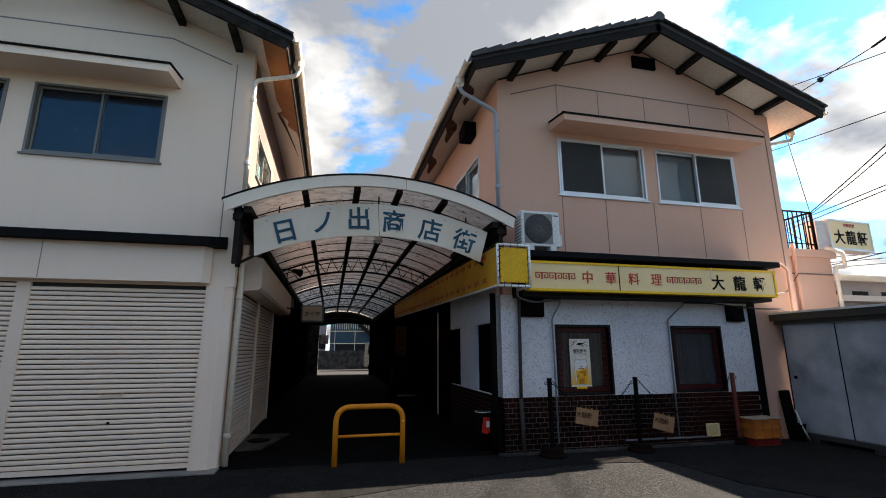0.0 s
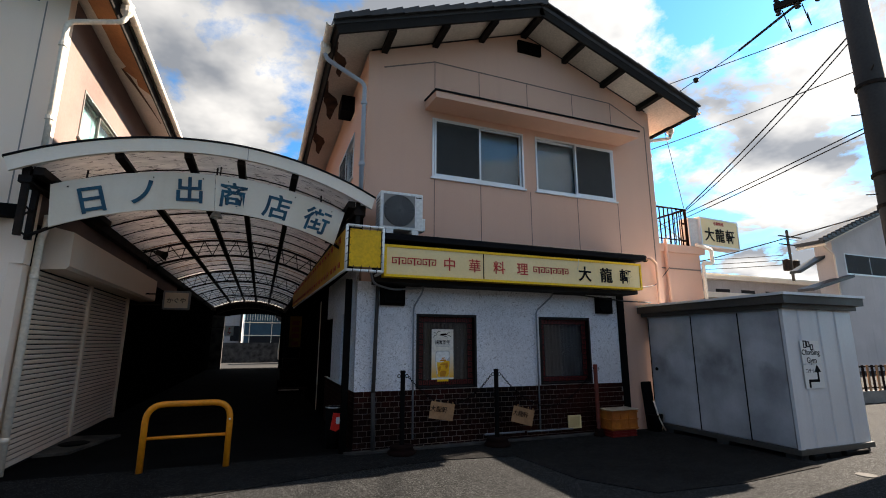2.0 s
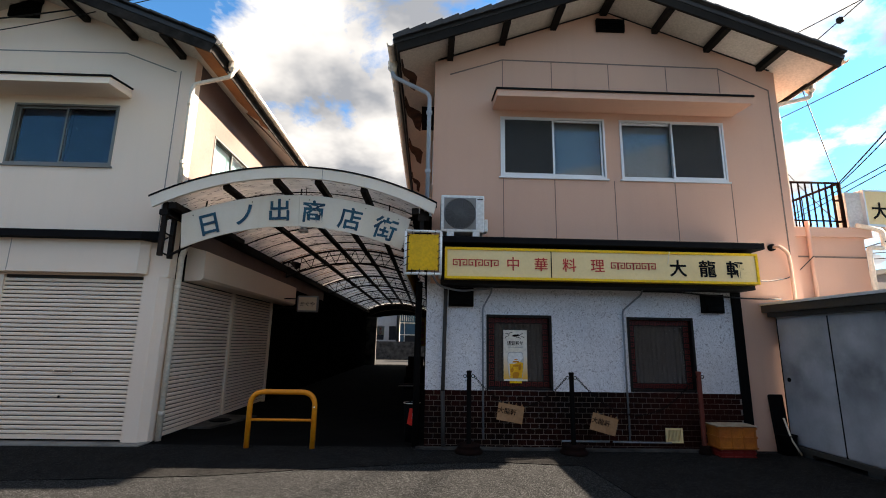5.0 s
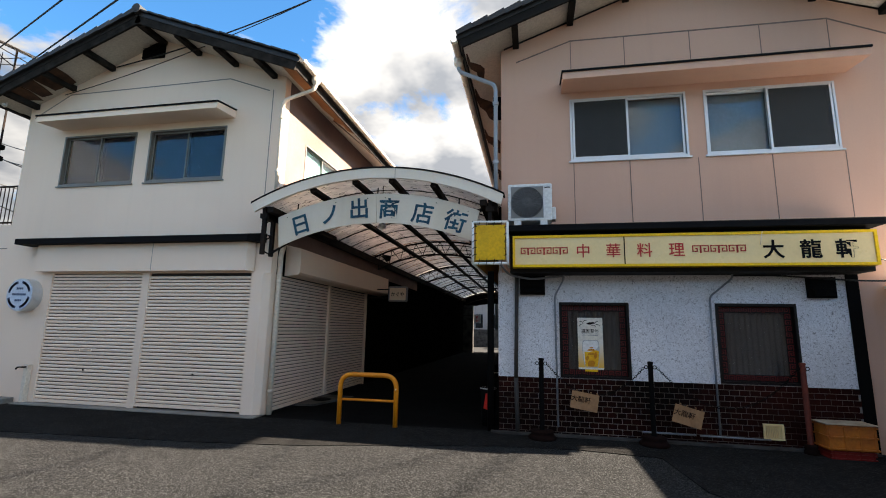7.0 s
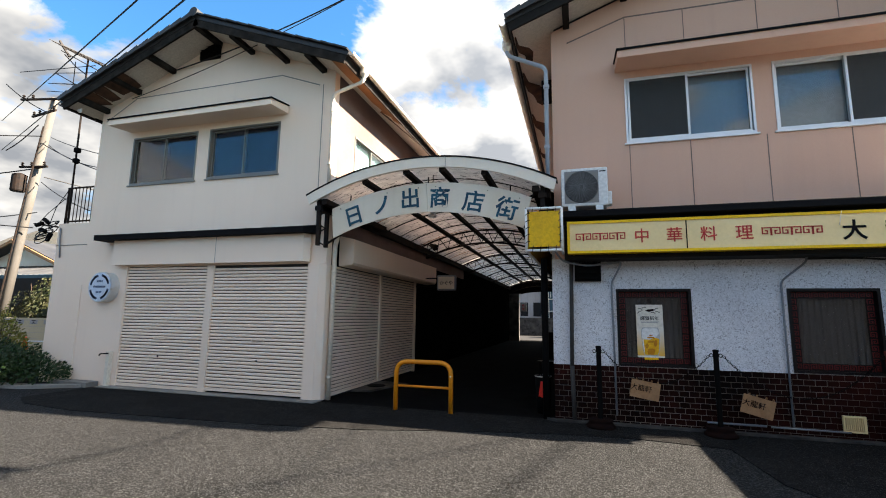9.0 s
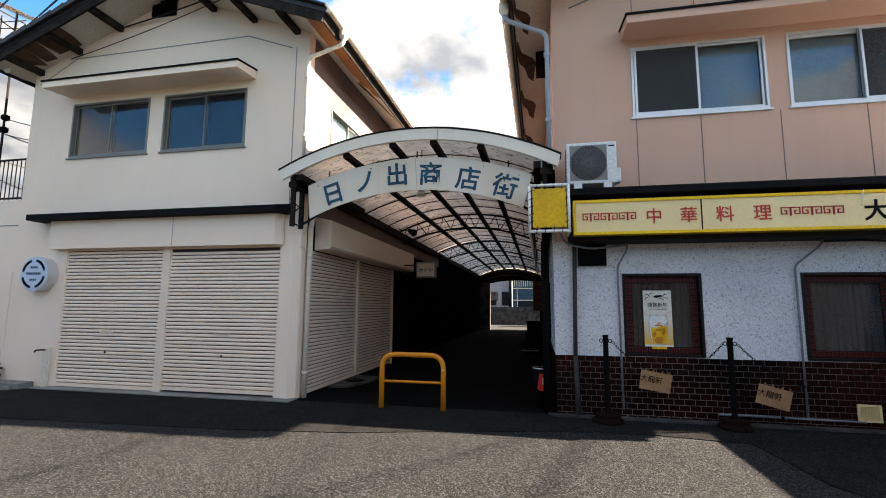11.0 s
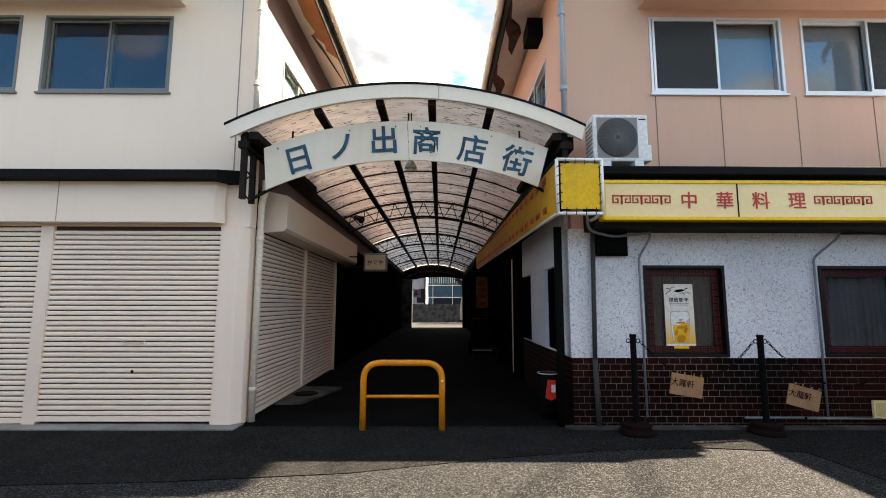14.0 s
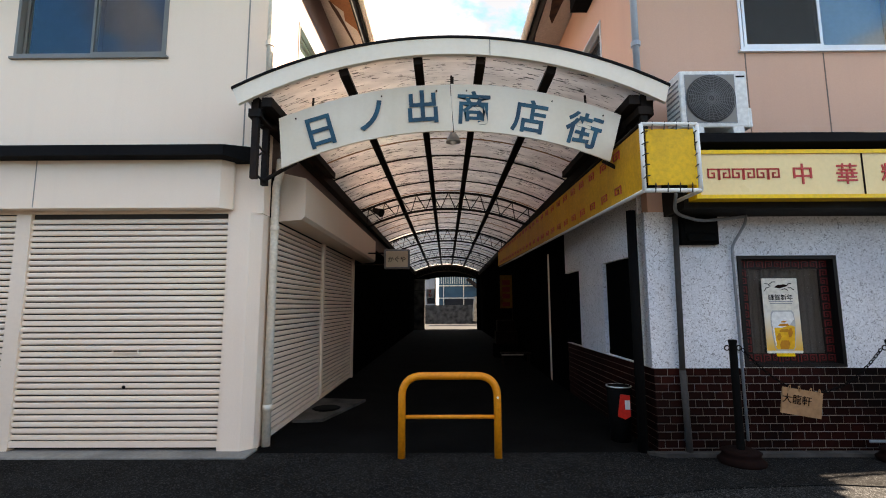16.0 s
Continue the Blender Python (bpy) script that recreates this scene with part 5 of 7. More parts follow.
for x in (-0.8, 0.6, 1.95):
    z = SZ + math.sqrt(4.3 ** 2 - (x - SX) ** 2)
    part("hanger", tube(B(), [(x, 6.63, z), (x, 6.66, z + 0.22)], 0.012, 6), STEEL, ASN)
LMP = thing("hanging_lamp", (0.62, 7.0, 3.0), "small dusty metal lamp hanging under the arcade roof", "lamp")
part("shade", lathe(B(), [(0.02, 0.10), (0.035, 0.09), (0.075, 0.02), (0.08, 0.0), (0.07, 0.0)], (0.62, 6.85, 3.10), 14), ALU, LMP, smooth=True)
part("stem", tube(B(), [(0.62, 6.85, 3.19), (0.62, 6.85, 3.82)], 0.008, 6), STEEL, LMP)
part("bulb", lathe(B(), [(0.01, -0.02), (0.035, 0.0), (0.03, 0.04)], (0.62, 6.85, 3.09), 10), WHITE, LMP, smooth=True)
SPT = thing("spot_lamp", (-0.85, 11.8, 3.3), "dark swivelling spot lamp on the arcade truss", "lamp")
part("housing", tube(B(), [(-0.98, 11.8, 3.42), (-0.86, 11.7, 3.36), (-0.80, 11.66, 3.33)], [0.05, 0.07, 0.09], 12), STEEL, SPT)
part("arm", tube(B(), [(-0.98, 11.8, 3.42), (-1.28, 11.85, 3.45)], 0.015, 6), STEEL, SPT)

# restaurant sign
RS = thing("restaurant_sign", (5.05, 6.28, 2.36), "long cream sign board with yellow border, red and black characters", "sign")
pb = B()
box(pb, 2.83, 7.28, 6.285, 6.42, 2.385, 2.765)
part("face", pb, SIGNCREAM, RS)
fb = B()
for c in ((2.795, 7.315, 2.35, 2.385), (2.795, 7.315, 2.765, 2.80), (2.795, 2.83, 2.385, 2.765), (7.28, 7.315, 2.385, 2.765)):
    box(fb, c[0], c[1], 6.27, 6.42, c[2], c[3])
part("border", fb, SIGNYELLOW, RS)
jb = B()
box(jb, 4.305, 4.318, 6.279, 6.286, 2.385, 2.765)
part("joint", jb, RUST, RS)
for ch, x in (("中", 3.765), ("華", 4.165), ("料", 4.57), ("理", 4.975)):
    lettering("character", ch, 0.205, place(x, 6.281, 2.575), REDPAINT, RS, bold=0.006)
for ch, x in (("大", 6.14), ("龍", 6.57), ("軒", 6.97)):
    lettering("character", ch, 0.255, place(x, 6.281, 2.565), INK, RS, bold=0.019)
for x0 in (2.915, 5.175):
    for k in range(6):
        kb = B()
        fret(kb, x0 + (k // 2) * 0.222 + (k % 2) * 0.100, 2.53, 0.092, 6.278, 6.284, 0.013, k % 2 == 0)
        part("fret", kb, REDPAINT, RS)
pipe(RS, [(6.02, 6.26, 2.80), (6.0, 6.255, 2.72), (5.985, 6.262, 2.62)], 0.005, WHITEPIPE, "loose cable tie", 0.03, "tie")

# yellow awning along the arcade and its end panel in a white tube frame
AW = thing("awning", (2.5, 6.08, 2.38), "yellow vinyl awning laced to a white tube frame", "awning")
pb = B()
box(pb, 2.285, 2.70, 6.085, 6.10, 2.43, 2.93)
part("end_panel", pb, YELLOW, AW, "bright yellow laced end panel")
for pts in ([(2.245, 6.085, 2.38), (2.245, 6.085, 2.975), (2.73, 6.085, 2.97), (2.73, 6.085, 2.38), (2.245, 6.085, 2.38)],):
    for a, b in zip(pts, pts[1:]):
        part("frame_tube", tube(B(), [a, b], 0.019, 8), WHITE, AW, smooth=True)
part("frame_tube", tube(B(), [(2.245, 6.085, 2.38), (2.29, 17.2, 2.66)], 0.019, 8), WHITE, AW)
part("frame_tube", tube(B(), [(2.245, 6.085, 2.975), (2.29, 17.2, 3.18)], 0.019, 8), STEEL, AW)
part("frame_tube", tube(B(), [(2.73, 6.085, 2.38), (2.73, 6.5, 2.38)], 0.019, 8), WHITE, AW)
sb = B()
prism(sb, [(6.10, 2.40), (17.2, 2.68), (17.2, 3.16), (6.10, 2.955)], 2.245, 2.257, "x")
side = part("side_panel", sb, AWNING, AW, "faded orange yellow awning side")
for i in range(26):
    y = 6.6 + i * 0.40
    for dz in (0.12, 0.47):
        kb = B()
        z = 2.40 + (y - 6.1) * 0.0235 + dz - 0.05
        fret(kb, 0, 0, 0.075, 2.238, 2.244, 0.011, i % 2 == 1)
        for v in kb.verts:
            v.co = Vector((v.co.y, y + v.co.x * 2.0, z + v.co.z))
        part("fret", kb, REDPAINT, side)
for i in range(5):
    z = 2.48 + i * 0.10
    for x0, x1 in ((2.235, 2.30), (2.685, 2.74)):
        part("lace", tube(B(), [(x0, 6.062, z), ((x0 + x1) / 2, 6.072, z + 0.025), (x1, 6.08, z + 0.03)], 0.005, 5), CABLE, AW)
for i in range(4):
    x = 2.33 + i * 0.105
    for z0, z1 in ((2.36, 2.445), (2.915, 2.99)):
        part("lace", tube(B(), [(x, 6.064, z0), (x + 0.012, 6.075, z1)], 0.005, 5), CABLE, AW)

# air conditioner
AC = thing("air_conditioner", (3.05, 6.45, 2.955), "white outdoor air conditioner unit on the black canopy", "air conditioner")
pb = B()
box(pb, 2.73, 3.36, 6.31, 6.60, 3.03, 3.585, bev=0.018)
part("casing", pb, ACWHITE, AC)
gb_ = B()
lathe(gb_, [(0.01, 0.0), (0.215, 0.0), (0.225, 0.012), (0.23, 0.0)], (0, 0, 0), 32)
for v in gb_.verts:
    v.co = Vector((3.005 + v.co.x, 6.304 - v.co.z, 3.305 + v.co.y))
lb = B()
wall_front(lb, 2.775, 3.235, 3.075, 3.54, 6.3055, 6.312)
part("front_guard", lb, GREYALU, AC, "grey meshed guard round the fan")
gr = part("fan_grille", gb_, GRILLE, AC, "round dark fan grille")
for r in [0.012 + 0.0155 * k for k in range(14)]:
    part("ring", tube(B(), [(3.005 + r * math.cos(a), 6.292, 3.305 + r * math.sin(a)) for a in (2 * math.pi * k / 28 for k in range(29))], 0.0026, 4), GRILLEWIRE, gr)
for k in range(28):
    a = 2 * math.pi * k / 28
    part("spoke", tube(B(), [(3.005 + 0.03 * math.cos(a), 6.290, 3.305 + 0.03 * math.sin(a)), (3.005 + 0.215 * math.cos(a + 0.5), 6.290, 3.305 + 0.215 * math.sin(a + 0.5))], 0.0024, 4), GRILLEWIRE, gr)
for x0, x1, z0, z1 in ((2.775, 3.235, 3.07, 3.078), (2.775, 3.235, 3.535, 3.543), (2.772, 2.778, 3.07, 3.543), (3.232, 3.238, 3.07, 3.543)):
    lb = B()
    box(lb, x0, x1, 6.305, 6.312, z0, z1)
    part("panel_edge", lb, GREYPIPE, AC)
lb = B()
box(lb, 3.255, 3.335, 6.306, 6.312, 3.515, 3.53)
part("maker_bar", lb, INK, AC)
pb = B()
box(pb, 3.36, 3.415, 6.36, 6.52, 3.05, 3.24, bev=0.012)
part("valve_cover", pb, ACWHITE, AC)
for x in (2.87, 3.24):
    pb = B()
    box(pb, x - 0.05, x + 0.05, 6.30, 6.62, 2.955, 3.03)
    part("foot", pb, ACWHITE, AC)
for i in range(9):
    lb = B()
    box(lb, 2.724, 2.73, 6.34, 6.57, 3.09 + i * 0.05, 3.105 + i * 0.05)
    part("side_louvre", lb, GREYPIPE, AC)

# poster in the window
PO = thing("poster", (3.885, 6.88, 0.9), "New Year poster with a glass of beer taped in the window", "poster")
pb = B()
PX0, PX1, PZ0, PZ1, PY = 3.712, 4.066, 0.925, 1.665, 6.878
box(pb, PX0, PX1, PY, PY + 0.004, PZ0, PZ1)
part("sheet", pb, PAPER, PO)
PW = PX1 - PX0
pb = B()
box(pb, PX0, PX1, PY - 0.001, PY, PZ0 + 0.025, PZ0 + 0.40)
part("gold_ground", pb, BEERGROUND, PO)
# the glass of beer, as it is printed


def printed(name, rows, lift, mat):
    """A flat printed shape from (height, left, right) rows."""
    poly = [(3.893 + a, z) for z, a, b in rows] + [(3.893 + b, z) for z, a, b in reversed(rows)]
    part(name, prism(B(), poly, PY - 0.001 - lift, PY - lift), mat, PO)


printed("clear_glass", [(0.952, -0.085, 0.085), (0.985, -0.100, 0.100), (1.10, -0.116, 0.114), (1.22, -0.124, 0.120), (1.32, -0.116, 0.112), (1.345, -0.098, 0.094)], 0.0012, GLASSGREY)
printed("beer", [(0.962, -0.080, 0.080), (0.99, -0.094, 0.094), (1.10, -0.108, 0.106), (1.185, -0.113, 0.110), (1.198, -0.075, 0.075)], 0.0024, BEER)
for z0, z1, a, b in ((0.965, 1.05, -0.045, 0.05), (1.05, 1.12, -0.07, -0.03), (1.08, 1.17, 0.045, 0.085), (1.13, 1.16, -0.04, 0.05)):
    printed("amber_shape", [(z0, a, b - 0.02), ((z0 + z1) / 2, a - 0.008, b), (z1, a + 0.012, b - 0.01)], 0.0036, BEERDARK)
printed("foam", [(1.175, -0.10, -0.02), (1.20, -0.113, 0.06), (1.26, -0.116, 0.109), (1.31, -0.108, 0.100), (1.332, -0.085, 0.082)], 0.0036, FOAM)
printed("glint", [(1.0, -0.094, -0.085), (1.10, -0.106, -0.092), (1.19, -0.110, -0.096)], 0.0048, FOAM)
printed("mark", [(1.19, -0.05, 0.055), (1.20, -0.055, 0.05), (1.215, -0.03, 0.045)], 0.0048, BEERDARK)
printed("mark", [(1.225, -0.02, 0.012), (1.235, -0.024, 0.03), (1.242, -0.008, 0.034)], 0.0048, BEERDARK)
lettering("greeting", "謹賀新年", 0.062, place(3.889, PY - 0.001, 1.475), INK, PO, bold=0.01, depth=0.001)
for z, w in ((1.43, 0.24), (1.41, 0.22)):
    pb = B()
    box(pb, 3.889 - w / 2, 3.889 + w / 2, PY - 0.001, PY, z, z + 0.006)
    part("small_print", pb, GREYPIPE, PO)
for x, z, a in ((3.77, 1.60, 30), (3.82, 1.62, -20), (3.76, 1.56, -35), (3.98, 1.60, -30), (4.0, 1.56, 20), (3.94, 1.55, 10)):
    pb = B()
    strip(pb, [(-0.028, 0), (0, 0.01), (0.028, 0)], 0.008, PY - 0.001, PY, Matrix.Translation((x, 0, z)) @ Matrix.Rotation(radians(a), 4, "Y"))
    part("flourish", pb, INK, PO)
pb = B()
prism(pb, [(3.83, 1.575), (3.87, 1.60), (3.94, 1.605), (3.97, 1.59), (3.93, 1.575), (3.89, 1.565)], PY - 0.001, PY)
part("emblem", pb, RUST, PO)
pb = B()
box(pb, 3.80, 3.98, 6.872, 6.876, 0.895, 0.925)
part("yellow_strip", pb, SIGNYELLOW, PO)


# chain posts
def chain_post(x, y, mat, h, label, wide=1.0):
    p = thing("chain_post", (x, y, 0), label, "post", "chain posts before the restaurant")
    part("base", lathe(B(), [(wide * r, z) for r, z in ((0.03, -0.01), (0.185, -0.01), (0.195, 0.03), (0.17, 0.05), (0.15, 0.08), (0.165, 0.105), (0.14, 0.115), (0.08, 0.12))], (x, y, 0), 24), RUST, p, "rusty round base", smooth=True)
    part("shaft", lathe(B(), [(0.033, 0.10), (0.033, h - 0.03), (0.038, h - 0.03), (0.038, h - 0.005), (0.03, h)], (x, y, 0), 14), mat, p)
    for s in (-1, 1):
        ring = [(x + s * (0.055 + 0.022 * math.cos(a)), y, h - 0.075 + 0.022 * math.sin(a)) for a in (2 * math.pi * k / 10 for k in range(11))]
        part("eye_ring", tube(B(), ring, 0.006, 5), STEEL, p)
    return p


P1, P2, P3 = (3.17, 6.54), (4.62, 6.55), (6.475, 6.59)
chain_post(*P1, BLACKMATT, 1.085, "black steel chain post on a rusty round base")
chain_post(*P2, BLACKMATT, 1.08, "black steel chain post on a rusty round base")
chain_post(*P3, REDPOST, 1.118, "red brown chain post on a rusty round base", 0.42)


def chain(a, b, sag, label):
    c = thing("chain", ((a[0] + b[0]) / 2, (a[1] + b[1]) / 2, 1.01 - sag), label, "chain", "chains between the posts")
    pts = []
    n = 400
    for i in range(n + 1):
        t = i / n
        pts.append(Vector((a[0] + 0.075 + (b[0] - a[0] - 0.15) * t, a[1] + (b[1] - a[1]) * t, 1.01 - sag * (1 - (2 * t - 1) ** 2))))
    dist, last, k = 0.0, 0.0, 0
    for p, q in zip(pts, pts[1:]):
        dist += (q - p).length
        if dist - last >= 0.034:
            last = dist
            d = (q - p).normalized()
            u = Vector((0, 1, 0)) if k % 2 else d.cross(Vector((0, 1, 0)))
            cb = B()
            tube(cb, [p + d * 0.024 * math.cos(w) + u * 0.012 * math.sin(w) for w in (2 * math.pi * j / 8 for j in range(9))], 0.0042, 4, cap=False)
            part("link", cb, BLACKMATT, c)
            k += 1


chain(P1, P2, 0.40, "sagging black chain between two posts")
chain(P2, P3, 0.50, "sagging black chain between two posts")


def board(x, y, z, roll, label):
    b = thing("hanging_board", (x, y, z), label, "sign", "wooden boards on the chains")
    m = place(x, y, z, roll)
    pb = B()
    box(pb, -0.18, 0.18, 0.0, 0.014, -0.115, 0.115, m)
    part("panel", pb, BOARD, b)
    lettering("name", "大龍軒", 0.088, place(x, y - 0.002, z, roll) @ Matrix.Translation((-0.05, 0, 0.022)), RUST, b, bold=0.004, depth=0.001)
    for dx in (-0.13, -0.035, 0.06, 0.145):
        q = m @ pose(dx, 0, 0.105, 0, 14 * math.sin(dx * 40), 0)
        hook = [q @ Vector((0.008 * math.sin(w), -0.006, 0.012 + 0.026 * math.cos(w))) for w in (2 * math.pi * j / 9 for j in range(10))]
        part("wire_hook", tube(B(), hook, 0.0032, 5), BOARD, b)


board(3.745, 6.525, 0.522, 9.5, "small bare wooden board with brush lettering pegged to the chain")
board(5.05, 6.53, 0.390, 15, "small bare wooden board with brush lettering pegged to the chain")

# crates
CR = thing("crate", (6.83, 6.5, 0.105), "orange plastic crate with a white lid on a red one", "crate")


def crate_body(parent, x0, x1, y0, y1, z0, z1, mat):
    for nm, c in (("side", (x0, x1, y0, y0 + 0.018)), ("side", (x0, x1, y1 - 0.018, y1)), ("end", (x0, x0 + 0.018, y0 + 0.018, y1 - 0.018)), ("end", (x1 - 0.018, x1, y0 + 0.018, y1 - 0.018))):
        pb_ = B()
        box(pb_, *c, z0, z1)
        part(nm, pb_, mat, parent)
    pb_ = B()
    box(pb_, x0, x1, y0, y1, z0, z0 + 0.012)
    part("floor", pb_, mat, parent)
    for z in (z0 + 0.01, (z0 + z1) / 2, z1 - 0.03):
        pb_ = B()
        box(pb_, x0 - 0.012, x1 + 0.012, y0 - 0.012, y1 + 0.012, z, z + 0.018)
        part("rib", pb_, mat, parent)
    for x in [x0 + 0.02 + i * (x1 - x0 - 0.04) / 3 for i in range(4)]:
        pb_ = B()
        box(pb_, x - 0.008, x + 0.008, y0 - 0.012, y0, z0, z1)
        part("rib", pb_, mat, parent)


crate_body(CR, 6.57, 7.09, 6.39, 6.67, 0.105, 0.40, CRATE)
pb = B()
box(pb, 6.545, 7.115, 6.365, 6.685, 0.401, 0.416, bev=0.005)
part("lid", pb, PALELID, CR, "scuffed pale board lid")
CR2 = thing("crate", (6.83, 6.5, 0), "dark red plastic crate under the orange one", "crate")
crate_body(CR2, 6.60, 7.06, 6.41, 6.66, -0.01, 0.103, REDCRATE)

# bin with a red label at the arcade corner
BN = thing("bin", (2.36, 7.25, 0), "dark bin with a red label at the arcade corner", "bin")
part("body", lathe(B(), [(0.10, -0.01), (0.115, 0.3), (0.125, 0.55), (0.12, 0.56), (0.11, 0.55)], (2.36, 7.25, 0), 18), BLACKMATT, BN, smooth=True)
part("rim", tube(B(), [(2.36 + 0.125 * math.cos(a), 7.25 + 0.125 * math.sin(a), 0.555) for a in (2 * math.pi * k / 20 for k in range(21))], 0.007, 5), ALU, BN)
pb = B()
prism(pb, [(-0.075, -0.10), (0.0, -0.13), (0.055, -0.10), (0.055, 0.11), (-0.04, 0.12)], -0.012, 0.0, "y", place(2.37, 7.13, 0.37))
rl = part("label", pb, REDLABEL, BN, "red label with a white field")
pb = B()
box(pb, 0.0, 0.05, -0.016, -0.012, -0.03, 0.06, place(2.37, 7.13, 0.37))
part("field", pb, WHITE, rl)

# ---- the shed ----
SD = thing("shed", (8.6, 5.6, 0), "grey blue sheet metal storage shed with sliding doors", "shed")
sx0, sx1, sy0, sy1 = 7.83, 9.33, 4.38, 6.78
pb = B()
box(pb, sx0 + 0.03, sx1, sy0 + 0.02, sy1, 0.10, 1.93)
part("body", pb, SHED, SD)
for i in range(3):
    y0 = (sy0 + 0.05, 5.03, 5.85)[i]
    y1 = (5.018, 5.838, sy1 - 0.05)[i]
    x = sx0 + (0.0, 0.012, 0.0)[i]
    pb = B()
    box(pb, x, x + 0.018, y0, y1, 0.14, 1.90, bev=0.005)
    d = part("door", pb, SHED, SD)
    pb = B()
    box(pb, x - 0.004, x + 0.01, y1 - 0.004, y1 + 0.012, 0.13, 1.9)
    part("seal", pb, BLACKMATT, d)
pb = B()
tube(pb, [(sx0 - 0.012, sy1 - 0.16, 1.02), (sx0 + 0.02, sy1 - 0.16, 1.02)], 0.03, 10)
part("lock", pb, BLACKMATT, SD)
for x in (8.14, 8.56, 8.93):
    pb = B()
    prism(pb, [(x, sy0 + 0.02), (x + 0.025, sy0 - 0.004), (x + 0.085, sy0 - 0.004), (x + 0.11, sy0 + 0.02)], 0.14, 1.92, "z")
    part("rib", pb, SHEDSIDE, SD)
pb = B()
box(pb, sx0 + 0.02, sx1, sy0 + 0.012, sy0 + 0.02, 0.12, 1.93)
part("end_sheet", pb, SHEDSIDE, SD)
pb = B()
box(pb, sx0 - 0.01, sx0 + 0.07, sy0 - 0.01, sy0 + 0.03, 0.10, 1.93)
part("corner_post", pb, SHEDSIDE, SD)
pb = B()
box(pb, sx0 - 0.03, sx1 + 0.02, sy0 - 0.02, sy1 + 0.02, 0.06, 0.125)
part("base_rail", pb, SHEDROOF, SD, "dark dirty base rail")
pb = B()
box(pb, sx0 - 0.13, sx1 + 0.1, sy0 - 0.13, sy1 + 0.1, 1.99, 2.10)
roof_ = part("roof", pb, SHEDROOF, SD, "dark grey overhanging shed roof")
pb = B()
box(pb, sx0 - 0.15, sx1 + 0.12, sy0 - 0.15, sy1 + 0.12, 2.10, 2.135)
part("roof_edge", pb, SHEDSIDE, roof_)
pb = B()
box(pb, sx0 - 0.06, sx1 + 0.04, sy0 - 0.06, sy1 + 0.05, 1.925, 1.99)
part("head_rail", pb, SHEDROOF, roof_)
for x, y in ((7.95, 4.5), (8.6, 4.5), (9.2, 4.5), (7.95, 6.5), (9.2, 6.5), (7.95, 5.5)):
    pb = B()
    box(pb, x - 0.1, x + 0.1, y - 0.1, y + 0.1, -0.02, 0.06)
    part("foot_block", pb, DIRTYCONCRETE, SD)
for x in (8.12, 8.42, 8.78, 9.02):
    pb = B()
    box(pb, x - 0.13, x + 0.12, 4.33, 4.60, -0.02, 0.058, bev=0.015)
    part("foot_block", pb, BLACKMATT, SD, "black rubber block under the base rail")
for z, h in ((1.35, 0.31), (1.03, 0.32)):
    b_ = thing("shed_notice", (8.29, sy0 - 0.01, z), "white notice with black lettering fixed to the shed", "sign", "notices on the shed")
    pb = B()
    box(pb, 8.1, 8.48, sy0 - 0.012, sy0 - 0.004, z - h / 2, z + h / 2 - 0.01)
    part("sheet", pb, WHITE, b_)
    if z > 1.35 - 0.1:
        lettering("words", "Climbing\nGym", 0.105, place(8.29 - 0.005, sy0 - 0.013, z - 0.07), INK, b_, bold=0.008, depth=0.001)
        for u0, u1, v0, v1 in ((-0.14, -0.075, 0.05, 0.15), (-0.07, -0.01, 0.06, 0.14), (-0.005, 0.06, 0.02, 0.10)):
            pb = B()
            wall_front(pb, 8.29 + u0, 8.29 + u1, z + v0, z + v1, sy0 - 0.014, sy0 - 0.012, [(8.29 + u0 + 0.016, 8.29 + u1 - 0.016, z + v0 + 0.016, z + v1 - 0.016)])
            part("mark", pb, INK, b_)
    else:
        lettering("words", "コチラ", 0.06, place(8.29 - 0.07, sy0 - 0.013, z + 0.07), INK, b_, bold=0.003, depth=0.001)
        pb = B()
        strip(pb, [(8.29 - 0.11, z - 0.13), (8.29 - 0.11, z - 0.06), (8.29 + 0.08, z - 0.06), (8.29 + 0.08, z + 0.06)], 0.035, sy0 - 0.014, sy0 - 0.012)
        prism(pb, [(8.29 + 0.01, z + 0.05), (8.29 + 0.15, z + 0.05), (8.29 + 0.08, z + 0.15)], sy0 - 0.0145, sy0 - 0.012)
        part("arrow", pb, INK, b_)
# odds and ends between the shed and the wall
BK = thing("bucket", (7.72, 6.7, 0), "black plastic sheet and bucket leaning beside the shed", "bucket")
part("body", lathe(B(), [(0.10, -0.01), (0.13, 0.26), (0.135, 0.27), (0.12, 0.26)], (7.68, 6.62, 0), 16), BLACKMATT, BK, smooth=True)
pb = B()
prism(pb, [(6.68, 0.0), (6.72, 0.0), (6.80, 0.78), (6.76, 0.80)], 7.60, 7.80, "x")
part("sheet", pb, BLACKMATT, BK)
pipe(BK, [(7.62, 6.55, 0.5), (7.66, 6.50, 0.22), (7.78, 6.5, 0.02)], 0.012, WHITEPIPE, name="hose")

# ---- sign box over the terrace ----
BS = thing("box_sign", (10.6, 7.2, 3.53), "cream box sign with black characters in a metal frame", "sign")
turn = Matrix.Translation((9.97, 7.2, 0)) @ Matrix.Rotation(radians(4), 4, "Z")
pb = B()
box(pb, 0.03, 1.25, 0.0, 0.28, 3.55, 4.13, turn)
part("face", pb, SIGNCREAM, BS)
pb = B()
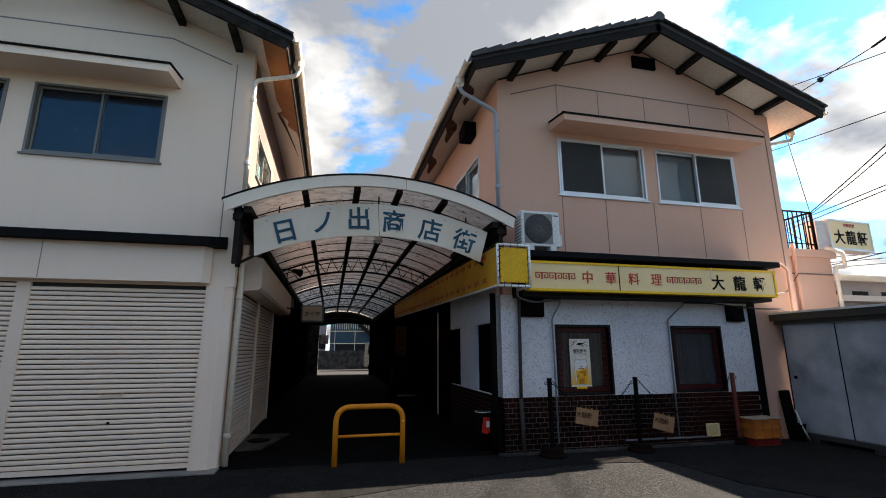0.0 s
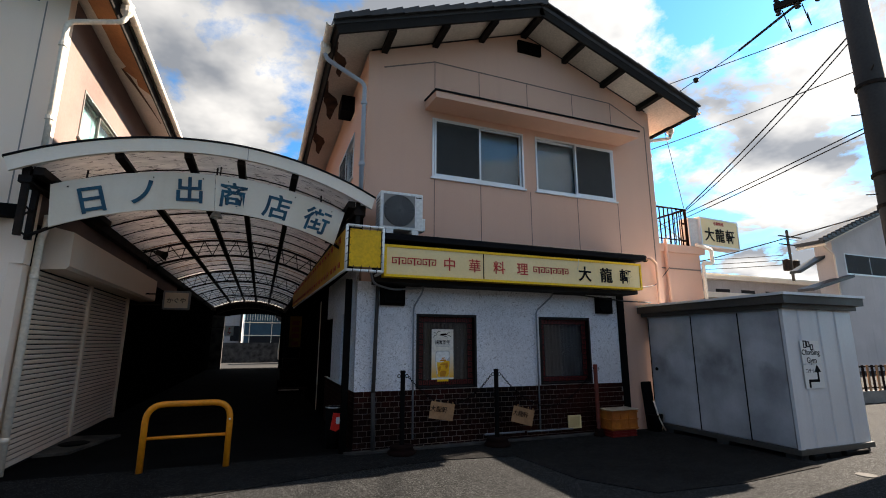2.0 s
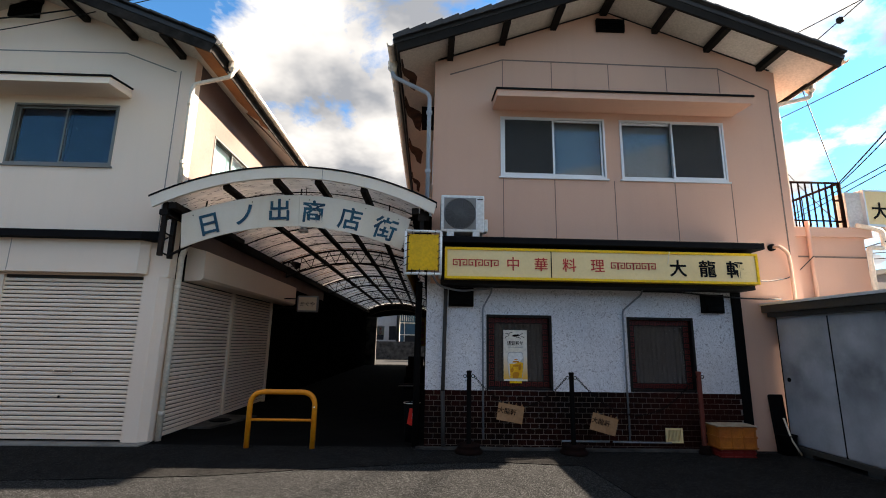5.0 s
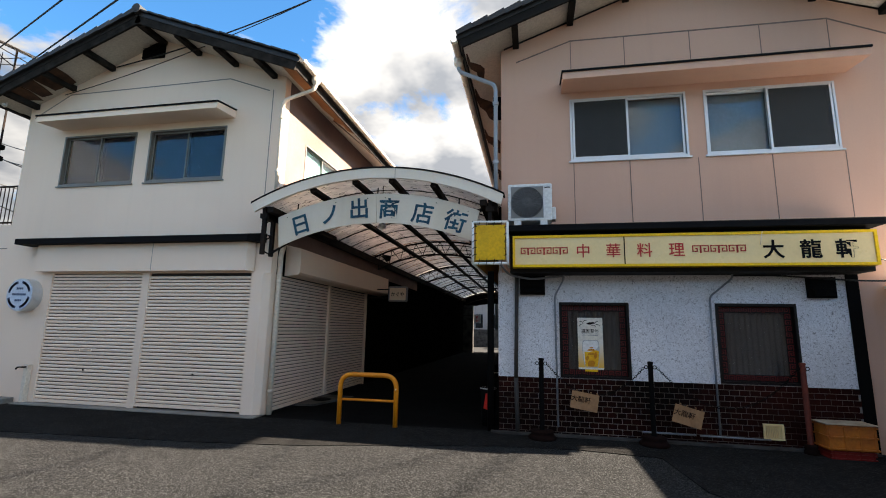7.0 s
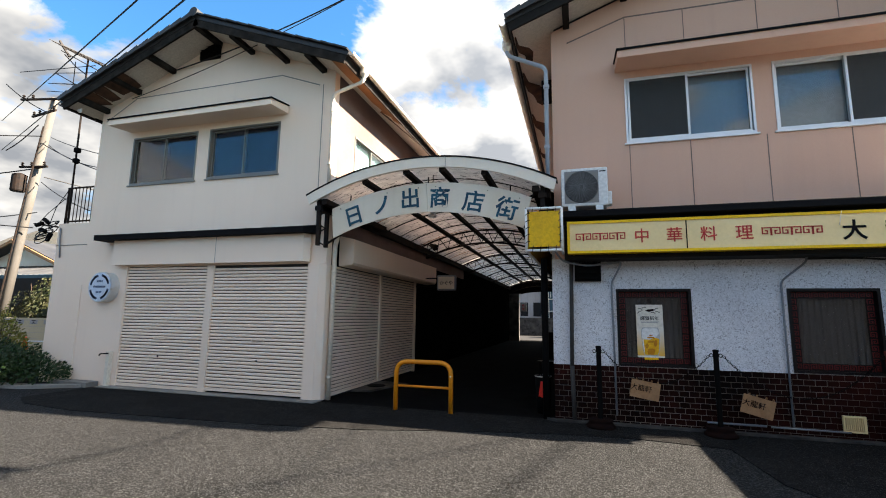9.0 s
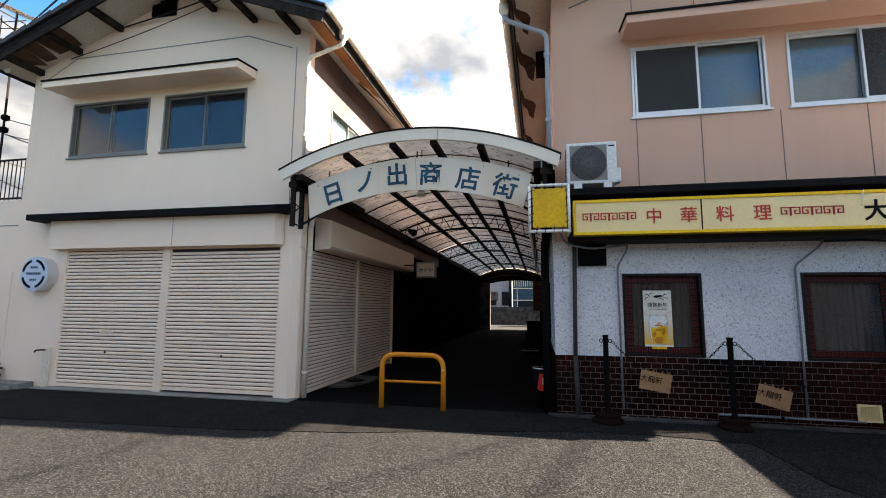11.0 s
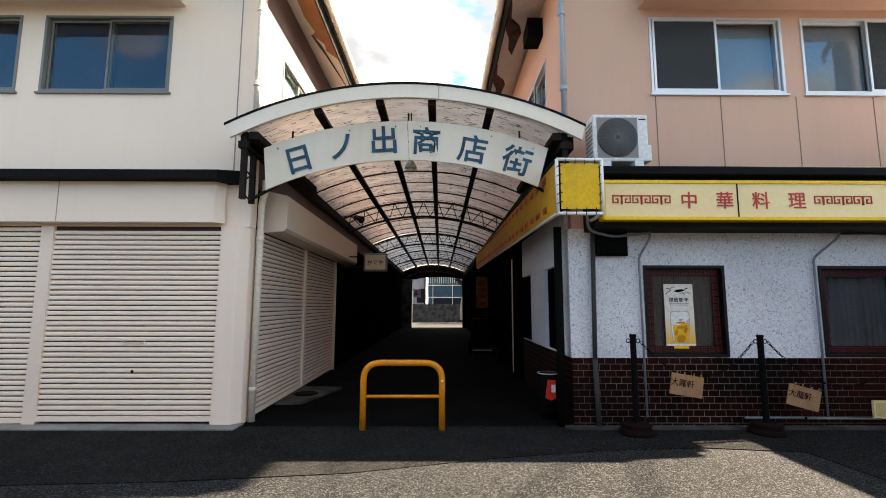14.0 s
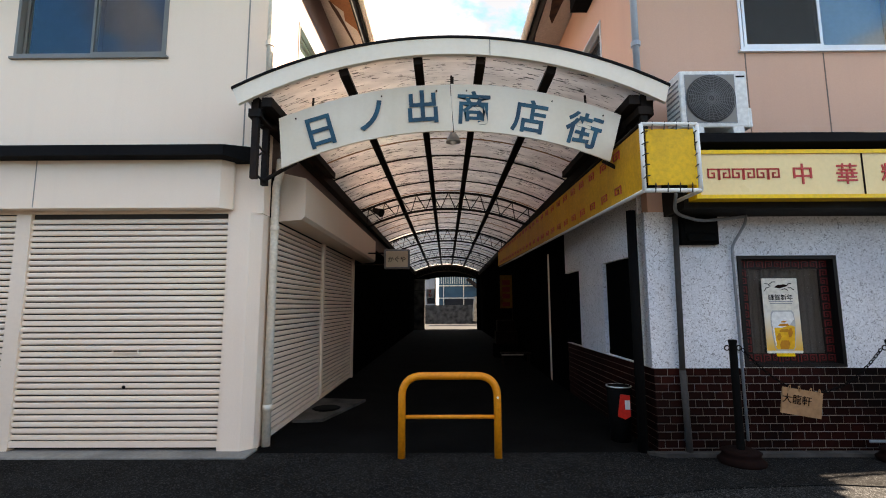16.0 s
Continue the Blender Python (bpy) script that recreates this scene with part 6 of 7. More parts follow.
for c in ((0.0, 1.28, 3.51, 3.55), (0.0, 1.28, 4.13, 4.16), (0.0, 0.03, 3.55, 4.13), (1.25, 1.28, 3.55, 4.13)):
    box(pb, c[0], c[1], -0.012, 0.29, c[2], c[3], turn)
part("frame", pb, ALU, BS)
for ch, x in (("大", 0.28), ("龍", 0.63), ("軒", 0.98)):
    lettering("character", ch, 0.32, turn @ place(x, -0.006, 3.79), INK, BS, bold=0.014)
lettering("heading", "中華料理", 0.085, turn @ place(0.62, -0.006, 4.05), REDPAINT, BS, bold=0.003)
pb = B()
box(pb, 9.70, 9.98, 7.25, 7.5, 3.5, 4.12)
part("back_box", pb, ACWHITE, BS)
for z in (3.62, 4.0):
    part("arm", tube(B(), [(9.62, 7.35, z), (10.05, 7.35, z)], 0.02, 6), STEEL, BS)

# ---- round sign, stub pipe and planting beside the cream house ----
RD = thing("round_sign", (-6.36, 6.75, 1.65), "pale blue round wall sign with a grey rim", "sign")
pb = B()
tube(pb, [(-6.36, 6.70, 1.95), (-6.36, 6.90, 1.95)], 0.305, 40)
part("drum", pb, ALU, RD)
pb = B()
tube(pb, [(-6.36, 6.688, 1.95), (-6.36, 6.699, 1.95)], 0.285, 40)
part("face", pb, PALEBLUE, RD)
for a0 in (20, 110, 200, 290):
    pb = B()
    strip(pb, [(-6.36 + 0.235 * math.cos(radians(a0 + k * 7)), 1.95 + 0.235 * math.sin(radians(a0 + k * 7))) for k in range(9)], 0.045, 6.684, 6.688)
    part("ring_bar", pb, BLUEINK, RD)
for z, w in ((2.065, 0.16), (1.955, 0.32), (1.845, 0.16)):
    pb = B()
    k = int(w / 0.035)
    for i in range(k):
        x = -6.36 - w / 2 + (i + 0.5) * w / k
        box(pb, x - 0.013, x + 0.013, 6.684, 6.688, z - 0.02, z + 0.02)
    part("word_bar", pb, BLUEINK, RD)
ST = thing("stub_pipe", (-6.06, 6.8, 0), "white square pipe cover with a tap beside the shutter", "pipe")
pb = B()
box(pb, -6.10, -6.02, 6.79, 6.875, -0.01, 0.68)
part("cover", pb, WHITEPIPE, ST)
part("tap", tube(B(), corner([(-6.05, 6.80, 0.64), (-6.05, 6.72, 0.64), (-6.14, 6.70, 0.64), (-6.16, 6.70, 0.60)], 0.03), 0.014, 6), STEEL, ST)
KB = B()
prism(KB, [(-16, 5.0), (-7.2, 6.05), (-6.4, 6.55), (-6.4, 6.72), (-7.3, 6.35), (-16, 5.3)], -0.03, 0.05, "z")
tagged(part("kerb", KB, CONCRETE), "pale concrete kerb before the planting", "kerb", kind="structure")
KB = B()
box(KB, -7.3, -6.3, 6.60, 6.86, -0.02, 0.09, bev=0.01)
tagged(part("kerb", KB, CONCRETE), "worn concrete step below the wall", "kerb", kind="structure")


def bush(name, cx, cy, rx, ry, h, n, mat, label, seed, leaf=0.06):
    random.seed(seed)
    t = thing(name, (cx, cy, 0), label, "bush")
    wb_ = B()
    for i in range(14):
        a = random.random() * 6.28
        r = 0.7 * random.random()
        tip = (cx + rx * r * math.cos(a), cy + ry * r * math.sin(a), h * (0.6 + 0.3 * random.random()))
        tube(wb_, [(cx + 0.2 * rx * math.cos(a), cy + 0.2 * ry * math.sin(a), -0.02), tip], [0.016, 0.005], 5)
    part("stems", wb_, BARK, t)
    lb_ = B()
    for i in range(n):
        a = random.random() * 6.28
        r = math.sqrt(random.random())
        edge = 1 + 0.22 * noise.noise(Vector((math.cos(a) * 2 + seed, math.sin(a) * 2, 0)))
        x, y_ = cx + rx * r * edge * math.cos(a), cy + ry * r * edge * math.sin(a)
        top = h * (1 - 0.55 * r * r) * (0.82 + 0.35 * noise.noise(Vector((x * 2.3, y_ * 2.3, seed))))
        z = top * (0.12 + 0.88 * random.random() ** 0.6)
        d = Vector((random.gauss(0, 1), random.gauss(0, 1), random.gauss(0.3, 0.8))).normalized()
        u = d.orthogonal().normalized()
        v = d.cross(u)
        s = leaf * (0.6 + 0.8 * random.random())
        p = Vector((x, y_, z))
        q = [p, p + u * s * 0.5 + v * s * 0.28, p + u * s + d * s * 0.15, p + u * s * 0.5 - v * s * 0.28]
        lb_.faces.new([lb_.verts.new(c) for c in q])
    tagged(part("foliage", lb_, mat, t), kind="stuff")
    return t


bush("bush", -8.7, 6.5, 1.7, 0.85, 0.85, 9000, LEAF, "low dark green shrub by the kerb", 3)
bush("bush", -10.9, 7.3, 1.5, 1.0, 0.95, 6000, LEAF, "low dark green shrub by the kerb", 4)
bush("bush", -12.6, 8.6, 1.0, 0.8, 1.7, 2200, LEAFDRY, "yellow green shrub before the block wall", 5, 0.08)

# ---- in the arcade ----
KS = thing("hanging_sign", (-0.46, 11.6, 2.15), "white hanging shop sign with black rim and letters", "sign")
pb = B()
box(pb, -0.73, -0.20, 11.58, 11.68, 2.15, 2.56, bev=0.03)
part("rim", pb, GREYPIPE, KS)
pb = B()
box(pb, -0.69, -0.24, 11.572, 11.60, 2.19, 2.52, bev=0.01)
part("face", pb, SIGNWHITE, KS)
lettering("name", "かぐや", 0.125, place(-0.465, 11.569, 2.35), INK, KS, bold=0.01)
for z in (2.25, 2.48):
    part("arm", tube(B(), [(-1.36, 11.63, z), (-0.72, 11.63, z)], 0.015, 6), STEEL, KS)
FS = thing("hanging_sign", (-0.38, 29.0, 1.8), "small white hanging sign with red letters", "sign")
pb = B()
box(pb, -0.60, -0.16, 28.98, 29.06, 1.85, 2.36)
part("panel", pb, WHITE, FS)
lettering("name", "す\nか", 0.21, place(-0.38, 28.97, 2.1), REDLABEL, FS, bold=0.012)
part("arm", tube(B(), [(-1.36, 29.02, 2.3), (-0.58, 29.02, 2.3)], 0.02, 6), STEEL, FS)
BNR = thing("banner", (2.33, 16.0, 1.3), "yellow vertical banner with red writing, darkened for shade", "banner")
pb = B()
box(pb, 2.14, 2.50, 15.98, 16.0, 1.32, 2.30)
part("cloth", pb, DIMCLOTH, BNR)
for z, h in ((2.08, 0.14), (1.88, 0.14), (1.68, 0.14), (1.44, 0.12)):
    pb = B()
    box(pb, 2.21, 2.43, 15.972, 15.98, z - h / 2, z + h / 2)
    part("word_bar", pb, DARKRED, BNR)
part("pole", tube(B(), [(2.50, 16.01, 0.0), (2.50, 16.01, 2.35)], 0.012, 6), STEEL, BNR)
SB = thing("stacked_boxes", (2.1, 15.2, 0), "stack of boxes against the shop wall, darkened for shade", "boxes")
# Dark box colours stand in for the dim light in here
for x0, x1, y0, z0, z1, mt in ((1.85, 2.5, 15.0, -0.01, 0.36, ARCADESHADE), (1.9, 2.5, 15.05, 0.36, 0.70, RUST), (1.95, 2.45, 15.1, 0.70, 1.0, RUST)):
    pb = B()
    box(pb, x0, x1, y0, y0 + 0.4, z0, z1, bev=0.01)
    part("box", pb, mt, SB)
BX = thing("low_bench", (2.1, 13.2, 0), "dark low bench with a pale edge beside the wall", "bench")
pb = B()
box(pb, 1.8, 2.5, 13.0, 13.35, 0.28, 0.32)
part("seat", pb, RUST, BX)
pb = B()
box(pb, 1.8, 2.3, 12.98, 13.0, 0.27, 0.30)
part("edge", pb, CONCRETE, BX)
for x in (1.85, 2.45):
    for y in (13.05, 13.3):
        part("leg", tube(B(), [(x, y, -0.02), (x, y, 0.28)], 0.015, 6), STEEL, BX)
GREYASPHALT = material("pale_road", (0.030, 0.0298, 0.029), (0.022, 0.0215, 0.021), 0.95)
# frame of the far end and the street beyond
pb = B()
inner = [(0.95 + 8.2 * math.sin(radians(a * 0.43)), -5.08 + 8.2 * math.cos(radians(a * 0.43))) for a in range(-23, 24, 2)]
hi = arc(4.50, -1.36, 2.56, len(inner) - 1)
for k in range(len(inner) - 1):
    prism(pb, [hi[k], hi[k + 1], inner[k + 1], inner[k]], 29.9, 30.0)
box(pb, -1.36, inner[0][0], 29.9, 30.0, 2.97, hi[0][1])
box(pb, inner[-1][0], 2.56, 29.9, 30.0, 2.97, hi[-1][1])
tagged(part("end_arch", pb, ARCADESHADE), "dark lattice end arch of the arcade", "arch", kind="structure")
for x0, x1, mt in ((-1.34, -0.72, DIRTYCONCRETE), (2.36, 2.56, ARCADESHADE)):
    pb = B()
    box(pb, x0, x1, 29.6, 30.0, -0.05, 2.98)
    tagged(part("pillar", pb, mt), "pillar at the far end of the arcade", "pillar", kind="structure")
pb = B()
box(pb, -14, 16, 38.6, 38.8, -0.05, 1.46)
for i in range(12):
    box(pb, -14 + i * 2.5, -13.98 + i * 2.5, 38.59, 38.6, 0.0, 1.4)
tagged(part("street_wall", pb, DIRTYCONCRETE), "stained concrete block wall across the far street", "wall", kind="structure")
pb = B()
box(pb, -30, 30, 30.6, 38.4, -0.03, 0.004)
tagged(part("far_road", pb, GREYASPHALT), "pale concrete street beyond the arcade", "road", kind="structure")
BB = thing("blue_building", (2, 46, 0), "blue sheet clad building with an outside stair", "building")
pb = B()
box(pb, -0.1, 9.0, 44, 50, -0.05, 5.2)
part("wall", pb, BLUESHEET, BB)
for z in (2.05, 3.15):
    pb = B()
    box(pb, -0.12, 9.0, 43.93, 44.0, z, z + 0.07)
    part("band", pb, SIGNWHITE, BB)
for x in (0.3, 2.1, 3.6):
    pb = B()
    box(pb, x, x + 0.05, 43.92, 44.0, 1.0, 3.3)
    part("post", pb, SIGNWHITE, BB)
pb = B()
box(pb, 0.4, 3.4, 43.95, 44.0, 1.45, 2.0)
part("window", pb, DARKROOM, BB)
pb = B()
prism(pb, [(2.3, 3.7), (2.6, 3.9), (4.6, 2.2), (4.3, 2.0)], 43.4, 43.6)
part("stair_string", pb, STEEL, BB)
for i in range(24):
    pb = B()
    box(pb, -0.1 + i * 0.2, -0.06 + i * 0.2, 43.5, 43.54, 3.35, 4.6)
    part("railing_bar", pb, SIGNWHITE, BB)
WB = thing("white_building", (-3, 45, 0), "pale building across the far street", "building")
pb = B()
box(pb, -9, -0.5, 45, 52, -0.05, 5.0)
part("wall", pb, GREYWALL, WB)
for x in (-4.5, -2.4, -1.2):
    pb = B()
    box(pb, x, x + 0.7, 44.96, 45.0, 1.6, 2.9)
    part("window", pb, DARKROOM, WB)
VN = thing("van", (3.6, 36.0, 0), "beige van parked in the far street", "van")
pb = B()
prism(pb, [(2.52, 0.3), (5.8, 0.3), (5.8, 2.05), (2.62, 2.05), (2.55, 1.4), (2.50, 0.9)], 35.4, 36.9)
part("body", pb, PALELID, VN)
pb = B()
prism(pb, [(2.68, 1.2), (3.5, 1.2), (3.5, 1.9), (2.74, 1.9)], 35.385, 35.4)
part("side_window", pb, DARKROOM, VN)
for x in (2.98, 5.2):
    w_ = part("wheel", tube(B(), [(x, 35.36, 0.27), (x, 35.6, 0.27)], 0.28, 18), BLACKMATT, VN)
    part("hub", tube(B(), [(x, 35.345, 0.27), (x, 35.36, 0.27)], 0.15, 14), ALU, w_)


# ---- poles, cables ----
def cable(a, b, sag, r, label, n=18):
    a, b = Vector(a), Vector(b)
    cb = B()
    tube(cb, [a.lerp(b, i / n) - Vector((0, 0, sag * (1 - (2 * i / n - 1) ** 2))) for i in range(n + 1)], r, 5)
    return tagged(part("overhead_cable", cb, CABLE), label, "cable", "overhead cables")


PL = thing("utility_pole", (9.3, 3.62, 0), "thick dark concrete utility pole with crossarms", "pole")
part("shaft", tube(B(), [(9.3, 3.62, -0.05), (9.3, 3.62, 9.5)], [0.185, 0.15], 18), DARKPOLE, PL, smooth=True)
for z in (3.3, 3.75, 5.1):
    part("band", tube(B(), [(9.3, 3.62, z), (9.3, 3.62, z + 0.05)], 0.19, 18), STEEL, PL)
for z, s in ((3.5, 1), (4.1, -1), (4.7, 1), (5.3, -1)):
    part("step", tube(B(), [(9.3, 3.62, z), (9.3 - 0.25, 3.62 + 0.18 * s, z)], 0.009, 5), STEEL, PL)
pb = B()
box(pb, -0.95, 0.5, -0.24, -0.16, -0.05, 0.05, Matrix.Translation((9.3, 3.62, 6.80)) @ Matrix.Rotation(radians(-62), 4, "Z"))
arm = part("crossarm", pb, STEEL, PL)
am = Matrix.Translation((9.3, 3.62, 6.80)) @ Matrix.Rotation(radians(-62), 4, "Z")
for u in (-0.9, -0.65, -0.4, 0.4):
    for dz in (-0.16, 0.05):
        p = am @ Vector((u, -0.2, dz))
        part("insulator", lathe(B(), [(0.02, 0.0), (0.045, 0.02), (0.02, 0.05), (0.045, 0.07), (0.02, 0.11)], p, 10), DARKPOLE, arm)
for u in (-0.85, -0.6):
    p = am @ Vector((u, -0.2, -0.1))
    part("jumper", tube(B(), [p, p + Vector((0.1, 0, -0.25)), p + Vector((0.25, 0.05, -0.28)), p + Vector((0.3, 0.1, 0.0))], 0.008, 5), CABLE, arm)

tip = am @ Vector((-0.5, -0.2, 0.0))
mid = Vector((9.07, 5.27, 6.71))
far = Vector((9.2, 14.0, 6.25))
cable(tip, mid, 0.0, 0.022, "thick sleeved black overhead cable")
thin_cable = cable(mid, far, 0.03, 0.009, "thin black overhead cable")
knob = B()
lathe(knob, [(0.01, -0.06), (0.05, -0.03), (0.05, 0.03), (0.01, 0.06)], (9.085, 6.2, 6.65), 10)
part("knob", knob, CABLE, thin_cable, "black knob on the cable")
cable((9.35, 3.75, 6.1), (9.62, 7.3, 4.25), 0.06, 0.012, "black service cable to the terrace")
cable((9.35, 3.75, 6.0), (9.62, 7.3, 4.22), 0.12, 0.010, "black service cable to the terrace")
cable((9.35, 3.75, 6.35), (3.0, 22.0, 9.0), 0.5, 0.008, "thin black overhead cable")
cable((9.3, 3.75, 5.45), (9.2, 16.0, 7.3), 0.3, 0.009, "thin black overhead cable")
cable((9.3, 3.75, 4.55), (14.0, 30.0, 4.6), 0.5, 0.010, "overhead cable down the lane")
cable((9.3, 3.75, 4.48), (14.0, 30.0, 4.5), 0.55, 0.010, "overhead cable down the lane")
cable((9.35, 3.75, 3.3), (13.5, 22.0, 3.55), 0.2, 0.010, "overhead cable down the lane")
cable((9.62, 7.25, 4.28), (9.0, 7.0, 5.92), 0.0, 0.008, "thin stay cable on the terrace")
cable((9.55, 7.3, 3.6), (12.5, 12.0, 6.6), 0.05, 0.012, "thin black service cable")
for x in (3.9, 5.2, 6.2):
    cable((5.5, 7.2 + x, 7.38), (x + 9.0, 30.0, 22.0), 0.2, 0.010, "thin overhead cable above the ridge")

LP = thing("utility_pole", (-18.3, 12.0, 0), "pale concrete utility pole with crossarms and cables", "pole")
part("shaft", tube(B(), [(-18.3, 12.0, -0.05), (-16.9, 12.0, 9.85)], [0.18, 0.125], 14), POLEMAT, LP, smooth=True)
for z, a, x0 in ((9.75, 12, -1.25), (9.2, -8, -1.05), (7.0, 10, -0.6)):
    pb = B()
    box(pb, x0, 0.6, -0.035, 0.035, -0.035, 0.035, Matrix.Translation((-18.3 + 0.142 * z, 11.85, z)) @ Matrix.Rotation(radians(a), 4, "Z"))
    arm = part("crossarm", pb, STEEL, LP)
    for u in (x0 + 0.1, x0 + 0.5, 0.45):
        p = Matrix.Translation((-18.3 + 0.142 * z, 11.85, z)) @ Matrix.Rotation(radians(a), 4, "Z") @ Vector((u, 0, 0.05))
        part("insulator", lathe(B(), [(0.02, 0.0), (0.06, 0.03), (0.02, 0.07), (0.06, 0.1), (0.02, 0.15)], p, 8), STEEL, arm)
part("transformer", lathe(B(), [(0.05, 0.0), (0.22, 0.0), (0.24, 0.05), (0.24, 0.65), (0.1, 0.72)], (-17.75, 11.7, 6.0), 14), STEEL, LP)
part("riser", tube(B(), [(-17.0, 11.8, 8.6), (-17.5, 11.75, 5.0), (-18.1, 11.75, 0.5)], 0.03, 6), STEEL, LP)
for a, b, s, r in (((-19.9, 12, 10.85), (-17.0, 11.9, 9.2), 0.1, 0.02), ((-19.3, 12, 7.9), (-17.3, 11.8, 8.7), 0.1, 0.02), ((-17.2, 11.9, 8.0), (-7.9, 9.5, 4.9), 0.25, 0.018), ((-17.0, 11.8, 8.2), (-30, 2.0, 7.5), 0.4, 0.02),
                   ((-16.8, 12, 7.0), (-40, 8.0, 6.4), 0.5, 0.025), ((-16.9, 12, 6.6), (-9.0, 30, 6.2), 0.4, 0.02), ((-16.8, 12, 8.2), (-7.4, 9.0, 5.4), 0.2, 0.014),
                   ((-16.9, 12, 7.9), (-7.3, 8.0, 4.9), 0.3, 0.014), ((-17.0, 12, 5.2), (-40, 10, 5.8), 0.6, 0.02), ((-17.1, 12, 4.6), (-32, 4, 7.2), 0.5, 0.02), ((-17.0, 12, 6.4), (-8.05, 9.0, 3.8), 0.3, 0.016)):
    cable(a, b, s, r, "overhead cable at the utility pole")
cable((-22.5, 13.45, 10.14), (-2.6, 4.22, 6.18), 0.0, 0.014, "overhead cable crossing above the cream house")
cable((-22.2, 13.45, 8.7), (-1.9, 4.22, 5.9), 0.0, 0.014, "overhead cable crossing above the cream house")
cable((-5.13, 6.86, 6.56), (1.1, 6.2, 7.6), 0.18, 0.013, "black cable strung before the cream gable")
cable((-6.3, 6.86, 6.05), (1.1, 6.2, 7.65), 0.2, 0.008, "thin cable strung before the cream gable")

AN = thing("aerial", (-8.3, 7.6, 3.3), "thin television aerial on a mast above the terrace", "aerial")
part("mast", tube(B(), [(-8.0, 7.05, 3.3), (-8.05, 7.05, 7.4)], 0.02, 6), STEEL, AN)
part("boom", tube(B(), [(-8.9, 7.0, 7.8), (-7.4, 7.1, 7.1)], 0.012, 5), DARKPOLE, AN)
part("boom", tube(B(), [(-8.94, 7.02, 7.70), (-7.62, 7.12, 6.98)], 0.012, 5), DARKPOLE, AN)
for i in range(14):
    f = i / 13
    x, z = -8.92 + 1.4 * f, 7.81 - 0.68 * f
    part("element", tube(B(), [(x - 0.13, 6.80, z + 0.07), (x + 0.13, 7.30, z - 0.09)], 0.008, 4), DARKPOLE, AN)
part("stay", tube(B(), [(-8.85, 7.05, 7.6), (-8.4, 7.05, 7.2), (-8.03, 7.05, 6.95)], 0.012, 5), STEEL, AN)
part("reflector", tube(B(), [(-9.0, 7.0, 7.95), (-8.75, 7.1, 7.55)], 0.03, 5), DARKPOLE, AN)
for x0, x1, z in ((-10.24, -7.85, 7.25), (-9.0, -7.7, 7.05), (-9.2, -8.25, 6.82), (-9.2, -8.3, 6.62), (-8.7, -7.75, 6.74)):
    part("element", tube(B(), [(x0, 7.0, z + 0.06), (x1, 7.1, z - 0.06)], 0.009, 4), DARKPOLE, AN)
part("boom", tube(B(), [(-8.8, 6.9, 7.02), (-8.05, 7.05, 6.6)], 0.012, 5), STEEL, AN)
part("boom", tube(B(), [(-8.45, 7.05, 7.35), (-8.42, 7.05, 6.55)], 0.009, 5), STEEL, AN)
for z in (5.1, 4.85):
    part("clamp", lathe(B(), [(0.03, -0.06), (0.07, -0.04), (0.07, 0.04), (0.03, 0.06)], (-8.0, 7.05, z), 8), BLACKMATT, AN)

# tangle of cables at the terrace corner, conduit and eaves lamp
random.seed(31)
TG = thing("cable_tangle", (-8.3, 6.9, 3.2), "tangle of black cables and splice boxes at the terrace corner", "cable")
for i in range(9):
    cx, cz, r = -8.42 + 0.32 * random.random(), 3.05 + 0.32 * random.random(), 0.09 + 0.12 * random.random()
    tilt = random.uniform(-0.8, 0.8)
    loop = [(cx + r * math.cos(w), 6.84 + 0.1 * math.sin(w + tilt), cz + 0.75 * r * math.sin(w) + 0.3 * tilt * r * math.cos(w)) for w in (0.5 * i + 5.2 * j / 12 for j in range(13))]
    part("cable_loop", tube(B(), loop, 0.010, 5), CABLE, TG, smooth=True)
for x, z, a in ((-8.55, 3.36, 12), (-8.42, 3.22, -14), (-8.20, 3.06, 60), (-8.34, 3.42, -30)):
    d = Vector((math.cos(radians(a)), 0, math.sin(radians(a)))) * 0.11
    p = Vector((x, 6.84, z))
    part("splice_box", tube(B(), [p - d, p - d * 0.8, p + d * 0.8, p + d], [0.02, 0.045, 0.045, 0.02], 10), BLACKMATT, TG, smooth=True)
part("bracket", tube(B(), [(-8.72, 6.84, 3.38), (-8.0, 6.90, 3.28)], 0.018, 6), STEEL, TG)
for a, b in (((-8.6, 6.86, 3.4), (-8.02, 6.96, 3.95)), ((-8.25, 6.86, 3.4), (-7.95, 6.96, 4.15))):
    part("lead", tube(B(), [a, ((a[0] + b[0]) / 2 - 0.1, 6.9, (a[2] + b[2]) / 2 - 0.05), b], 0.008, 5), CABLE, TG)
pipe(LH, [(-7.90, 6.855, 3.25), (-7.87, 6.855, 2.88), (-7.82, 6.855, 2.6)], 0.016, GREYPIPE, "thin conduit on the low wing")
EL = thing("eaves_lamp", (-7.28, 6.52, 5.72), "small white spot lamp under the cream eaves", "lamp")
part("mount", tube(B(), [(-7.24, 6.50, 5.80), (-7.24, 6.50, 5.735)], 0.02, 8), WHITE, EL)
part("shade", tube(B(), [(-7.27, 6.52, 5.735), (-7.22, 6.47, 5.71), (-7.19, 6.44, 5.69)], [0.025, 0.035, 0.045], 12), WHITE, EL, smooth=True)
OV = B()
lathe(OV, [(0.01, 0.0), (0.10, 0.0), (0.11, -0.01)], (7.82, 3.70, 0.001), 20)
tagged(part("valve_cover", OV, DIRTYCONCRETE), "pale round valve cover set in the asphalt", "cover", kind="structure")

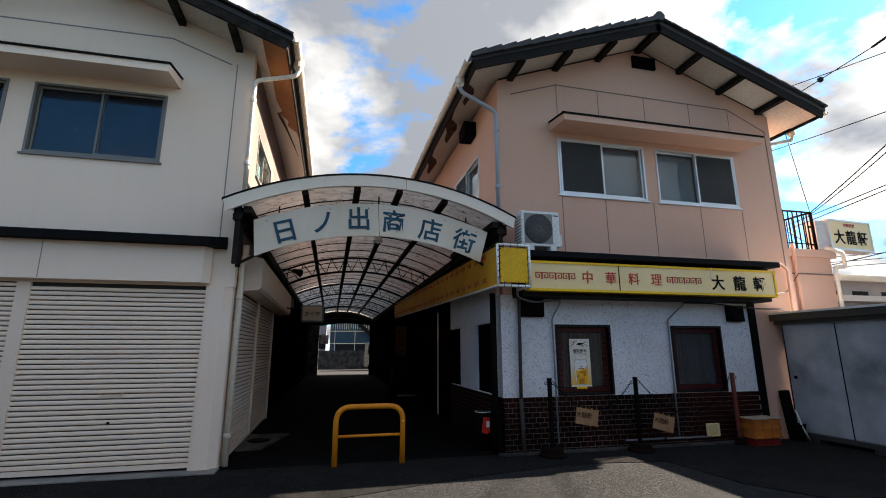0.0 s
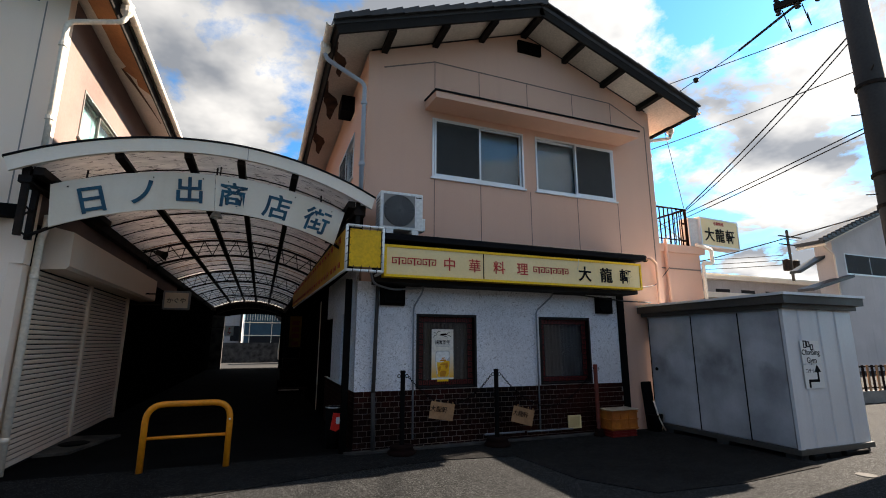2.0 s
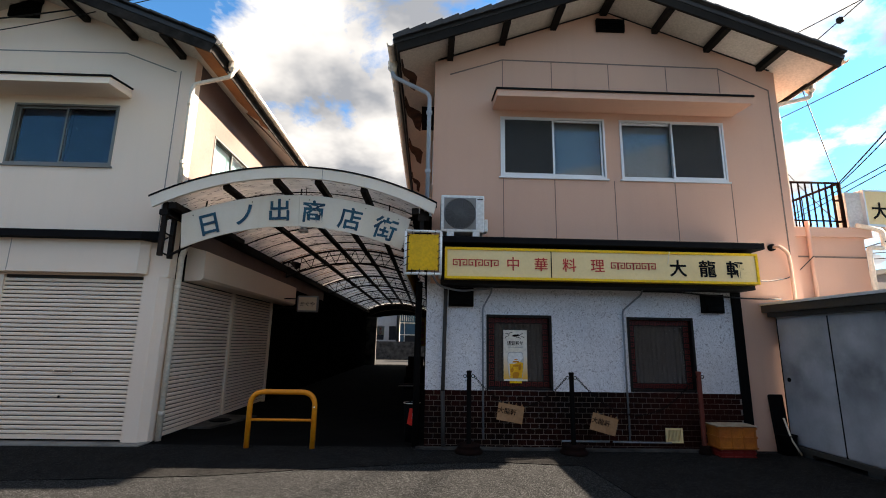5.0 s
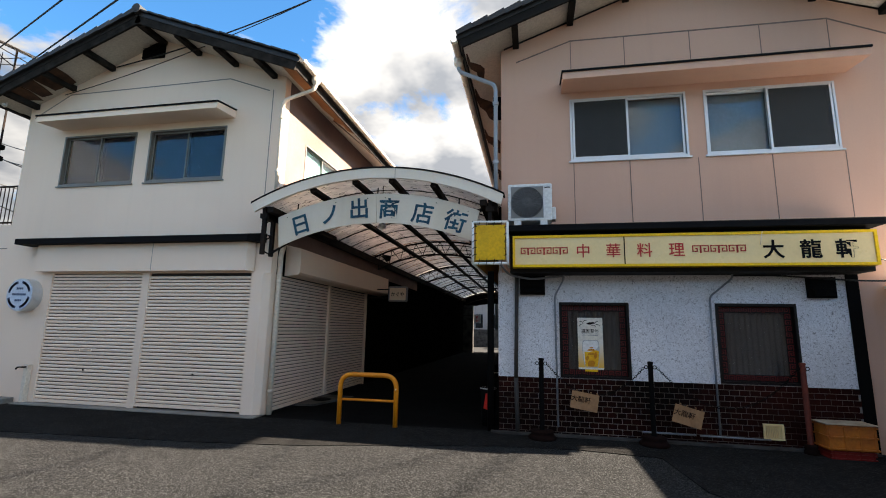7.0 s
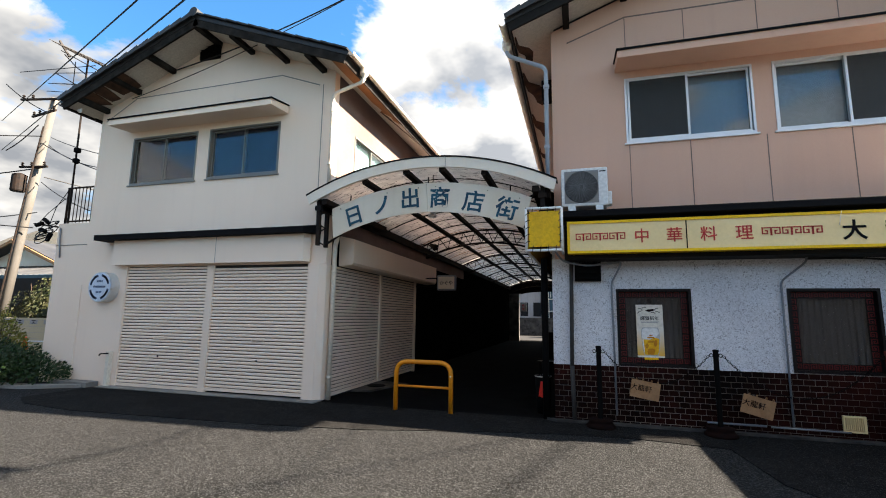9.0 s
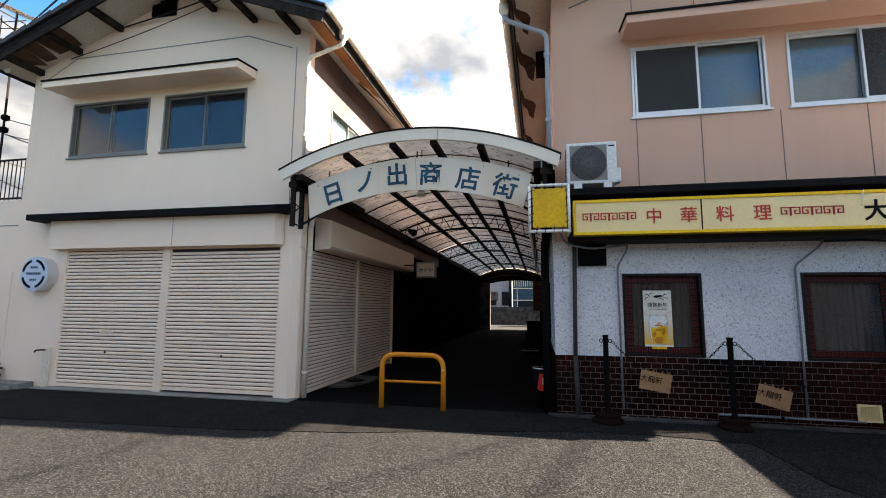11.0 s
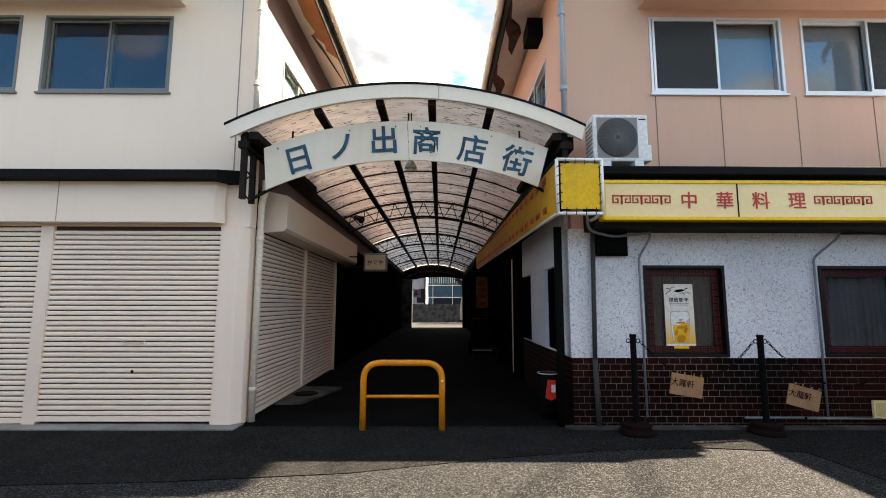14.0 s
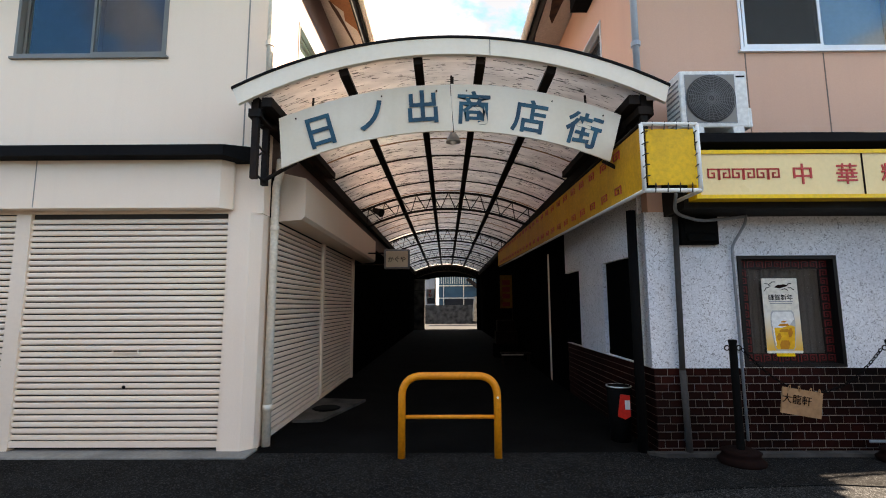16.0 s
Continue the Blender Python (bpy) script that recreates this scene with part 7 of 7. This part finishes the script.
# ---- beyond the cream house ----
BW = B()
box(BW, -30, -8.5, 10.4, 10.55, -0.05, 1.22)
bw = tagged(part("block_wall", BW, BEIGEBLOCK), "beige block wall with pierced blocks along its top", "wall", kind="structure")
for i in range(14):
    x = -16.5 + i * 0.62
    pb = B()
    box(pb, x, x + 0.34, 10.392, 10.40, 1.03, 1.17)
    part("pierced_block", pb, GREYWALL, bw)
    for s in (-1, 1):
        pb = B()
        prism(pb, [(x + 0.05, 1.10 + 0.05 * s), (x + 0.29, 1.10 + 0.05 * s), (x + 0.17, 1.10 + 0.01 * s)], 10.386, 10.392)
        part("block_hole", pb, DARKROOM, bw)
for i in range(7):
    pb = B()
    box(pb, -20, -8.5, 10.397, 10.40, 0.19 * i, 0.19 * i + 0.006)
    part("mortar_line", pb, GREYWALL, bw)
for x, y in ((-13.0, 9.7), (-12.1, 9.9)):
    c = thing("traffic_cone", (x, y, 0), "orange traffic cone before the block wall", "cone", "traffic cones")
    part("cone", lathe(B(), [(0.14, 0.02), (0.03, 0.66), (0.02, 0.68)], (x, y, 0), 16), CONE, c, smooth=True)
    pb = B()
    box(pb, x - 0.18, x + 0.18, y - 0.18, y + 0.18, -0.012, 0.03)
    part("base", pb, CONE, c)
part("cone_bar", tube(B(), [(-13.0, 9.7, 0.55), (-12.1, 9.9, 0.55)], 0.02, 6), WHITE, bw)
NH = thing("neighbour_house", (-30.5, 20, 0), "tiled house with a bright timber barge board", "house")
part("wall", box(B(), -34.5, -26.5, 20.0, 26.0, -0.05, 4.1), GREYWALL, NH)
part("gable", prism(B(), [(-34.5, 4.1), (-26.5, 4.1), (-30.5, 5.55)], 20.0, 20.3), SIGNWHITE, NH)
ro = part("roof", prism(B(), [(-35.5, 3.75), (-30.5, 5.6), (-25.5, 3.75), (-25.5, 3.95), (-30.5, 5.85), (-35.5, 3.95)], 19.3, 26.5), TILE, NH, "grey tiled roof")
part("barge_board", prism(B(), [(-35.5, 3.72), (-30.5, 5.58), (-25.5, 3.72), (-25.5, 3.9), (-30.5, 5.78), (-35.5, 3.9)], 19.2, 19.3), BOARD, ro, "bright timber barge board")
low = part("lower_roof", prism(B(), [(16.5, 3.1), (20.0, 4.0), (20.0, 4.12), (16.5, 3.22)], -34.0, -22.5, "x"), TILE, NH, "grey tiled lower roof")
for i in range(30):
    part("tile_row", tube(B(), [(-33.9 + i * 0.39, 16.45, 3.24), (-33.9 + i * 0.39, 20.0, 4.14)], 0.07, 6), TILE, low)
part("lean_to_roof", prism(B(), [(13.0, 2.72), (14.4, 3.02), (14.4, 3.06), (13.0, 2.90)], -22.0, -16.2, "x"), BLUESHEET, NH, "blue sheet lean-to roof")
part("dark_opening", box(B(), -26.0, -12.6, 12.9, 13.0, -0.02, 2.75), DARKROOM, NH)
for x in (-21.6, -19.2, -16.6):
    part("post", box(B(), x, x + 0.1, 13.3, 13.4, -0.02, 2.68), SIGNWHITE, NH)
bush("hedge", -15.0, 11.6, 2.5, 0.8, 2.8, 11000, LEAFDARK, "dark hedge behind the block wall", 8, 0.10)
HB = B()
n = 60
prev = None
for i in range(n + 1):
    x = -420 + 330 * i / n
    z = 60 + 12 * noise.noise(Vector((i * 0.11, 3.0, 0))) + 3 * noise.noise(Vector((i * 0.7, 1, 0)))
    cur = [HB.verts.new((x, 180, -1)), HB.verts.new((x, 215, z * 0.6)), HB.verts.new((x, 250, z))]
    if prev:
        for k in range(2):
            HB.faces.new((prev[k], cur[k], cur[k + 1], prev[k + 1]))
    prev = cur
tagged(part("hill", HB, HILL, smooth=True), "dark wooded hill in the distance", "hill", kind="structure")

# ---- beyond the shed ----
def far(x, y, z):
    return 1.3 + 1.7 * (x - 1.3), 0.17 + 1.7 * (y - 0.17), 1.46 + 1.7 * (z - 1.46)


EH = thing("grey_house", (36, 16.0, 0), "pale rendered house with a tiled gable roof", "house")
hy = 16.03
part("wall", wall_front(B(), 30.9, 47.0, -0.05, 7.2, hy, hy + 0.3, [(31.9, 36.6, 5.3, 6.5)]), HOUSEWALL, EH)
part("gable", prism(B(), [(30.9, 7.2), (47.0, 7.2), (39.0, 10.2)], hy, hy + 0.3), HOUSEWALL, EH)
part("side_wall", box(B(), 30.9, 31.2, hy + 0.3, hy + 0.9, -0.05, 7.2), HOUSEWALL, EH)
for s_ in (1, -1):
    part("verge_soffit", prism(B(), [(39.0 - s_ * 9.6, 6.72), (39.0, 10.35), (39.0, 10.45), (39.0 - s_ * 9.6, 6.82)], hy - 0.5, hy + 0.9), SIGNWHITE, EH)
    ro = part("roof", prism(B(), [(39.0 - s_ * 9.75, 6.78), (39.0, 10.46), (39.0, 10.66), (39.0 - s_ * 9.75, 6.98)], hy - 0.6, hy + 0.9), TILE, EH, "grey tiled roof")
    for k in range(24):
        x = 39.0 - s_ * (9.7 - k * 0.4)
        z = 7.0 + 3.68 * (9.75 - abs(x - 39.0)) / 9.75
        part("verge_tile", box(B(), x - 0.17, x + 0.17, hy - 0.66, hy - 0.4, z - 0.12, z + 0.05), TILE, ro)
part("gutter", tube(B(), [(29.35, hy - 0.6, 6.72), (29.35, hy + 0.9, 6.70)], 0.07, 8), WHITEPIPE, EH)
part("downpipe", tube(B(), [(29.4, hy - 0.4, 6.7), (30.8, hy - 0.1, 6.35), (30.8, hy - 0.1, 0.1)], 0.05, 6), WHITEPIPE, EH)
sliding_window(EH, 31.9, 36.6, 5.3, 6.5, hy, ALU, (SCREEN, SCREEN))
part("side_roof", prism(B(), [(28.6, 5.25), (31.3, 6.4), (31.3, 6.55), (28.6, 5.4)], hy + 0.4, hy + 1.0), TILE, EH, "grey tiled lower roof")
part("porch_roof", prism(B(), [(27.9, 4.15), (31.6, 5.05), (31.6, 5.2), (27.9, 4.3)], hy - 0.5, hy + 0.3), TILE, EH, "grey tiled porch roof")
FN = thing("fence", (18, 7.6, 0), "dark slatted fence on a low block base", "fence")
pb = B()
box(pb, 13.5, 27, 7.6, 7.75, -0.05, 0.28)
part("base", pb, CONCRETE, FN)
for z in (0.34, 0.86):
    pb = B()
    box(pb, 13.5, 27, 7.64, 7.68, z, z + 0.04)
    part("rail", pb, STEEL, FN)
for i in range(60):
    pb = B()
    box(pb, 13.6 + i * 0.2, 13.68 + i * 0.2, 7.62, 7.64, 0.28, 0.92)
    part("slat", pb, BOARD if i % 2 else RUST, FN)
for x0, x1, y0, y1, h, lab in ((15.5, 26, 14.0, 20, 3.3, "long low building with a white roof edge"), (28, 42, 22, 32, 5.6, "grey flat-roofed building in the distance"), (38, 58, 30, 40, 7.4, "grey building with a flat roof in the distance")):
    h_ = thing("low_building", (x0, y0, 0), lab, "building")
    pb = B()
    box(pb, x0, x1, y0, y1, -0.05, h)
    part("wall", pb, GREYWALL, h_)
    pb = B()
    box(pb, x0 - 0.3, x1 + 0.3, y0 - 0.3, y1 + 0.3, h, h + 0.22)
    part("roof", pb, SIGNWHITE, h_)
    for k in range(5 if x0 > 20 else 0):
        pb = B()
        x = x0 + 1 + k * (x1 - x0 - 2) / 5
        box(pb, x, x + 1.3, y0 - 0.02, y0, h - 1.5, h - 0.6)
        part("window", pb, DARKROOM, h_)
FP = thing("utility_pole", (41.9, 25, 0), "distant dark utility pole with transformers", "pole")
part("shaft", tube(B(), [(41.9, 25, 0), (41.9, 25, 10.8)], [0.13, 0.10], 10), DARKPOLE, FP)
for z in (9.9, 9.2):
    pb = B()
    box(pb, 40.7, 43.6, 24.9, 25.0, z + 0.3, z + 0.38)
    part("crossarm", pb, STEEL, FP)
for x in (41.35, 42.45):
    part("transformer", lathe(B(), [(0.1, 0), (0.3, 0.05), (0.3, 0.9), (0.1, 1.0)], (x, 25, 7.3), 10), STEEL, FP)
for z in (8.6, 8.2, 7.8):
    cable((41, 25, z), (14, 40, z + 0.6), 0.6, 0.03, "thin overhead cables in the distance")
cable((41, 25, 10.0), (90, 20, 11.0), 0.6, 0.03, "thin overhead cables in the distance")

# unseen wall added behind the walk to cut low sky light and darken reflections
pb = B()
box(pb, -40, 40, -9.4, -9.0, -0.05, 4.6)
tagged(part("wall_south", pb, DARKWALL), "unseen plain grey wall added to cut low sky light", "wall", kind="structure")

# ---- brick tile dado, piece by piece ----
pb = B()
box(pb, 2.56, 7.22, 6.815, 6.99, -0.05, 0.79)
dado = part("dado", pb, BRICKSIDE, RH, "dark red brown glazed brick tiles with grey joints")
pb = B()
box(pb, 2.56, 2.70, 6.99, 10.0, -0.05, 0.79)
sdado = part("side_dado", pb, BRICKSIDE, RH, "dark brick tiles along the arcade")
bw_, bh = 0.127, 0.0745
bb = B()
box(bb, 0, bw_ - 0.007, -0.006, 0.0, 0, bh - 0.007)
bmesh.ops.bevel(bb, geom=[e for e in bb.edges if all(v.co.y < -0.004 for v in e.verts)], offset=0.002, segments=1, affect="EDGES")
brick_mesh = mesh_of(bb, "brick", BRICK)
random.seed(11)
rest = B()
for r in range(11):
    z = -0.022 + r * bh
    x = 2.56 - (bw_ / 2 if r % 2 else 0)
    while x < 7.20:
        x0, x1 = max(x, 2.56), min(x + bw_ - 0.007, 7.22)
        if x1 - x0 > 0.03:
            if x0 < 5.8 and x1 - x0 > bw_ - 0.012:
                piece("brick", brick_mesh, pose(x0, 6.815, z, random.uniform(-0.5, 0.5), random.uniform(-0.3, 0.3), random.uniform(-0.6, 0.6)), dado)
            else:
                box(rest, x0, x1, 6.809, 6.815, z, z + bh - 0.007)
        x += bw_
tagged(part("bricks", rest, BRICK, dado), kind="stuff")
rest = B()
for r in range(11):
    z = -0.022 + r * bh
    y = 6.81 - (bw_ / 2 if r % 2 else 0)
    while y < 10.0:
        y0, y1 = max(y, 6.81), min(y + bw_ - 0.007, 10.0)
        if y1 - y0 > 0.03:
            box(rest, 2.554, 2.56, y0, y1, z, z + bh - 0.007)
        y += bw_
tagged(part("bricks", rest, BRICK, sdado), kind="stuff")
